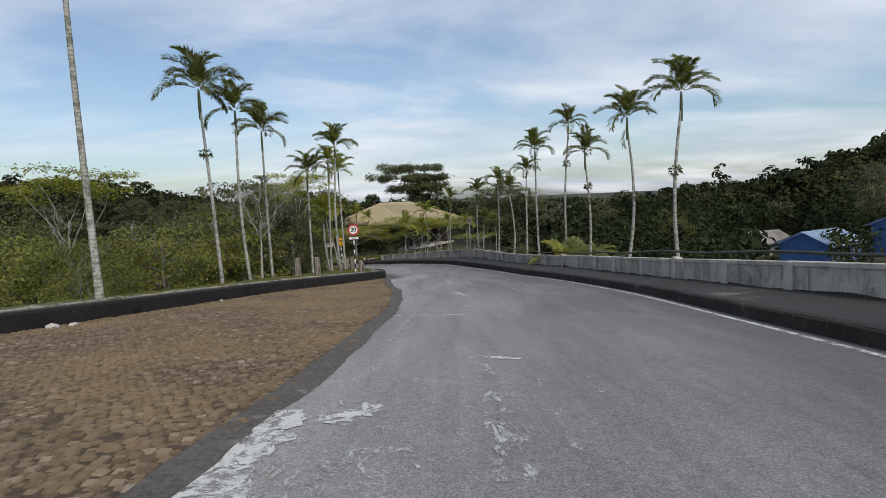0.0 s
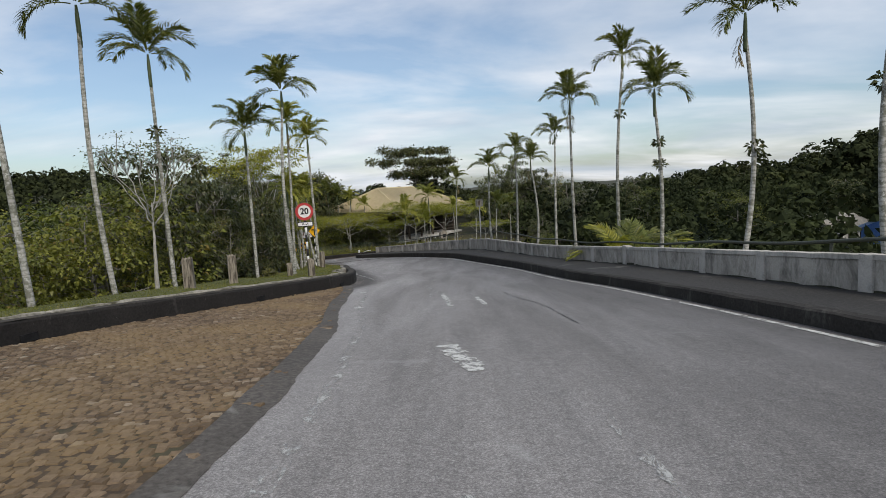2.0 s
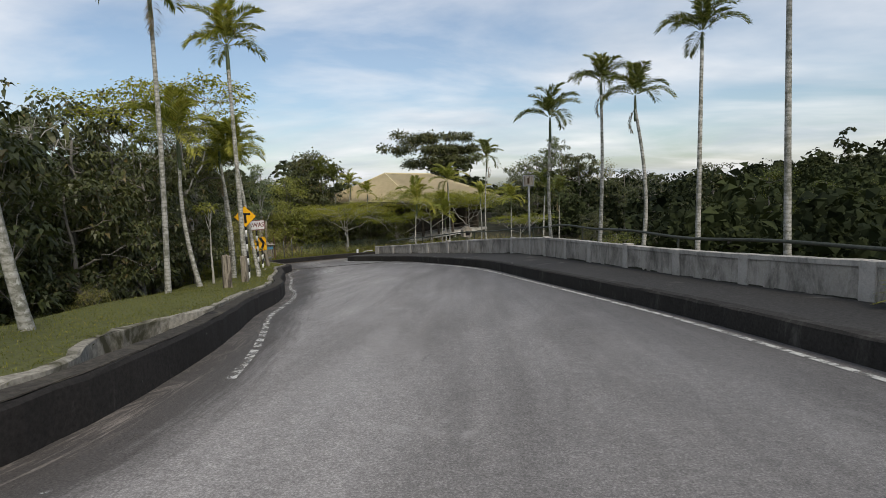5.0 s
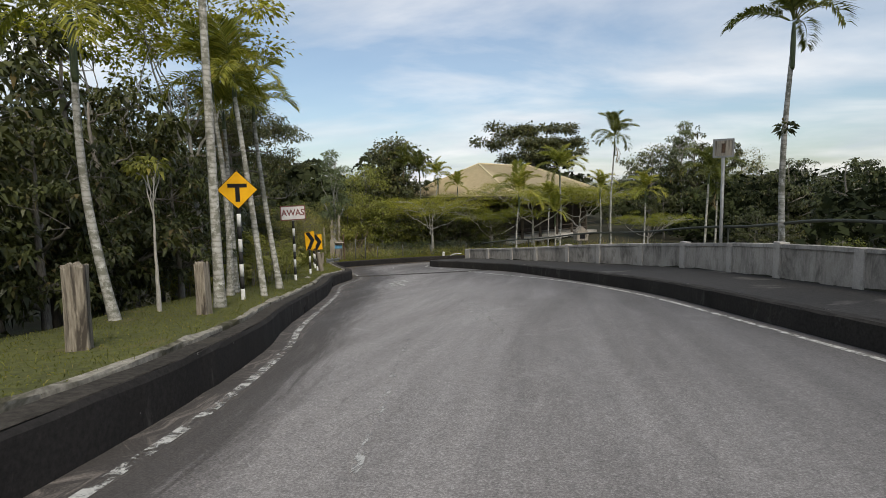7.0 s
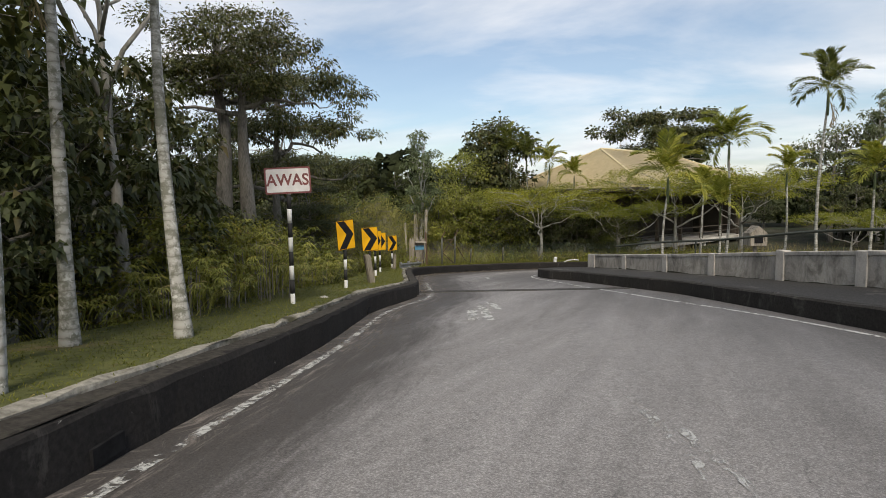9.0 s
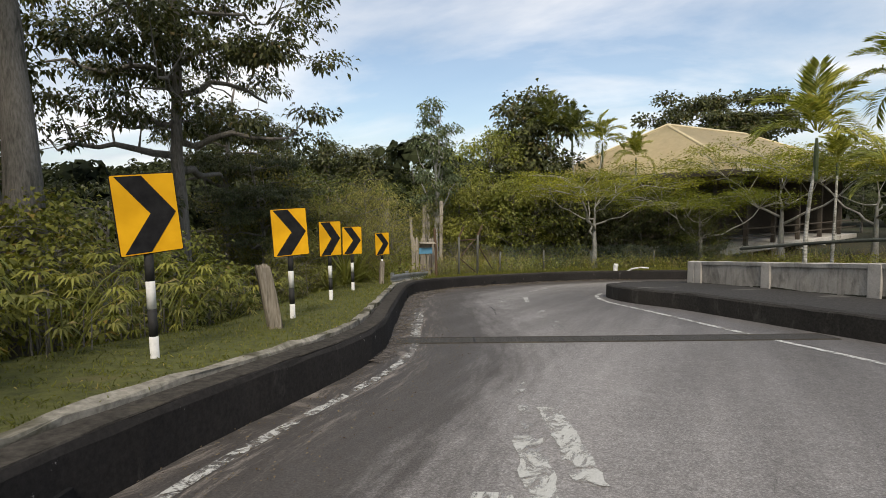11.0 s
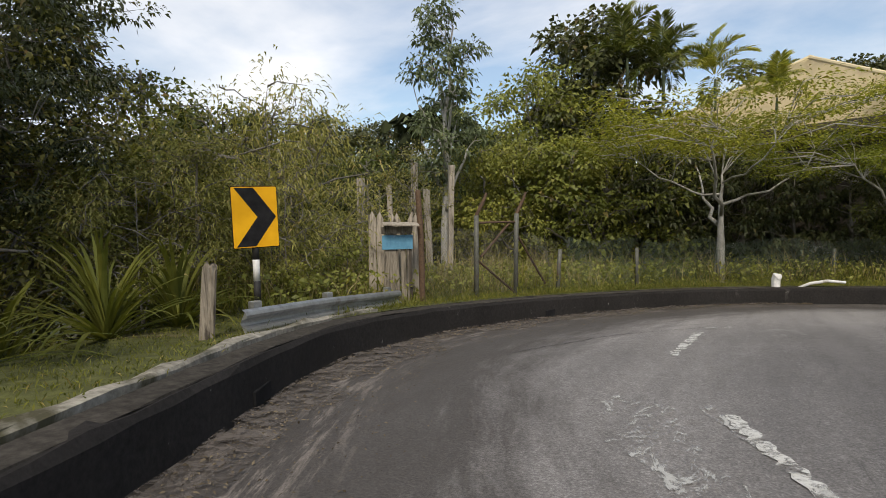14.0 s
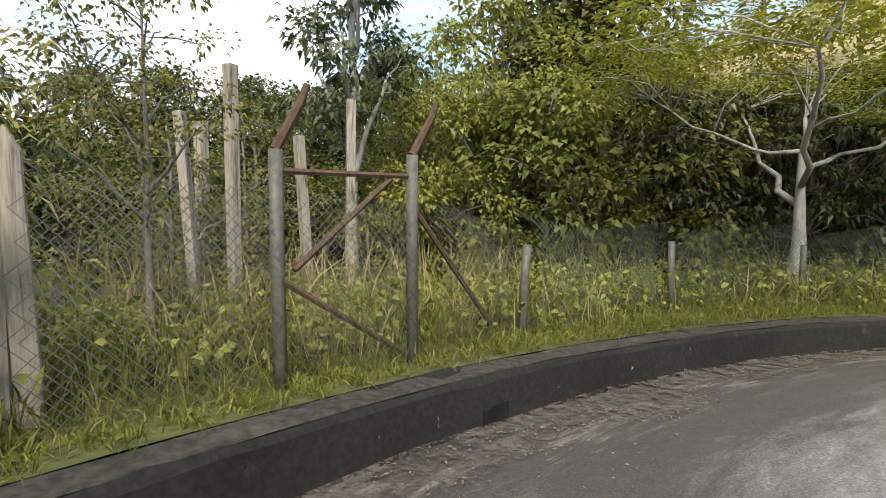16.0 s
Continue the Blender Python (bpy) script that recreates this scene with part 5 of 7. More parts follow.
tree_kind("layered_far", "layered_tree", "dark tree with branches in flat layers", "leaf_dark", variants=2, seed=160, height=13, crown_low=4.4, radius=3.9, tips=440, trunk_r=0.24, limbs=15, per=18, leaf=(0.2, 0.085), spread=0.2, droop=0.45, fork=0.3, layers=5, hollow=0.25, clumps=80, cr=0.85, cflat=0.2, whorl=0.4)
tree_kind("dense", "broadleaf_tree", "tall dense dark round-crowned tree", "leaf_dark", variants=2, seed=171, height=9.5, crown_low=2.2, radius=2.05, tips=520, trunk_r=0.2, limbs=10, per=14, leaf=(0.25, 0.115), spread=0.24, droop=0.35, fork=0.3, hollow=0.55, clumps=92, cr=0.72, cflat=0.65)
tree_kind("umbrella", "umbrella_tree", "spreading umbrella-shaped tree with feathery yellow-green leaves", "leaf_feather", "pale_bark", variants=2, seed=184, height=4.6, crown_low=3.1, radius=4.5, tips=600, trunk_r=0.16, flat=0.85, limbs=5, per=36, leaf=(0.115, 0.036), spread=0.24, droop=0.12, fork=0.5, hollow=0.1, clumps=96, cr=0.74, cflat=0.26)
tree_kind("acacia", "flat_crowned_tree", "thin tree with a flat yellowish crown", "leaf_feather", "pale_bark", variants=2, seed=196, height=8.5, crown_low=6.2, radius=2.3, tips=150, trunk_r=0.11, flat=0.6, limbs=7, per=22, leaf=(0.15, 0.06), spread=0.24, droop=0.2, fork=0.55, hollow=0.1, clumps=26, cr=0.6, cflat=0.25)
tree_kind("canopy", "flat_crowned_tree", "large dark flat-crowned rainforest tree", "leaf_dark", variants=1, seed=212, height=20, crown_low=10.5, radius=9.5, tips=620, trunk_r=0.6, limbs=14, per=26, leaf=(0.5, 0.24), spread=0.55, droop=0.2, fork=0.45, hollow=0.25, layers=4, clumps=56, cr=1.8, cflat=0.26, up=0.1)
tree_kind("bare", "bare_tree", "leafless grey tree with fine branches", "leaf_grey", "pale_bark", variants=2, seed=240, height=9.5, crown_low=5.6, radius=3.0, tips=380, trunk_r=0.1, flat=0.5, limbs=10, per=4, leaf=(0.1, 0.05), spread=0.25, fork=0.5, hollow=0.1, bare=0.3, clumps=60, cr=0.6, cflat=0.4)
tree_kind("flat_bare", "bare_tree", "small nearly leafless tree with a flat spread of twigs", "leaf_grey", "pale_bark", variants=1, seed=246, height=5.8, crown_low=5.0, radius=1.5, tips=300, trunk_r=0.1, flat=0.8, limbs=9, per=4, leaf=(0.08, 0.04), spread=0.16, zig=0.02, fork=0.8, hollow=0.1, bare=0.1, clumps=44, cr=0.32, cflat=0.4)
tree_kind("sapling", "sapling", "thin pale sapling with a small tuft of leaves", "leaf_bright", "pale_bark", variants=1, seed=250, height=3.0, crown_low=2.6, radius=0.3, tips=22, trunk_r=0.045, limbs=6, per=9, leaf=(0.16, 0.06), spread=0.1, droop=0.4, fork=0.7, hollow=0.2, clumps=9, cr=0.2, cflat=0.5, whorl=0.5)
tree_kind("giant", "tall_forest_tree", "tall forest tree with a thick grey mottled trunk", "leaf_dark", "bark", variants=1, seed=255, height=17, crown_low=12.5, radius=4.2, tips=380, trunk_r=0.68, limbs=10, per=30, leaf=(0.19, 0.075), spread=0.3, droop=0.3, fork=0.8, layers=4, hollow=0.2, clumps=60, cr=0.8, cflat=0.3)
tree_kind("shrub", "shrub", "tangled green shrub on the bank", "leaf", category="shrub", variants=3, seed=270, height=2.2, crown_low=0.05, radius=1.3, tips=100, trunk_r=0.04, limbs=6, per=11, leaf=(0.19, 0.075), spread=0.17, droop=0.4, fork=0.08, hollow=0.35, clumps=24, cr=0.4, cflat=0.55, whorl=0.3)
tree_kind("shrub_olive", "shrub", "olive and brown scrubby bush", "leaf_olive", category="shrub", variants=3, seed=300, height=2.6, crown_low=0.05, radius=1.45, tips=120, trunk_r=0.04, limbs=6, per=11, leaf=(0.16, 0.055), spread=0.18, droop=0.4, fork=0.08, hollow=0.3, clumps=28, cr=0.42, cflat=0.6, whorl=0.3)
tree_kind("shrub_bright", "shrub", "yellow-green leafy scrub among tall grass", "leaf_bright", category="shrub", variants=2, seed=315, height=2.2, crown_low=0.05, radius=1.25, tips=110, trunk_r=0.03, limbs=6, per=11, leaf=(0.15, 0.065), spread=0.17, droop=0.35, fork=0.08, hollow=0.3, clumps=26, cr=0.38, cflat=0.6)
tree_kind("bamboo", "bamboo_thicket", "soft drooping thicket of narrow yellowish leaves", "leaf_reed", category="bamboo", variants=2, seed=330, height=4.2, crown_low=0.3, radius=1.6, tips=210, trunk_r=0.025, limbs=12, per=17, leaf=(0.15, 0.02), spread=0.24, droop=0.55, fork=0.06, hollow=0.3, clumps=52, cr=0.45, cflat=0.9, whorl=0.3)


def strap_leaf(seed):
    """One long arching leaf, keeled along the middle."""
    rng = np.random.RandomState(seed)
    el, ln, wd = 0.2 + 1.2 * rng.rand(), rng.uniform(0.85, 1.4), rng.uniform(0.035, 0.055)
    u = np.linspace(0, 1, 8)
    a = el - 1.5 * u**1.8 * rng.uniform(0.6, 1.2)
    c = np.c_[np.cumsum(np.r_[0, np.cos(a[:-1])]) * ln / 7, np.zeros(8), np.cumsum(np.r_[0, np.sin(a[:-1])]) * ln / 7 + 0.05]
    s = np.array([0, 1.0, 0]) * (wd * (1 - u**3))[:, None]
    v = np.stack([c - s * 0.5, c - np.c_[np.zeros((8, 2)), 0.25 * wd * (1 - u)], c + s * 0.5], 1).reshape(-1, 3)
    k = np.arange(7)[:, None] * 3
    return Geo().add(v, [np.concatenate([np.c_[k, k + 1, k + 4, k + 3], np.c_[k + 1, k + 2, k + 5, k + 4]])])


def fan_leaf(seed):
    """A stem with a fan of narrow leaflets at its end."""
    rng = np.random.RandomState(seed)
    geo = Geo()
    tip = np.array([0.35, 0, rng.uniform(0.7, 1.0)])
    tube(geo, [(0, 0, 0), tip * [0.35, 1, 0.6], tip], [0.012, 0.009, 0.006], 4, False)
    n = 10
    th = np.linspace(-1.5, 1.5, n)
    d = np.c_[np.cos(th) * 0.9 + 0.1, np.sin(th), rng.uniform(0.15, 0.5, n)]
    return leaves(geo, np.tile(tip, (n, 1)), d, rng.uniform(0.24, 0.36, n), 0.04, 0.4, 0.2, rng)


STRAPS = [strap_leaf(50 + k).mesh("leaf", M["grass"]) for k in range(7)]
FANS = [fan_leaf(60 + k).mesh("leaf", M["leaf_bright" if k % 2 else "leaf_reed"]) for k in range(4)] + [fan_leaf(70 + k).mesh("leaf", M["leaf_bush"]) for k in range(2)]
ROSETTES = {}


def rosette_plant(kind, x, y, size, z=None):
    z = float(land_z([x], [y])[0]) if z is None else z
    m = pose(x, y, z, 0, 0, (x * 97 + y * 53) % 360) @ Matrix.Scale(size, 4)
    if kind in ROSETTES:
        return copy_thing(ROSETTES[kind], m)
    name, label = {"strap": ("strap_leaf_plant", "clump of long arching yellow-green strap leaves"), "fan": ("fan_palm_shrub", "shrub of narrow-leaved green fans")}[kind]
    ob = empty(name, m, label, "plant", name.replace("_", " ") + "s on the bank")
    rng = np.random.RandomState(5)
    for k in range(68 if kind == "strap" else 56):
        if kind == "strap":
            part("leaf", STRAPS[k % 7], None, ob, at=pose(0, 0, 0, 0, rng.uniform(-12, 12), k * 137.5))
        else:
            r, az = 0.75 * math.sqrt(rng.rand()), rng.uniform(0, 360)
            h = rng.uniform(0.0, 1.25) * (1 - 0.3 * r)
            part("leaf", FANS[k % 6], None, ob, at=pose(r * math.cos(radians(az)), r * math.sin(radians(az)), h, 0, rng.uniform(-10, 25), az + rng.uniform(-40, 40)) @ Matrix.Scale(rng.uniform(0.8, 1.15), 4))
    if kind == "fan":
        stems = Geo()
        for k in range(14):
            az, r = rng.uniform(0, 6.28), 0.7 * math.sqrt(rng.rand())
            tube(stems, [(r * math.cos(az), r * math.sin(az), -0.1), (r * 1.1 * math.cos(az), r * 1.1 * math.sin(az), rng.uniform(0.8, 1.5))], [0.014, 0.009], 5)
        part("stem_clump", stems, M["bark"], ob)
    ROSETTES[kind] = ob
    return ob


def valley_woods():
    """Low dark growth that fills the valley beyond the parapet, too many plants to count."""
    rng = np.random.RandomState(78)
    n0 = 900
    px, py = rng.uniform(9, 75, n0), rng.uniform(14, 112, n0)
    dk = nearest(px, py, WALL)[0]
    dk2 = nearest(px, py, KERB_L)[0]
    free = np.ones(n0, bool)
    for hx, hy, hr in ((38.2, 56.0, 5), (36.5, 63.5, 4), (49, 59, 4)):
        # the houses stand clear, with open ground before them
        free &= (np.hypot(px - hx, py - hy) > hr) & ~((px < hx) & (np.abs(py - hy * px / hx) < 2.6 + 0.02 * px) & (px > 10))
    ok = (dk > 5) & (dk2 > 6) & free & ~((px < 14) & (py > 62) & (py < 80))
    px, py = px[ok], py[ok]
    pz = land_z(px, py)
    geo = Geo()
    for x, y, z in zip(px, py, pz):
        slim = rng.rand() < 0.22
        top = min(-2.6 + rng.uniform(-2.4, 0.9) + 0.02 * y + (1.6 if slim else 0), z + 8)
        h = max(top - z, 1.6)
        rad = 0.2 * h + 0.5 if slim else 0.35 * h + rng.uniform(0.6, 1.4)
        k, n = 11, 19
        d = rng.normal(size=(k, 3))
        d /= np.linalg.norm(d, axis=1)[:, None]
        c = np.array([x, y, z + h * 0.5]) + d * [rad, rad, h * 0.5] * rng.uniform(0.5, 0.95, (k, 1))
        rc = np.minimum(rad, h) * rng.uniform(0.2, 0.38, (k, 1))
        o = rng.normal(size=(k, n, 3))
        o /= np.linalg.norm(o, axis=2)[..., None]
        q = (c[:, None] + o * rc[:, None] * [1, 1, 0.7]).reshape(-1, 3)
        out = (o * [1, 1, 1.3]).reshape(-1, 3) + rng.normal(size=(k * n, 3)) * 0.4
        sz = np.repeat(rc, n, 1).ravel() * rng.uniform(0.35, 0.6, k * n)
        leaves(geo, q, np.cross(out, rng.normal(size=(k * n, 3))), sz * 1.4, sz * 0.8, 0.15, rng=rng, face=out)
    tagged(part("valley_woods", geo, M["leaf_hazed"]), "dark tangled haze-tinted growth filling the valley below the parapet", "forest", kind="stuff")


def far_woods():
    """Crowns of trees on the slopes and hills, too many to count: each one a heap of domed clumps."""
    rng = np.random.RandomState(77)
    geo = Geo()
    m = 1900
    az = np.radians(rng.uniform(-72, 48, m))
    r = 70 + 400 * rng.rand(m) ** 1.2
    px, py = r * np.sin(az), 30 + r * np.cos(az)
    dk = np.minimum(nearest(px, py, KERB_L)[0], nearest(px, py, WALL)[0])
    ok = (dk > 26) & ~((px > -26) & (px < 12) & (py < 118))
    px, py = px[ok], py[ok]
    pz = land_z(px, py)
    for x, y, z in zip(px, py, pz):
        r = math.hypot(x, y - 30)
        near = r < 140
        k, n = (16, 22) if near else (8, 15)
        rad = rng.uniform(1.8, 4.4) * (1 + r / 500)
        h = rng.uniform(4, 8.5) * (1.6 if rng.rand() < 0.12 else 1)
        if 0 < math.degrees(math.atan2(x, y)) < 22:
            h *= 0.6
        d = rng.normal(size=(k, 3))
        d /= np.linalg.norm(d, axis=1)[:, None]
        d[:, 2] = np.where(d[:, 2] < -0.25, -d[:, 2], d[:, 2])
        c = np.array([x, y, z + h * 0.55]) + d * [rad, rad, h * 0.5] * rng.uniform(0.6, 1.0, (k, 1))
        rc = rad * rng.uniform(0.22, 0.42, (k, 1)) * (0.85 if near else 1.2)
        o = rng.normal(size=(k, n, 3))
        o /= np.linalg.norm(o, axis=2)[..., None]
        o[..., 2] = np.where(o[..., 2] < -0.3, -o[..., 2], o[..., 2])
        q = (c[:, None] + o * rc[:, None] * [1, 1, 0.7]).reshape(-1, 3)
        out = (o * [1, 1, 1.3]).reshape(-1, 3) + rng.normal(size=(k * n, 3)) * 0.3
        sz = np.repeat(rc, n, 1).ravel() * rng.uniform(0.45, 0.75, k * n)
        leaves(geo, q, np.cross(out, rng.normal(size=(k * n, 3))), sz * 1.3, sz, 0.1, rng=rng, face=out)
    tagged(part("far_woods", geo, M["leaf_hazed"]), "dark haze-tinted rainforest canopy covering the far slopes", "forest", kind="stuff")


# ---- palms ----
def palms():
    right = [  # base x, y, height of the trunk's end, crown size, epiphytes
        (8.97, 21.3, 4.2, 1.05, (4.6,)), (8.42, 26.0, 4.0, 1.0, (4.0,)), (7.95, 30.6, 2.9, 0.95, (4.2, 5.0)), (7.6, 33.9, 4.8, 0.9, (6.8,)),
        (6.47, 37.4, 3.6, 1.0, ()), (6.3, 41.65, 2.5, 0.85, ()), (5.62, 44.9, 1.3, 0.85, ()), (4.68, 46.9, 2.1, 0.85, ()),
        (3.25, 48.9, 1.05, 1.0, (3.9,)),
    ]
    for k, (x, y, top, s, cl) in enumerate(right):
        z = float(land_z([x], [y])[0])
        rng = np.random.RandomState(k + 3)
        palm(x, y, z, (x + rng.uniform(-0.15, 0.15), y + rng.uniform(-0.2, 0.2), top), 100 + k, s * 0.74, "frond", 0.082, 13, [c for c in cl])
    left = [  # base, top
        (-8.35, 13.9, (-8.45, 13.9, 8.2), 1.1, "frond"), (-8.7, 22.1, (-9.0, 22.0, 5.1), 1.1, "frond"), (-8.5, 24.8, (-8.7, 24.8, 4.8), 1.0, "frond"), (-8.45, 27.7, (-8.55, 27.7, 4.3), 0.95, "frond"),
        (-7.75, 33.0, (-7.75, 33.0, 2.5), 0.95, "frond"), (-7.85, 38.7, (-7.65, 38.7, 3.5), 0.9, "frond_gold"), (-5.95, 32.2, (-5.9, 32.2, 3.8), 1.0, "frond"),
        (-8.45, 41.6, (-8.75, 41.5, 0.1), 0.95, "frond_gold"), (-7.63, 42.95, (-7.8, 43.2, 3.0), 1.0, "frond_gold"),
        (-7.9, 44.95, (-8.75, 45.5, 0.1), 0.85, "frond_gold"), (-8.9, 47.3, (-9.75, 47.9, -0.1), 0.85, "frond_gold"), (-9.2, 45.6, (-9.5, 45.8, 0.1), 0.9, "frond_gold"), (-9.7, 46.6, (-9.9, 46.8, -0.4), 0.8, "frond_gold"),
    ]
    for k, (x, y, top, s, mat) in enumerate(left):
        z = float(land_z([x], [y])[0])
        palm(x, y, z, top, 200 + k, s * 0.78, mat, 0.09 if k in (0, 8) else 0.078, 13, (top[2] - z - 1.8,) if k in (1, 3, 4) else ())
    # slender palms before and beside the hall
    for k, (x, y, top, s, mat) in enumerate([(-4.6, 69.5, -2.75, 1.1, "frond_gold"), (-2.1, 71.3, -1.2, 1.0, "frond_gold"), (-2.4, 71.0, -3.9, 0.8, "frond_gold"), (1.05, 68.7, 0.5, 0.9, "frond"), (0.6, 74, -2.4, 0.8, "frond_gold"), (3.0, 70, -2.6, 0.8, "frond_gold"), (-2.9, 77, -2.9, 0.8, "frond_gold"), (4.6, 62, -1.8, 0.8, "frond"), (6.5, 68, -2.3, 0.8, "frond"), (-15.8, 83.0, 0.0, 1.1, "frond"), (-14.55, 83.1, -0.6, 1.05, "frond"), (-12.85, 83.1, -1.1, 1.0, "frond_gold"), (-11.0, 82.7, -1.9, 0.8, "frond_gold")]):
        z = float(land_z([x], [y])[0])
        palm(x, y, z, (x + 0.1, y, top), 300 + k, s * 0.92, mat, 0.07, 12, (), "slim palm standing before the hall")


palms()


# ---- signs ----
def banded_pole(ob, top, bands, r=0.04):
    """A round pole painted in black and white bands, each its own length."""
    edges = [-0.3] + [0.25 * (k + 1) for k in range(int(top / 0.25))] + [top]
    for k in range(len(edges) - 1):
        white = k % 2 == 0
        part("pole_band", tube(Geo(), [(0, 0, edges[k]), (0, 0, edges[k + 1])], r, 12), M["pole_white" if white else "pole_black"], ob, smooth=True)


def plate(pts, y0, y1):
    """A flat plate of an outline in x, z, from y0 (front) to y1."""
    bm = bmesh.new()
    vs = [bm.verts.new((x, y0, z)) for x, z in pts]
    f = bm.faces.new(vs)
    g = bmesh.ops.extrude_face_region(bm, geom=[f])
    bmesh.ops.translate(bm, vec=(0, y1 - y0, 0), verts=[v for v in g["geom"] if isinstance(v, bmesh.types.BMVert)])
    bmesh.ops.recalc_face_normals(bm, faces=bm.faces[:])
    return from_bm(Geo(), bm)


def rounded(w, h, r, n=5):
    out = []
    for cx, cz, a0 in ((w / 2 - r, h / 2 - r, 0), (-w / 2 + r, h / 2 - r, 90), (-w / 2 + r, -h / 2 + r, 180), (w / 2 - r, -h / 2 + r, 270)):
        for k in range(n + 1):
            a = radians(a0 + 90 * k / n)
            out.append((cx + r * math.cos(a), cz + r * math.sin(a)))
    return out


def disc(r, n=40):
    return [(r * math.cos(6.28318 * k / n), r * math.sin(6.28318 * k / n)) for k in range(n)]


def moved(pts, dz, dx=0.0):
    return [(x + dx, z + dz) for x, z in pts]


def lettering(text, size, mat, parent, x, z, y, bold=0.0, wide=1.0):
    c = bpy.data.curves.new("lettering", "FONT")
    c.body, c.size, c.align_x, c.align_y = text, size, "CENTER", "CENTER"
    c.extrude, c.offset = 0.002, bold
    c.materials.append(mat)
    o = new("lettering", c)
    me = bpy.data.meshes.new_from_object(o)
    bpy.data.objects.remove(o)
    me.name = "lettering"
    p = part("lettering", me, None, parent, at=pose(x, y, z, 90, 0, 0) @ Matrix.Diagonal((wide, 1, 1, 1)))
    return p


def chevron(x, y, z, mid, turn, w=0.5, h=0.7, tilt=0.0):
    """Yellow board with a black arrowhead that points along its +x."""
    ob = empty("chevron_sign", pose(x, y, z, 0, 0, turn), "yellow chevron bend sign with black arrow on a banded pole", "road sign", "chevron signs round the bend")
    banded_pole(ob, mid - z + h * 0.25, 7)
    c = mid - z
    bd = part("board", plate(moved(rounded(w, h, 0.012), 0), -0.05, -0.042), M["yellow"], ob, at=pose(0, 0, c, 0, tilt, 0))
    part("border", plate(rounded(w + 0.016, h + 0.016, 0.015), -0.0425, -0.036), M["sign_black"], bd)
    a, t = w * 0.44, h * 0.485
    s = w * 0.42
    part("arrow", plate([(-a, t), (-a + s, t), (a + 0.012, 0), (-a + s, -t), (-a, -t), (a - s + 0.012, 0)], -0.053, -0.0495), M["sign_black"], bd)
    part("clamp", box(Geo(), -0.16, 0.16, -0.036, -0.02, -0.02, 0.02, 0.003), M["galv"], bd)
    part("sign_back", plate(rounded(w - 0.01, h - 0.01, 0.01), -0.0362, -0.033), M["sign_back"], bd)


def faces(x, y, eye):
    """The turn at which a thing's front (its -y) looks at a place."""
    return math.degrees(math.atan2(eye[0] - x, -(eye[1] - y)))


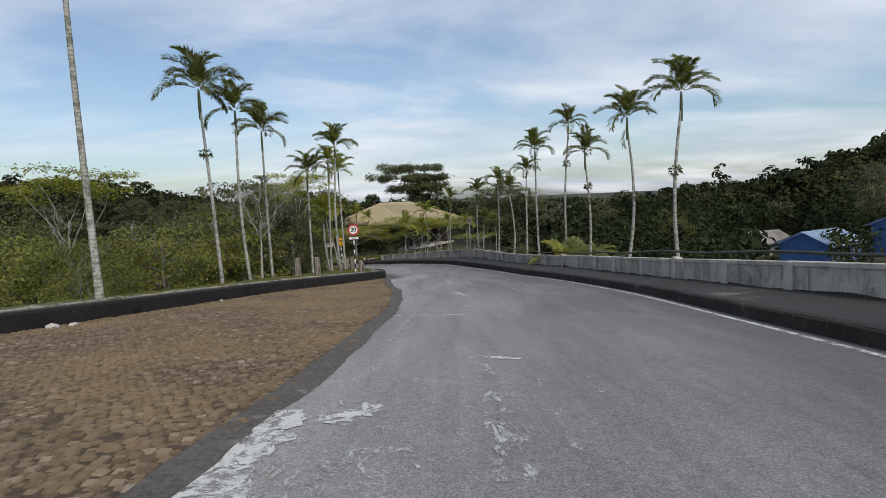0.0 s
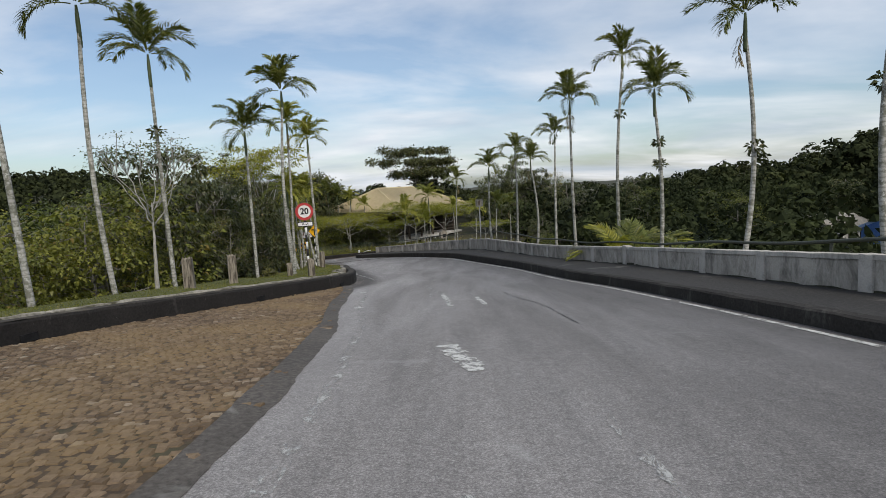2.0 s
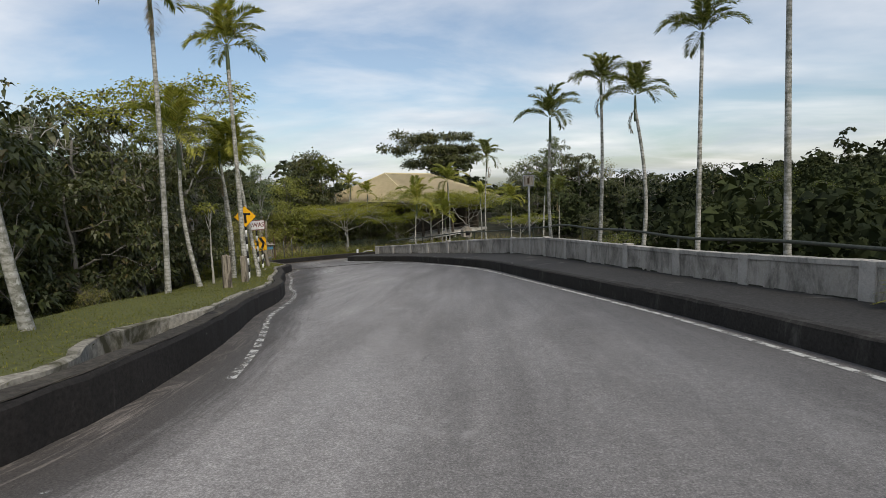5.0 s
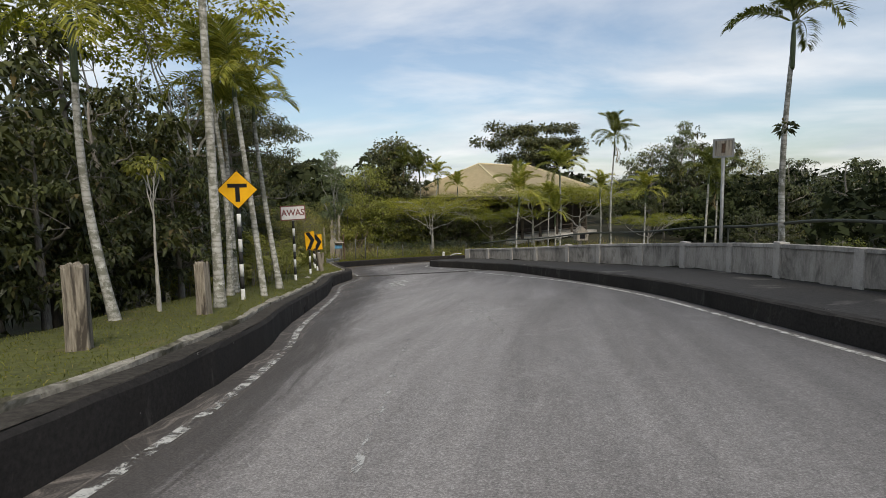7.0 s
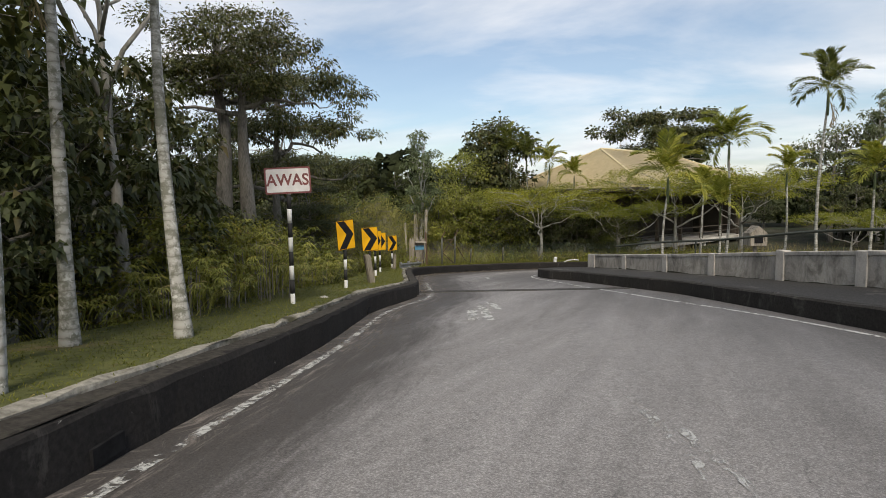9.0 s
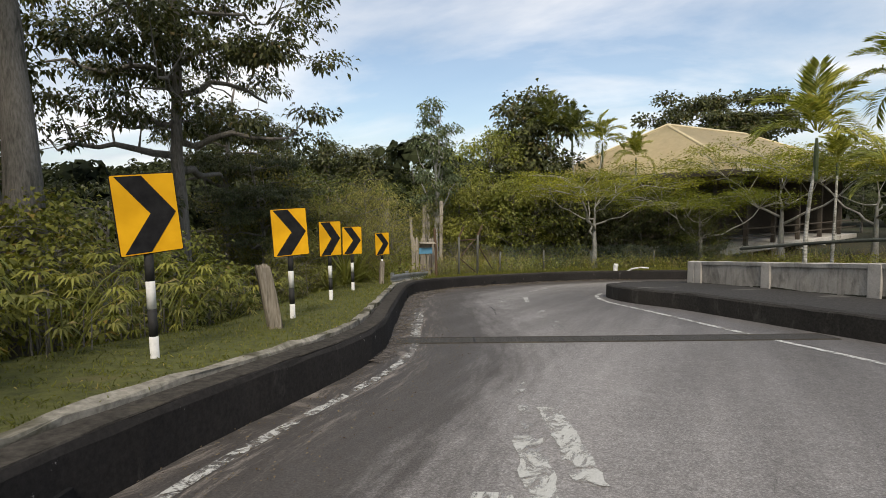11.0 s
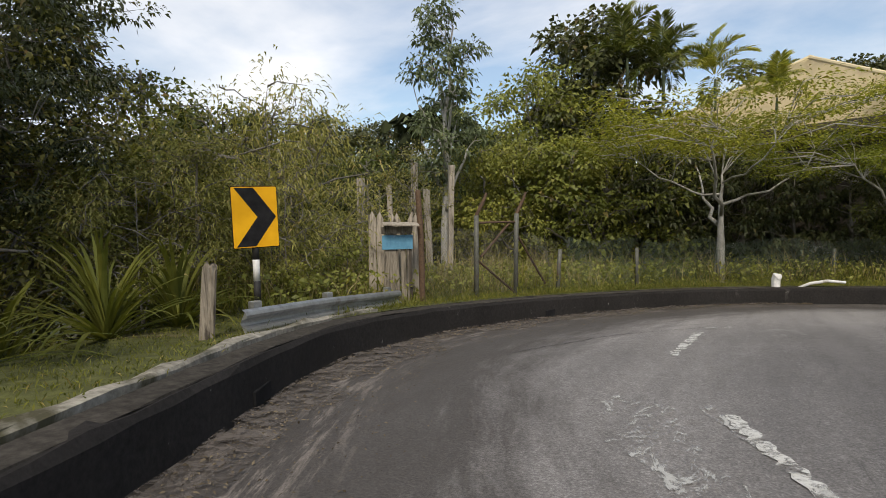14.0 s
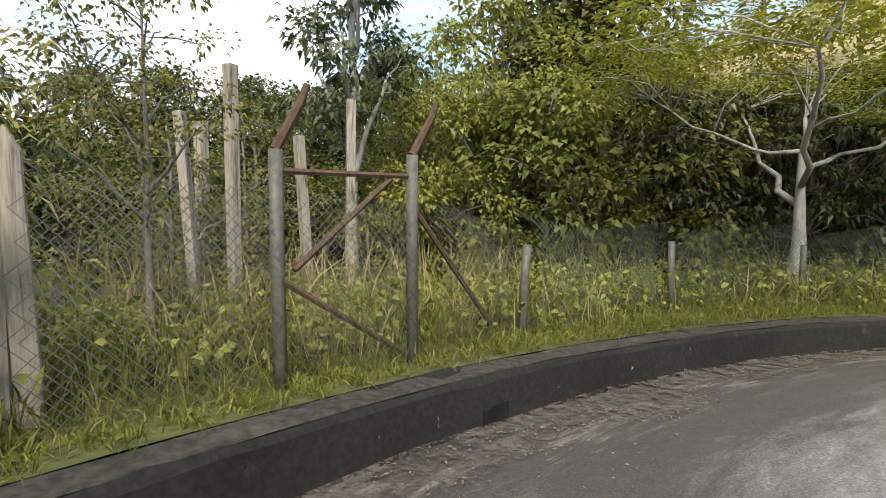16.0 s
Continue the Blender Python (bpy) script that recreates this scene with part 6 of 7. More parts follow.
def signs():
    for x, y, mid, tilt, fx, fy in ((-11.47, 54.32, -3.76, -4.5, -6.4, 52.6), (-12.63, 57.41, -4.1, -2.5, -8.4, 54.4), (-14.02, 60.1, -4.39, 0, -9.6, 58.6), (-15.22, 62.52, -4.61, 0.5, -11.2, 60.0), (-16.46, 65.82, -4.96, -1, -12.6, 64.0)):
        z = verge_z(x, y)
        chevron(x, y, z, mid, faces(x, y, (fx, fy)), w=0.51, h=0.69, tilt=tilt)
    # speed limit
    x, y = -4.7, 29.68
    z = verge_z(x, y)
    ob = empty("speed_limit_sign", pose(x, y, z, 0, 0, faces(x, y, (0, 8))), "round red and white 20 speed limit sign on a banded pole", "road sign")
    banded_pole(ob, 0.0 - z, 9)
    c = -0.24 - z
    d = part("disc", plate(disc(0.305), -0.05, -0.042), M["sign_red"], ob, at=pose(0, 0, c))
    part("white_field", plate(disc(0.215), -0.053, -0.0495), M["sign_white"], d)
    lettering("20", 0.3, M["sign_black"], d, 0, 0, -0.055, 0.008, 0.95)
    q = part("plate", plate(rounded(0.52, 0.16, 0.02), -0.05, -0.042), M["sign_black"], ob, "small white km/j plate", at=pose(0, 0, c - 0.44))
    part("white_field", plate(rounded(0.48, 0.12, 0.015), -0.053, -0.0495), M["sign_white"], q)
    lettering("Km/j", 0.11, M["sign_black"], q, 0, 0, -0.055, 0.002)
    # junction ahead
    x, y = -8.14, 44.45
    z = verge_z(x, y)
    ob = empty("junction_warning_sign", pose(x, y, z, 0, 0, faces(x, y, (-1.5, 34))), "yellow diamond T-junction warning sign on a banded pole", "road sign")
    banded_pole(ob, -2.05 - z, 9)
    c = -1.9 - z
    r = 0.365
    d = part("diamond", plate([(0, r), (-r, 0), (0, -r), (r, 0)], -0.05, -0.042), M["yellow"], ob, at=pose(0, 0, c))
    part("border", plate([(0, r + 0.014), (-r - 0.014, 0), (0, -r - 0.014), (r + 0.014, 0)], -0.0425, -0.036), M["sign_black"], d)
    part("symbol", plate([(-0.18, 0.12), (0.18, 0.12), (0.18, 0.045), (0.042, 0.045), (0.042, -0.235), (-0.042, -0.235), (-0.042, 0.045), (-0.18, 0.045)], -0.053, -0.0495), M["sign_black"], d)
    # caution plate
    x, y = -10.32, 50.88
    z = verge_z(x, y)
    ob = empty("caution_sign", pose(x, y, z, 0, 0, faces(x, y, (-3.5, 40))), "white AWAS caution board with red border on a banded pole", "road sign")
    banded_pole(ob, -2.45 - z, 9)
    c = -2.57 - z
    d = part("board", plate(rounded(0.78, 0.46, 0.03), -0.05, -0.042), M["sign_maroon"], ob, at=pose(0, 0, c, 0, -2, 0))
    part("white_field", plate(rounded(0.72, 0.4, 0.025), -0.053, -0.0495), M["sign_white"], d)
    part("sign_back", plate(rounded(0.76, 0.44, 0.03), -0.0418, -0.036), M["sign_back"], d)
    lettering("AWAS", 0.28, M["sign_maroon"], d, 0, -0.0, -0.055, 0.006, 0.9)
    # the back of a square board on a banded pole beyond the parapet
    x, y = 2.55, 51.6
    z = float(land_z([x], [y])[0])
    ob = empty("square_sign", pose(x, y, z, 0, 0, faces(x, y, (-2, 36))), "bare back of a square road sign on a grey pole", "road sign")
    part("pole", tube(Geo(), [(0, 0, -0.3), (0, 0, -0.72 - z)], 0.045, 12), M["sign_back"], ob, smooth=True)
    d = part("board", plate(rounded(0.54, 0.52, 0.02), -0.05, -0.044), M["sign_back"], ob, at=pose(0, 0, -0.93 - z))
    part("centre_plate", plate(rounded(0.44, 0.42, 0.02), -0.054, -0.0505), M["board"], d)
    part("clamp", box(Geo(), -0.05, 0.05, -0.075, -0.054, -0.13, 0.13, 0.006), M["rust"], d)


signs()


# ---- posts on the verge, rail, gate and fence ----
def timber_post(x, y, h, w, seed, lean=(0, 0), group="old posts on the verge"):
    rng = np.random.RandomState(seed)
    z = verge_z(x, y)
    bm = bmesh.new()
    bmesh.ops.create_cube(bm, size=1)
    bmesh.ops.subdivide_edges(bm, edges=bm.edges[:], cuts=5, use_grid_fill=True)
    for v in bm.verts:
        f = v.co.z + 0.5
        a = math.atan2(v.co.y, v.co.x)
        r = 1 + 0.1 * noise.noise((math.cos(a) * 2 + seed, math.sin(a) * 2, f * 1.5)) - 0.05 * f
        crack = 0.1 * max(0, noise.noise((math.cos(a) * 5, math.sin(a) * 5, seed + f * 0.4)))
        v.co = (v.co.x * w * (r - crack) + lean[0] * f, v.co.y * w * (r - crack) + lean[1] * f, -0.3 + f * (h + 0.3) + (0.07 * noise.noise((v.co.x * 4, v.co.y * 4, seed)) if f > 0.95 else 0))
    bmesh.ops.bevel(bm, geom=[e for e in bm.edges if e.calc_face_angle(0) > 0.9], offset=0.012, segments=1, affect="EDGES")
    ob = part("timber_post", from_bm(Geo(), bm), M["wood_post"], at=pose(x, y, z, 0, 0, rng.uniform(0, 60)))
    tagged(ob, "thick cracked weathered timber post standing in grass", "post", group)


for k, (x, y, h, w, ln) in enumerate([(-6.45, 39.0, 0.9, 0.21, (0.02, 0)), (-7.25, 42.0, 0.85, 0.18, (-0.02, 0.02)), (-6.26, 24.14, 0.8, 0.24, (0, 0)), (-4.1, 27.7, 0.55, 0.2, (0, 0)), (-11.9, 56.35, 0.82, 0.17, (-0.16, 0.05)), (-15.67, 64.5, 0.66, 0.13, (0.08, 0.03)), (-5.6, 30.4, 0.55, 0.2, (0, 0)), (-5.79, 25.72, 0.82, 0.24, (0, 0))]):
    timber_post(x, y, h, w, 20 + k, ln)


def guard_rail(a, b):
    """A short corrugated crash barrier on posts."""
    line = resample(np.array([a, ((a[0] + b[0]) / 2 - 0.03, (a[1] + b[1]) / 2), b]), 14)
    z0_ = float(road_z(*a)) + 0.4
    ob = empty("guard_rail", pose(a[0], a[1], z0_), "short weathered galvanised corrugated guard rail behind kerb", "guard rail")
    inv = Matrix.Translation((a[0], a[1], z0_)).inverted()
    prof = [(-0.0, -0.155), (0.035, -0.13), (0.05, -0.09), (0.045, -0.06), (-0.02, -0.03), (-0.03, 0.0), (-0.02, 0.03), (0.045, 0.06), (0.05, 0.09), (0.035, 0.13), (0.0, 0.155), (-0.006, 0.15), (0.028, 0.125), (-0.035, 0.0), (0.028, -0.125), (-0.006, -0.15), (-0.0, -0.155)]
    base = lambda x, y: road_z(x, y) + 0.5
    prof = [(o * 0.85, u * 0.82) for o, u in prof]
    part("corrugated_beam", ribbon(line, prof, base=base), M["galv"], ob, at=inv)
    for k in (1, 6, 12):
        x, y = line[k]
        zz = float(road_z(x, y))
        part("post", box(Geo(), x - 0.12, x - 0.04, y - 0.05, y + 0.05, zz, zz + 0.68, 0.006), M["galv"], ob, at=inv)


guard_rail((-15.45, 64.75), (-16.1, 68.2))


def old_gate():
    """Plank gate box with two blue boards, palings and a rusty post."""
    x, y = -16.3, 68.47
    z = float(road_z(-15.6, 68.7)) + 0.34
    ob = empty("plank_gate", pose(x, y, z, 0, 0, faces(x, y, (-12.6, 64))), "old plank gate with two blue boards across it", "gate")
    rng = np.random.RandomState(8)
    for k in range(5):
        px = -0.19 + k * 0.095
        part("plank", box(Geo(), px - 0.038, px + 0.038, 0, 0.025, -0.2, 1.28 + rng.uniform(-0.05, 0.03), 0.005), M["wood_post"], ob, at=pose(0, 0, 0, 0, rng.uniform(-2, 2), 0))
    for zz in (1.08, 0.97):
        part("blue_board", box(Geo(), -0.24, 0.24, -0.03, -0.005, zz - 0.056, zz + 0.056, 0.006), M["blue_board"], ob, "faded light blue painted board", at=pose(0, 0, 0, 0, rng.uniform(-1, 1), 0))
    part("cap_board", box(Geo(), -0.27, 0.28, -0.06, 0.2, 1.3, 1.325, 0.006), M["board"], ob, at=pose(0, 0, 0, 8, 2, 0))
    part("cap_board", box(Geo(), -0.25, 0.24, -0.02, 0.01, 1.16, 1.27, 0.006), M["wood_post"], ob)
    # pointed palings behind
    f = empty("paling_fence", pose(x - 0.1, y + 0.5, z, 0, 0, faces(x, y, (-12.6, 64))), "row of pale pointed wooden palings", "fence")
    pal = plate([(-0.06, -0.3), (0.06, -0.3), (0.06, 1.38), (0, 1.5), (-0.06, 1.38)], 0, 0.022).mesh("paling", M["board"])
    for k in range(6):
        part("paling", pal, None, f, at=pose(-0.62 + k * 0.15, 0, rng.uniform(-0.05, 0.05), 0, rng.uniform(-2, 2), 0))
    p = tube(Geo(), [(0, 0, -0.3), (0.0, 0, 1.0), (-0.04, 0, 1.78), (-0.05, 0, 1.82)], [0.048, 0.048, 0.045, 0.03], 9)
    q = part("gate_post", p, M["rust"], at=pose(-16.0, 68.7, float(road_z(-15.6, 68.7)) + 0.35))
    tagged(q, "dark rusty round gate post beside the planks", "post")


old_gate()


def link_mesh(length, height, cell, seed, bulge, wire=0.004):
    """Diamond wire netting as thin flat wires, sagging and leaning."""
    rng = np.random.RandomState(seed)
    geo = Geo()
    n = int((length + height) / cell)
    for sgn in (1, -1):
        for k in range(n):
            s = -height + k * cell
            z = np.linspace(0, height, 9)
            x = s + z if sgn > 0 else s + height - z
            ok = (x >= 0) & (x <= length)
            if ok.sum() < 2:
                continue
            x, zz = x[ok], z[ok]
            y = bulge * np.sin(x * 1.3 + seed) * np.sin(zz / height * 3.14) + 0.05 * np.sin(x * 4.1 + zz * 3) * bulge * 4
            dz = -0.12 * bulge * (1 + np.sin(x * 2.2 + seed)) * zz / height * 2
            c = np.c_[x, y, zz + dz]
            o = np.array([wire, 0, -sgn * wire])
            v = np.stack([c - o, c + o], 1).reshape(-1, 3)
            i = np.arange(len(x) - 1)[:, None] * 2
            geo.add(v, [np.c_[i, i + 1, i + 3, i + 2]])
    return geo


def wire_fence():
    pts = [(-16.05, 68.8), (-15.78, 70.18), (-15.46, 71.28), (-15.2, 73.0), (-14.0, 75.6), (-12.3, 77.7), (-9.6, 79.3), (-5.5, 79.9)]
    base = lambda x, y: float(road_z(x, y)) + 0.34
    x0, y0 = pts[0]
    ob = empty("wire_fence", pose(x0, y0, base(x0, y0)), "sagging chain-link fence on leaning steel posts", "fence")
    inv = Matrix.Translation((x0, y0, base(x0, y0))).inverted()
    for k, ((ax, ay), (bx, by)) in enumerate(zip(pts, pts[1:])):
        za, zb = base(ax, ay), base(bx, by)
        ln = math.hypot(bx - ax, by - ay)
        slope = math.degrees(math.atan2(zb - za, ln))
        h = 1.25
        net = link_mesh(ln, h, 0.062 if k < 3 else 0.075, 40 + k, 0.09 if k < 2 else 0.24, 0.0015 if k < 3 else 0.0019)
        part("netting", net, M["wire" if k < 3 else "mesh_green"], ob, "" if k < 3 else "green plastic-coated netting", at=inv @ pose(ax, ay, za + 0.05, 0, 0, math.degrees(math.atan2(by - ay, bx - ax))) @ pose(0, 0, 0, 0, -slope, 0))
    tall = [(-15.78, 70.18, 1.55, (0.0, 0.02)), (-15.48, 71.28, 1.66, (0.02, 0.0)), (-15.2, 73.0, 1.0, (0.03, 0.02)), (-14.0, 75.6, 1.05, (0, 0)), (-12.3, 77.7, 1.0, (0, 0)), (-9.6, 79.3, 1.0, (0, 0))]
    for k, (x, y, h, ln) in enumerate(tall):
        z = base(x, y)
        p = [(x, y, z - 0.3), (x + ln[0], y + ln[1], z + h * 0.6), (x + ln[0] * 2, y + ln[1] * 2, z + h)]
        r = 0.045
        po = part("fence_post", tube(Geo(), p, r, 9), M["grey_paint"], ob, smooth=True, at=inv)
        if k < 2:
            q = p[-1]
            part("bent_arm", tube(Geo(), [q, (q[0] + 0.1, q[1] + 0.12, q[2] + 0.28), (q[0] + 0.13, q[1] + 0.16, q[2] + 0.4)], [0.035, 0.03, 0.022], 7), M["rust"], po)
    z1, z2 = base(-15.78, 70.18), base(-15.46, 71.28)
    for a, b in (((-15.78, 70.18, z1 + 1.42), (-15.46, 71.28, z2 + 1.5)), ((-15.76, 70.2, z1 + 0.75), (-15.48, 71.2, z2 + 0.15)), ((-15.44, 71.3, z2 + 1.25), (-15.2, 72.2, z2 + 0.2)), ((-15.52, 71.1, z2 + 1.48), (-15.74, 70.3, z1 + 0.8))):
        part("brace", tube(Geo(), [a, b], 0.022, 6), M["rust"], ob, at=inv)


wire_fence()


def loose_posts():
    """Tall pale poles standing in the scrub behind the fence."""
    for k, (x, y, top, w) in enumerate([(-18.43, 72.16, -3.8, 0.06), (-18.75, 71.95, -4.3, 0.055), (-19.28, 75.38, -3.6, 0.075), (-19.32, 74.54, -4.3, 0.07), (-21.66, 74.28, -3.9, 0.09)]):
        z = float(land_z([x], [y])[0])
        g = box(Geo(), -w, w, -w, w, -0.4, top - z, 0.01)
        ob = part("concrete_pole", g, M["board"], at=pose(x, y, z, 0, (-1) ** k * 2, k * 23))
        tagged(ob, "tall pale square pole standing in scrub", "pole", "poles behind the fence")


loose_posts()


def kerb_stump():
    x, y = -11.0, 76.75
    z = float(road_z(x, y)) + 0.38
    g = tube(Geo(), [(0, 0, -0.1), (0, 0, 0.2), (0.02, 0, 0.26), (0.12, 0, 0.3)], [0.1, 0.1, 0.12, 0.04], 9)
    tagged(part("marker_stump", g, M["pole_white"], at=pose(x, y, z)), "short white painted marker stump on the kerb", "marker")
    g = tube(Geo(), [(0, 0, 0.0), (0.25, 0, 0.13), (0.6, 0.05, 0.2), (0.95, 0.05, 0.18)], [0.03, 0.035, 0.035, 0.03], 8)
    tagged(part("bent_pipe", g, M["pole_white"], at=pose(-10.55, 76.95, z - 0.02)), "bent white pipe lying on the kerb", "pipe")


kerb_stump()


# ---- buildings ----
def hall():
    """Big open-sided hall with a low beige hipped roof, longer than wide."""
    ob = empty("hall", pose(-9.9, 87.2, 0, 0, 0, -28), "large open-sided hall with a low beige roof and dark interior", "building")
    x0, x1, y0, y1 = -7.0, 6.4, -3.5, 17.0
    apex, eave, floor_z = 0.75, -2.35, -6.4
    bm = bmesh.new()
    rim = [bm.verts.new((x, y, eave)) for x, y in ((x0, y0), (x1, y0), (x1, y1), (x0, y1))]
    top = [bm.verts.new((0, y, apex)) for y in (0.4, 10)]
    for f in ((rim[0], rim[1], top[0]), (rim[1], rim[2], top[1], top[0]), (rim[2], rim[3], top[1]), (rim[3], rim[0], top[0], top[1])):
        bm.faces.new(f)
    bmesh.ops.solidify(bm, geom=bm.faces[:], thickness=0.16)
    rf = part("roof", from_bm(Geo(), bm), M["beige_roof"], ob)
    part("ridge_cap", tube(Geo(), [(0, 0.4, apex + 0.02), (0, 10, apex + 0.02)], 0.1, 8), M["beige_roof"], rf)
    for end, mid in (((x0, y0), 0.4), ((x1, y0), 0.4), ((x1, y1), 10), ((x0, y1), 10)):
        part("hip_cap", tube(Geo(), [(end[0], end[1], eave + 0.02), (0, mid, apex + 0.02)], 0.08, 8), M["beige_roof"], rf)
    for a, b, c, d in ((x0, x1, y0 - 0.03, y0 + 0.02), (x1 - 0.02, x1 + 0.03, y0, y1), (x0 - 0.03, x0 + 0.02, y0, y1)):
        part("fascia", box(Geo(), a, b, c, d, eave - 0.26, eave + 0.02), M["dark_wood"], rf)
    part("gutter", box(Geo(), x1 + 0.03, x1 + 0.15, y0, y1, eave - 0.1, eave + 0.02, 0.01), M["deck_white"], rf)
    part("floor_slab", box(Geo(), x0 + 1, 5.0, y0 + 0.8, y1 - 1, floor_z - 0.3, floor_z, 0.03), M["deck_white"], ob, "pale concrete deck edge")
    part("back_wall", box(Geo(), x0 + 1.2, x0 + 1.4, y0 + 1, y1 - 1.2, floor_z, eave), M["dark_wood"], ob)
    part("inner_wall", box(Geo(), x0 + 1.4, 4.0, y1 - 2, y1 - 1.8, floor_z, eave), M["dark_wood"], ob)
    part("low_front", box(Geo(), x0 + 1.4, 3.0, y0 + 1.0, y0 + 1.2, floor_z, eave), M["dark_wood"], ob)
    part("partition", box(Geo(), -0.1, 0.1, y0 + 1.2, y1 - 2, floor_z, eave), M["dark_wood"], ob)
    part("ceiling", box(Geo(), x0 + 0.5, x1 - 0.5, y0 + 0.5, y1 - 0.5, eave - 0.3, eave - 0.24), M["dark_wood"], ob)
    for k in range(6):
        y = y0 + 1.2 + k * 3.3
        part("column", box(Geo(), 4.4, 4.62, y - 0.11, y + 0.11, floor_z, eave - 0.24, 0.02), M["dark_wood"], ob)
        part("stub", box(Geo(), 4.5, 4.85, y - 0.18, y + 0.18, floor_z - 2.5, floor_z - 0.3, 0.02), M["deck_white"], ob)
    for zz in (0.5, 0.95):
        part("handrail", box(Geo(), 4.86, 4.92, y0 + 1, y1 - 1, floor_z + zz, floor_z + zz + 0.06), M["dark_wood"], ob)


hall()


def house(x, y, z, turn, w, d, h, roof, wall, label, windows=3):
    ob = empty("house", pose(x, y, z, 0, 0, turn), label, "house", "houses in the valley")
    part("wall", box(Geo(), -w / 2, w / 2, -d / 2, d / 2, -2.0, h, 0.02), M[wall], ob)
    bm = bmesh.new()
    o = 0.6
    r = [bm.verts.new(p) for p in ((-w / 2 - o, -d / 2 - o, h - 0.1), (w / 2 + o, -d / 2 - o, h - 0.1), (w / 2 + o, d / 2 + o, h - 0.1), (-w / 2 - o, d / 2 + o, h - 0.1), (-w / 2 - o, 0, h + d * 0.28), (w / 2 + o, 0, h + d * 0.28))]
    for f in ((0, 1, 5, 4), (2, 3, 4, 5)):
        bm.faces.new([r[k] for k in f])
    bmesh.ops.solidify(bm, geom=bm.faces[:], thickness=0.12)
    part("roof", from_bm(Geo(), bm), M[roof], ob)
    gab = plate([(-d / 2, h - 0.02), (d / 2, h - 0.02), (0, h + d * 0.25)], 0, 0.1).mesh("gable", M[wall])
    for sx in (-1, 1):
        part("gable", gab, None, ob, at=pose(sx * (w / 2 - 0.06), 0, 0, 0, 0, 90))
    for k in range(windows):
        px = -w / 2 + (k + 0.5) * w / windows
        wd = part("window", box(Geo(), px - 0.5, px + 0.5, -d / 2 - 0.04, -d / 2 + 0.02, h * 0.4, h * 0.8, 0.01), M["sign_white"], ob)
        part("pane", box(Geo(), px - 0.42, px + 0.42, -d / 2 - 0.05, -d / 2 - 0.042, h * 0.4 + 0.08, h * 0.8 - 0.08), M["sign_black"], wd)


house(38.2, 56.0, -7.4, 30, 6.2, 4.6, 2.6, "blue_roof", "blue_wall", "blue house with a pale blue metal roof in the valley")
house(36.5, 63.5, -7.8, 20, 4.6, 4.2, 2.6, "wall_cap", "house_wall", "small grey house with a pale gabled roof")
house(49, 59, -6.8, 25, 3.6, 4, 3.2, "blue_roof", "blue_wall", "tall blue house among trees", 2)


def bird_box():
    x, y = -0.6, 73.5
    z = float(land_z([x], [y])[0])
    ob = empty("small_shelter", pose(x, y, z, 0, 0, 20), "little pale gabled shelter on a post", "shelter")
    part("post", box(Geo(), -0.06, 0.06, -0.06, 0.06, -0.3, -5.4 - z, 0.01), M["board"], ob)
    c = -5.4 - z
    part("box", plate([(-0.4, c), (0.4, c), (0.4, c + 0.6), (0, c + 0.95), (-0.4, c + 0.6)], -0.35, 0.35), M["board"], ob)
    # no hole is cut: a black plate carries the shade inside
    part("opening", plate([(-0.2, c + 0.12), (0.2, c + 0.12), (0.2, c + 0.5), (-0.2, c + 0.5)], -0.37, -0.352), M["sign_black"], ob)


bird_box()


def loose_stone(x, y, z, r, seed):
    """A rough lump of broken concrete."""
    bm = bmesh.new()
    bmesh.ops.create_icosphere(bm, subdivisions=2, radius=r)
    for v in bm.verts:
        d = 1 + 0.35 * noise.noise(v.co * (1.6 / r) + Vector((seed, 0, 0)))
        v.co = (v.co.x * d * 1.3, v.co.y * d, max(v.co.z * d * 0.7, -r * 0.4))
    tagged(part("loose_stone", from_bm(Geo(), bm), M["wall_cap"], at=pose(x, y, z + r * 0.35, 0, 0, seed * 40)), "pale rough lump of broken concrete by the kerb", "stone", "loose stones by the kerb")


for k, (x, y, z, r) in enumerate([(-7.62, 11.2, float(road_z(-7.62, 11.2)) + 0.02, 0.09), (-7.4, 11.5, float(road_z(-7.4, 11.5)) + 0.02, 0.07), (-6.5, 16.5, float(road_z(-6.5, 16.5)) + 0.02, 0.05), (-10.45, 52.0, verge_z(-10.45, 52.0), 0.1)]):
    loose_stone(x, y, z, r, k + 1)


def young_palm(x, y, size, seed):
    """Big arching fronds that rise straight from the ground."""
    rng = np.random.RandomState(seed)
    ob = empty("young_palm", pose(x, y, float(land_z([x], [y])[0])) @ Matrix.Scale(size, 4), "young palm with long arching fronds behind the parapet", "palm tree", "young palms behind the parapet")
    for k in range(9):
        part("frond", FRONDS["frond_gold" if k % 3 else "frond"][k % 3], None, ob, at=pose(0, 0, 0.1, 0, 0, k * 137.5 + rng.uniform(-15, 15)) @ pose(0, 0, 0, rng.uniform(-12, 12), -38 + rng.uniform(-22, 18), 0))
    g = tube(Geo(), [(0, 0, -0.4), (0, 0, 0.15), (0, 0, 0.4)], [0.1, 0.09, 0.03], 8)
    part("stem", g, M["shaft"], ob)


for k, (x, y, s) in enumerate([(7.0, 32.3, 1.15), (8.2, 33.2, 1.35), (9.4, 32.0, 1.2)]):
    young_palm(x, y, s, 400 + k)


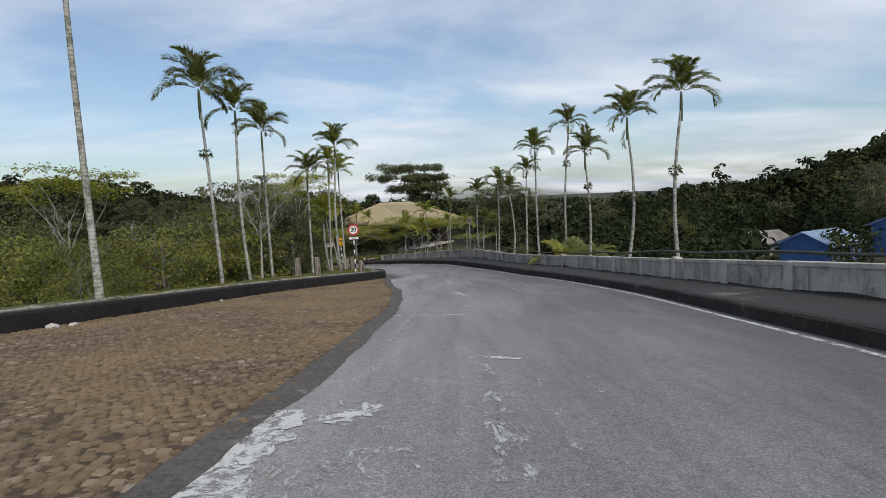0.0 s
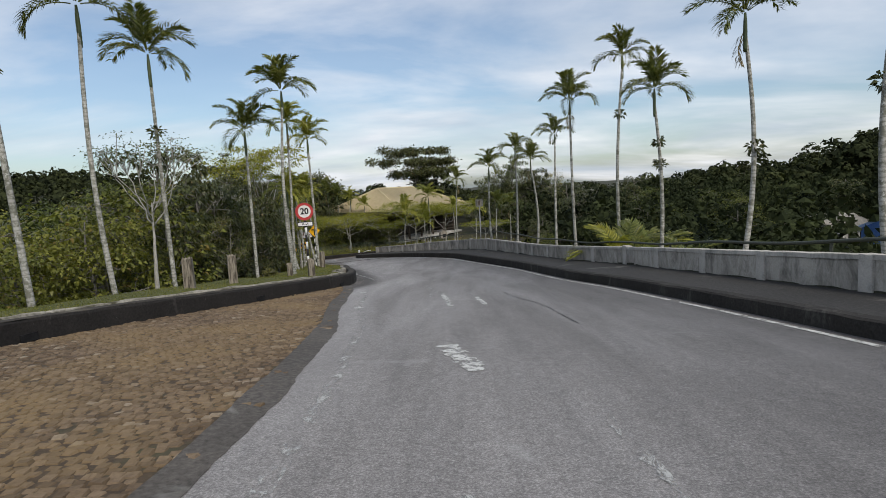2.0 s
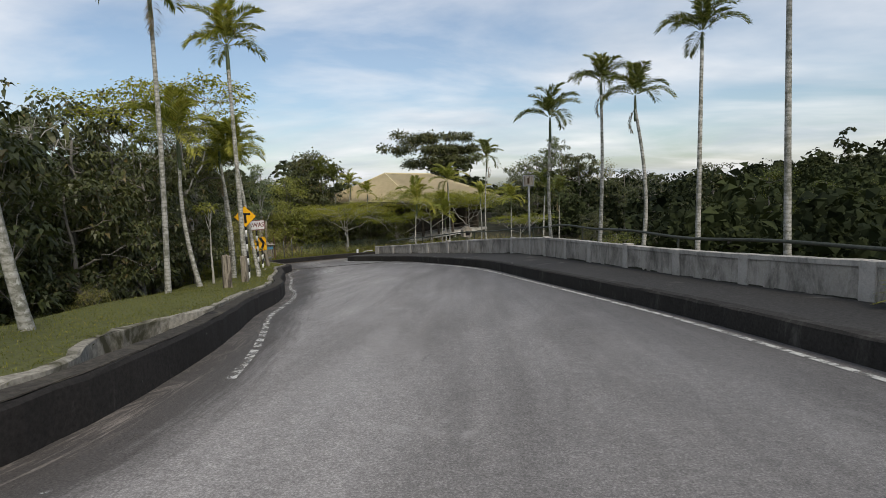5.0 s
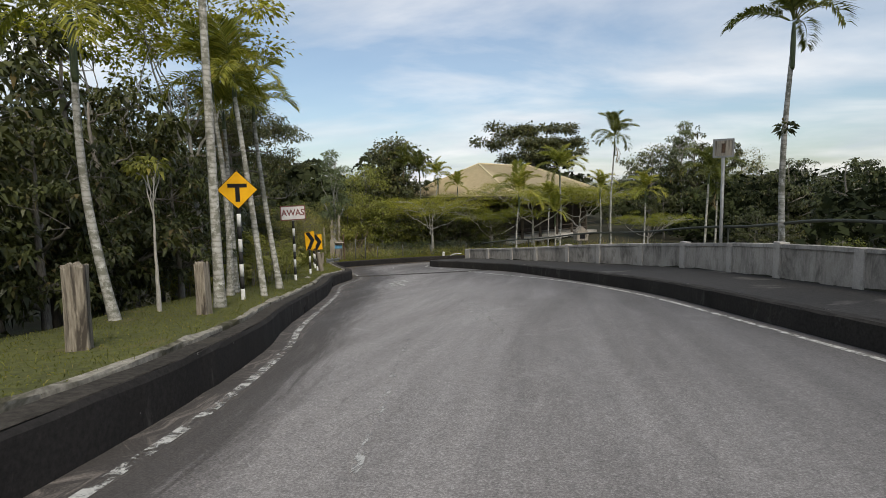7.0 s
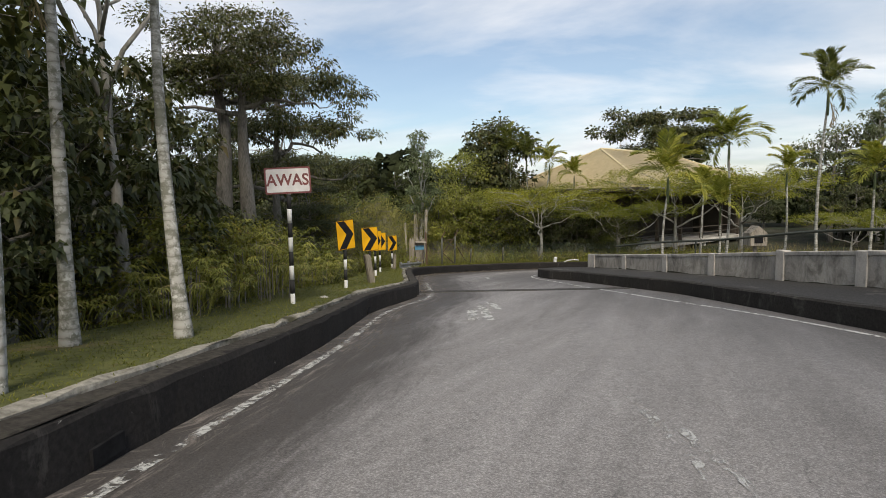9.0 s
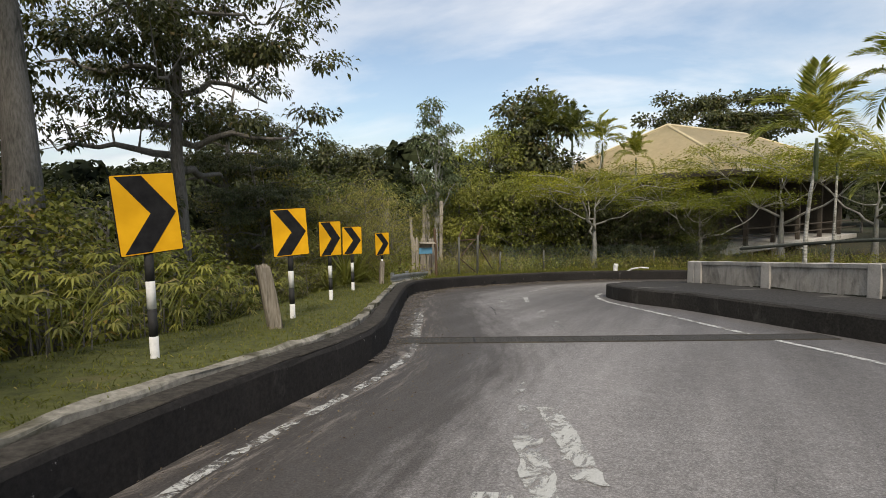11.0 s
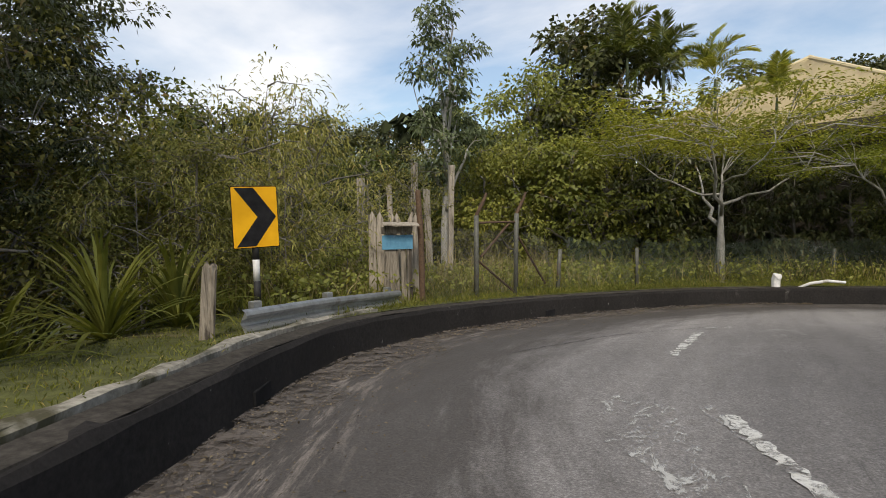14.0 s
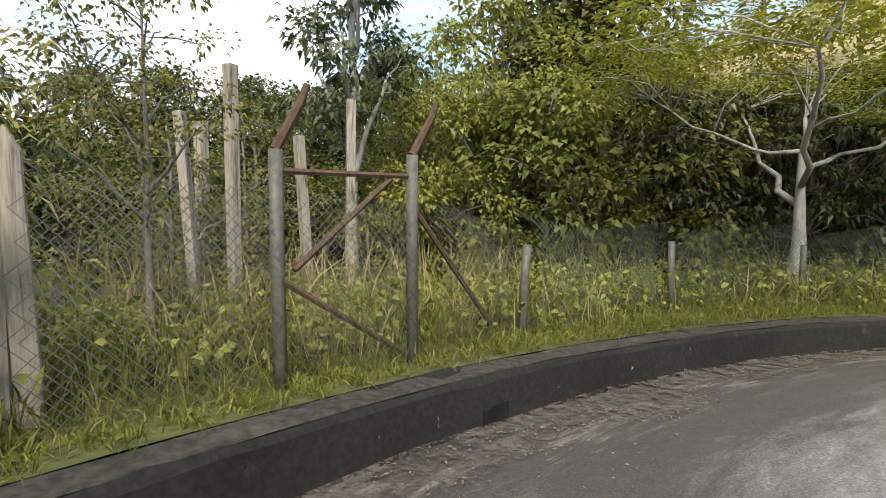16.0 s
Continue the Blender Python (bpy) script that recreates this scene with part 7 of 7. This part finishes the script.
# ---- trees and shrubs ----
def plant_to(kind, x, y, top, turn=None, least=0.3, most=2.6):
    """A plant whose tip reaches the height top."""
    return plant(kind, x, y, turn=turn, top=top, least=least, most=most)


def woods():
    rng = np.random.RandomState(31)
    # single trees that stand out
    plant("umbrella", -12.3, 78.6, 1.0, 200, label="spreading umbrella-shaped tree with pale forked limbs beyond the kerb")
    for x, y, s, t in ((-7.6, 80.4, 0.85, 120), (-0.4, 82.4, 1.05, 220), (4.6, 79, 0.7, 310), (-4.2, 81.0, 1.1, 75)):
        plant("umbrella", x, y, s, t)
    plant_to("gum", -20.1, 76.6, 1.45, 0)
    plant("canopy", -6.5, 131, 0.93, 40, z=-8)
    tagged(plant_to("layered", -18.2, 59.9, 3.4, 10), "tall dark tree with branches spread in flat layers")
    for x, y, top in ((-22.48, 65.3, 0.8), (-19.5, 63.8, -2.3)):
        plant_to("layered", x, y, top)
    for x, y, top in ((-21.0, 56, 1.0), (-17.5, 50.5, 0.9)):
        plant_to("layered_far", x, y, top)
    plant_to("giant", -15.8, 55.1, 2.6, 30)
    plant_to("giant", -15.45, 55.3, 2.0, 160)
    plant_to("acacia", -13.7, 20.8, 2.9)
    plant_to("acacia", -12.6, 49.4, 3.9)
    plant_to("acacia", -13.9, 47.0, 3.0)
    plant("flat_bare", -8.95, 27.5, 1.0, 0)
    plant("bare", -12.2, 38.5, 0.8, 80)
    plant("sapling", -8.55, 42.6, 0.88, 20)
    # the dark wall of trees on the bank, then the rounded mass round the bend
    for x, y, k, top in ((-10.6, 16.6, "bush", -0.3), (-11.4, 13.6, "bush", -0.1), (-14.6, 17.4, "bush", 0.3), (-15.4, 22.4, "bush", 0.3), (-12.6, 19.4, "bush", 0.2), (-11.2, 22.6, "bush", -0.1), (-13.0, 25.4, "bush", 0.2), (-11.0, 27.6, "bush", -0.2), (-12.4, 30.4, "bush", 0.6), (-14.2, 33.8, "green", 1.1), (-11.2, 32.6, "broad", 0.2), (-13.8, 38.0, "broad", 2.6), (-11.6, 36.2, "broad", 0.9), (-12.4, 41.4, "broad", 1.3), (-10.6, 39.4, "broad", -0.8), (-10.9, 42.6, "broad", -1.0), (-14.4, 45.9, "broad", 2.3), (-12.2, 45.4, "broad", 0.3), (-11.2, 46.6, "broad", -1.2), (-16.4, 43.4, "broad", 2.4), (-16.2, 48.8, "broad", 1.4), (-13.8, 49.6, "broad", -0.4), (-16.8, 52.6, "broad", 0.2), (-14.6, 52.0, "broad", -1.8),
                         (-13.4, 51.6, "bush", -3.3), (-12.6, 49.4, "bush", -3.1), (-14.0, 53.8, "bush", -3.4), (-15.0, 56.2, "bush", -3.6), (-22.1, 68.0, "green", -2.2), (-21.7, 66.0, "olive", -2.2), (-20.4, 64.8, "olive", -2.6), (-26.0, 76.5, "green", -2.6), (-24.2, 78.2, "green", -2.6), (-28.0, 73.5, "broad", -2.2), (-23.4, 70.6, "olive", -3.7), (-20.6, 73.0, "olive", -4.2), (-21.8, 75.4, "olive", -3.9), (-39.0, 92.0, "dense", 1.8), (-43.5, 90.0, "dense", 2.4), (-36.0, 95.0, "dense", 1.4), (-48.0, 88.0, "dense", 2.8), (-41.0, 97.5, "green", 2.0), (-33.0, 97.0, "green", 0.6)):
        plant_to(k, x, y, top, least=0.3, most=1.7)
    plant_to("dense", -17.2, 85.4, 2.9)
    plant_to("bright", -19.4, 83.6, 0.4)
    plant_to("green", -7.6, 79.6, -4.0)
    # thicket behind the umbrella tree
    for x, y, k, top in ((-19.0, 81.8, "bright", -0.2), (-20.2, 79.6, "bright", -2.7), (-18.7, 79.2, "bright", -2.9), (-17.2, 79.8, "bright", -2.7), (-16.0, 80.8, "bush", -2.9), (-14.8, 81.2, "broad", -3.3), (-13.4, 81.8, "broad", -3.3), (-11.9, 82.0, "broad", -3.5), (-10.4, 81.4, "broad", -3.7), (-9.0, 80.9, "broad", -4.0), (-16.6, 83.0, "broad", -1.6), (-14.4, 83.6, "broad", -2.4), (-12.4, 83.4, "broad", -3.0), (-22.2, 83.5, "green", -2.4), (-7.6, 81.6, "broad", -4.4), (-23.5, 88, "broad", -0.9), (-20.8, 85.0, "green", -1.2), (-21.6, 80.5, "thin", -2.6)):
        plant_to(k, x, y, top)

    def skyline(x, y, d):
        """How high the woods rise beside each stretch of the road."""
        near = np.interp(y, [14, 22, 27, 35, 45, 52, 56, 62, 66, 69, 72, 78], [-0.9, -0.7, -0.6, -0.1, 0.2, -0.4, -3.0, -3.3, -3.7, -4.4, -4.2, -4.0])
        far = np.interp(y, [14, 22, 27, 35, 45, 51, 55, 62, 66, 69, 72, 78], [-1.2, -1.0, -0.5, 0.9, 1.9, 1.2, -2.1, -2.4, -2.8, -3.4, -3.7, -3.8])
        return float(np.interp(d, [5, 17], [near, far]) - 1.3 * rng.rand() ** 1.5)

    spots = []
    tries = 0
    nk = normals(KERB_L)
    while len(spots) < 62 and tries < 9000:
        tries += 1
        k = rng.randint(16, int(len(KERB_L) * 0.70))
        lo = np.interp(KERB_L[k, 1], [20, 30, 42, 47, 58, 62, 70], [4.8, 4.8, 4.4, 6.6, 6.4, 4.4, 4.4])
        d = lo + rng.rand() ** 1.4 * 20
        x, y = KERB_L[k] - nk[k] * d
        if any(math.hypot(x - a, y - b) < 2.3 + 0.05 * d for a, b, _ in spots):
            continue
        if nearest(np.array([x]), np.array([y]), KERB_L)[0][0] < lo - 0.2:
            continue
        spots.append((x, y, d))
    for x, y, d in spots:
        u = rng.rand()
        if y < 30:
            kind = "bush" if u < 0.5 else "green" if u < 0.85 else "broad"
        elif y < 54:
            kind = "broad" if u < 0.75 else "thin" if u < 0.83 else "green"
        elif y < 66:
            kind = "green" if u < 0.3 else "thin" if u < 0.5 else "olive" if u < 0.85 else "broad"
        else:
            kind = "olive" if u < 0.5 else "thin" if u < 0.65 else "green"
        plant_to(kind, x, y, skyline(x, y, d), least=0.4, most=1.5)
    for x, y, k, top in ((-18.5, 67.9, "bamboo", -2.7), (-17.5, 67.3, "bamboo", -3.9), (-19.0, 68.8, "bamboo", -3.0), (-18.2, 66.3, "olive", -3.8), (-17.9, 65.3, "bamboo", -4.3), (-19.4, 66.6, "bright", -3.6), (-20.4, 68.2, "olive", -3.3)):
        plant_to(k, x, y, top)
    # undergrowth along the top of the bank
    for k in range(0, int(len(KERB_L) * 0.95)):
        y = KERB_L[k, 1]
        if y < 4 or (y < 30 and k % 5) or (30 <= y < 60 and k % 3):
            continue
        lo = np.interp(y, [10, 27, 40, 52, 60, 66, 70, 80], [2.4, 3.8, 3.8, 3.1, 2.7, 1.9, 1.5, 2.0])
        for j in range(2):
            d = lo + rng.uniform(0, 1.6) + 1.3 * j
            x, yy = KERB_L[k] - nk[k] * d
            if (x > -9 and yy > 70 and (k % 2 or j)) or math.hypot(x + 16.8, yy - 64.4) < 1.7:
                continue
            u = rng.rand()
            end = yy > 66
            kind = ("shrub_bright" if u < 0.4 else "shrub_olive" if u < 0.85 else "shrub") if end else ("shrub" if u < 0.5 else "shrub_olive" if u < 0.92 else "bamboo")
            s = rng.uniform(0.5, 0.85) * (0.55 if kind == "bamboo" else 1) * np.interp(y, [10, 45, 52, 64, 69, 74, 80], [0.75, 0.8, 1.0, 1.1, 0.6, 0.62, 0.7])
            plant(kind, x, yy, s)
    for x, y, k, s in ((-18.3, 70.6, "shrub_olive", 0.7), (-19.4, 71.5, "shrub_bright", 0.9), (-18.2, 72.5, "shrub_bright", 0.7), (-19.6, 73.4, "shrub_olive", 0.85), (-18.0, 74.6, "shrub_bright", 0.75), (-19.3, 75.4, "shrub_olive", 0.9), (-17.6, 76.6, "shrub_olive", 0.8), (-18.8, 77.6, "shrub_bright", 0.9), (-17.0, 78.6, "shrub_olive", 0.9), (-20.8, 72.4, "shrub_bright", 1.1), (-20.9, 74.6, "shrub_olive", 1.1), (-16.8, 72.0, "shrub_bright", 0.45), (-16.6, 74.0, "shrub_bright", 0.5), (-15.6, 77.0, "shrub_olive", 0.7), (-14.0, 79.2, "shrub_olive", 0.7), (-20.2, 70.0, "shrub_olive", 1.0)):
        plant(k, x, y, s)
    for x, y, s in ((-17.2, 70.3, 0.26), (-17.9, 71.0, 0.36), (-17.4, 73.4, 0.28)):
        plant("thin", x, y, s)
    # a taller group far down the valley
    for x, y, k, top in ((10.3, 95.5, "gum", 4.6), (11.6, 97, "broad", 3.6), (13.6, 94.7, "broad", 2.2), (7.2, 96, "broad", 1.6), (8.6, 99, "green", 2.6), (16.2, 96, "thin", 1.8)):
        plant_to(k, x, y, top)
    # beyond the parapet
    for x, y, k, s in ((12.5, 22, "shrub", 0.9), (11.5, 30, "shrub_olive", 0.9), (11, 36, "shrub", 1), (9.5, 44, "shrub", 1.1), (9, 50, "shrub_olive", 1.1), (8, 57, "green", 0.55), (12, 62, "green", 0.7), (9, 66, "broad", 0.6), (14, 70, "broad", 0.65), (18, 60, "green", 0.7), (20, 72, "broad", 0.6), (11, 76, "broad", 0.7), (16, 84, "broad", 0.72), (8, 92, "broad", 0.66), (14, 96, "layered_far", 0.5), (4, 108, "broad", 0.7), (20, 90, "bare", 0.72), (24, 82, "broad", 0.7), (26, 100, "layered_far", 0.55), (36, 84, "broad", 0.6), (30, 74, "green", 0.75), (-22, 108, "broad", 0.8), (-28, 98, "broad", 0.75), (16, 48, "green", 0.5), (23, 54, "green", 0.6), (21, 40, "shrub", 1.2), (26, 38, "green", 0.45), (28, 66, "green", 0.75), (44, 72, "broad", 0.8), (52, 66, "broad", 1.1), (60, 74, "broad", 1.0), (66, 86, "broad", 0.95), (56, 92, "broad", 0.85), (76, 98, "broad", 1.1), (84, 82, "broad", 1.3), (70, 100, "bare", 1), (62, 90, "bare", 0.9), (38, 102, "broad", 0.62), (46, 96, "broad", 0.8), (30, 92, "layered_far", 0.5), (58, 58, "green", 1), (44, 48, "green", 0.7), (33, 46, "shrub", 1.3)):
        plant(k, x, y, s)
    for x, y in ((-11.6, 51.4), (-12.3, 52.6), (-11.3, 50.0), (-12.9, 54.0), (-10.9, 48.9), (-13.4, 55.4), (-13.0, 51.4), (-13.9, 53.4), (-14.6, 57.2), (-12.2, 50.0), (-14.2, 56.0), (-13.2, 52.6), (-15.6, 59.4), (-12.0, 48.2)):
        rosette_plant("fan", x, y, rng.uniform(0.72, 0.98))
    for x, y, s in ((-16.75, 64.25, 1.15), (-16.9, 65.1, 0.95), (-16.3, 62.9, 0.8), (-17.4, 63.6, 1.0)):
        rosette_plant("strap", x, y, s)


woods()
valley_woods()
far_woods()


def tall_grass():
    """Rank grass and weeds at the foot of the fence and round the bend."""
    rng = np.random.RandomState(12)
    k0 = np.hypot(KERB_L[:, 0] + 15.3, KERB_L[:, 1] - 66).argmin()
    k1 = np.hypot(KERB_L[:, 0] - 6, KERB_L[:, 1] - 78).argmin()
    a = resample(KERB_L[k0:k1], 300)
    n = normals(a)
    m = 34000
    k = rng.randint(0, 300, m)
    d = 0.34 + 4.3 * rng.rand(m) ** 1.3
    p = a[k] - n[k] * d[:, None]
    b = np.c_[p, road_z(a[k, 0], a[k, 1]) + 0.33]
    patch = np.array([0.6 + 0.6 * noise.noise((x * 0.7, y * 0.7, 2)) for x, y in p])
    tall = rng.uniform(0.3, 0.85, m) * np.clip(patch, 0.25, 1.2) * np.interp(d, [0.5, 1.2, 3], [0.5, 0.9, 1.15])
    g = leaves(Geo(), b, np.c_[rng.normal(size=(m, 2)) * 0.3, np.ones(m)], tall, rng.uniform(0.008, 0.018, m), 0.3, rng=rng)
    tagged(part("tall_grass", g, M["grass"]), "tall rank green and straw-coloured grass along the fence", "grass", kind="stuff")
    m = 6000
    k = rng.randint(0, 300, m)
    d = 0.7 + 4.6 * rng.rand(m)
    p = a[k] - n[k] * d[:, None]
    clump = np.array([noise.noise((x * 0.9, y * 0.9, 5)) for x, y in p])
    p, d, k = p[clump > -0.1], d[clump > -0.1], k[clump > -0.1]
    m = len(p)
    b = np.c_[p, road_z(a[k, 0], a[k, 1]) + 0.3]
    g = leaves(Geo(), b, np.c_[rng.normal(size=(m, 2)) * 0.28, np.ones(m)], rng.uniform(0.5, 1.35, m) * np.interp(d, [0.7, 2.5], [0.6, 1.1]), rng.uniform(0.008, 0.016, m), 0.2, rng=rng)
    tagged(part("dry_stalks", g, M["leaf_dry"]), "dry straw-coloured stalks standing among the weeds", "grass", kind="stuff")
    m = 9000
    k = rng.randint(0, 300, m)
    d = 0.6 + 3.4 * rng.rand(m)
    p = a[k] - n[k] * d[:, None]
    b = np.c_[p, road_z(a[k, 0], a[k, 1]) + 0.35 + rng.uniform(0.05, 0.55, m)]
    g = leaves(Geo(), b, rng.normal(size=(m, 3)) * [1, 1, 0.5], rng.uniform(0.06, 0.14, m), rng.uniform(0.04, 0.08, m), 0.2, rng=rng)
    tagged(part("weeds", g, M["leaf_bright"]), "creeping leafy weeds among the tall grass", "weeds", kind="stuff")


tall_grass()

cobble_stones(cobbles)
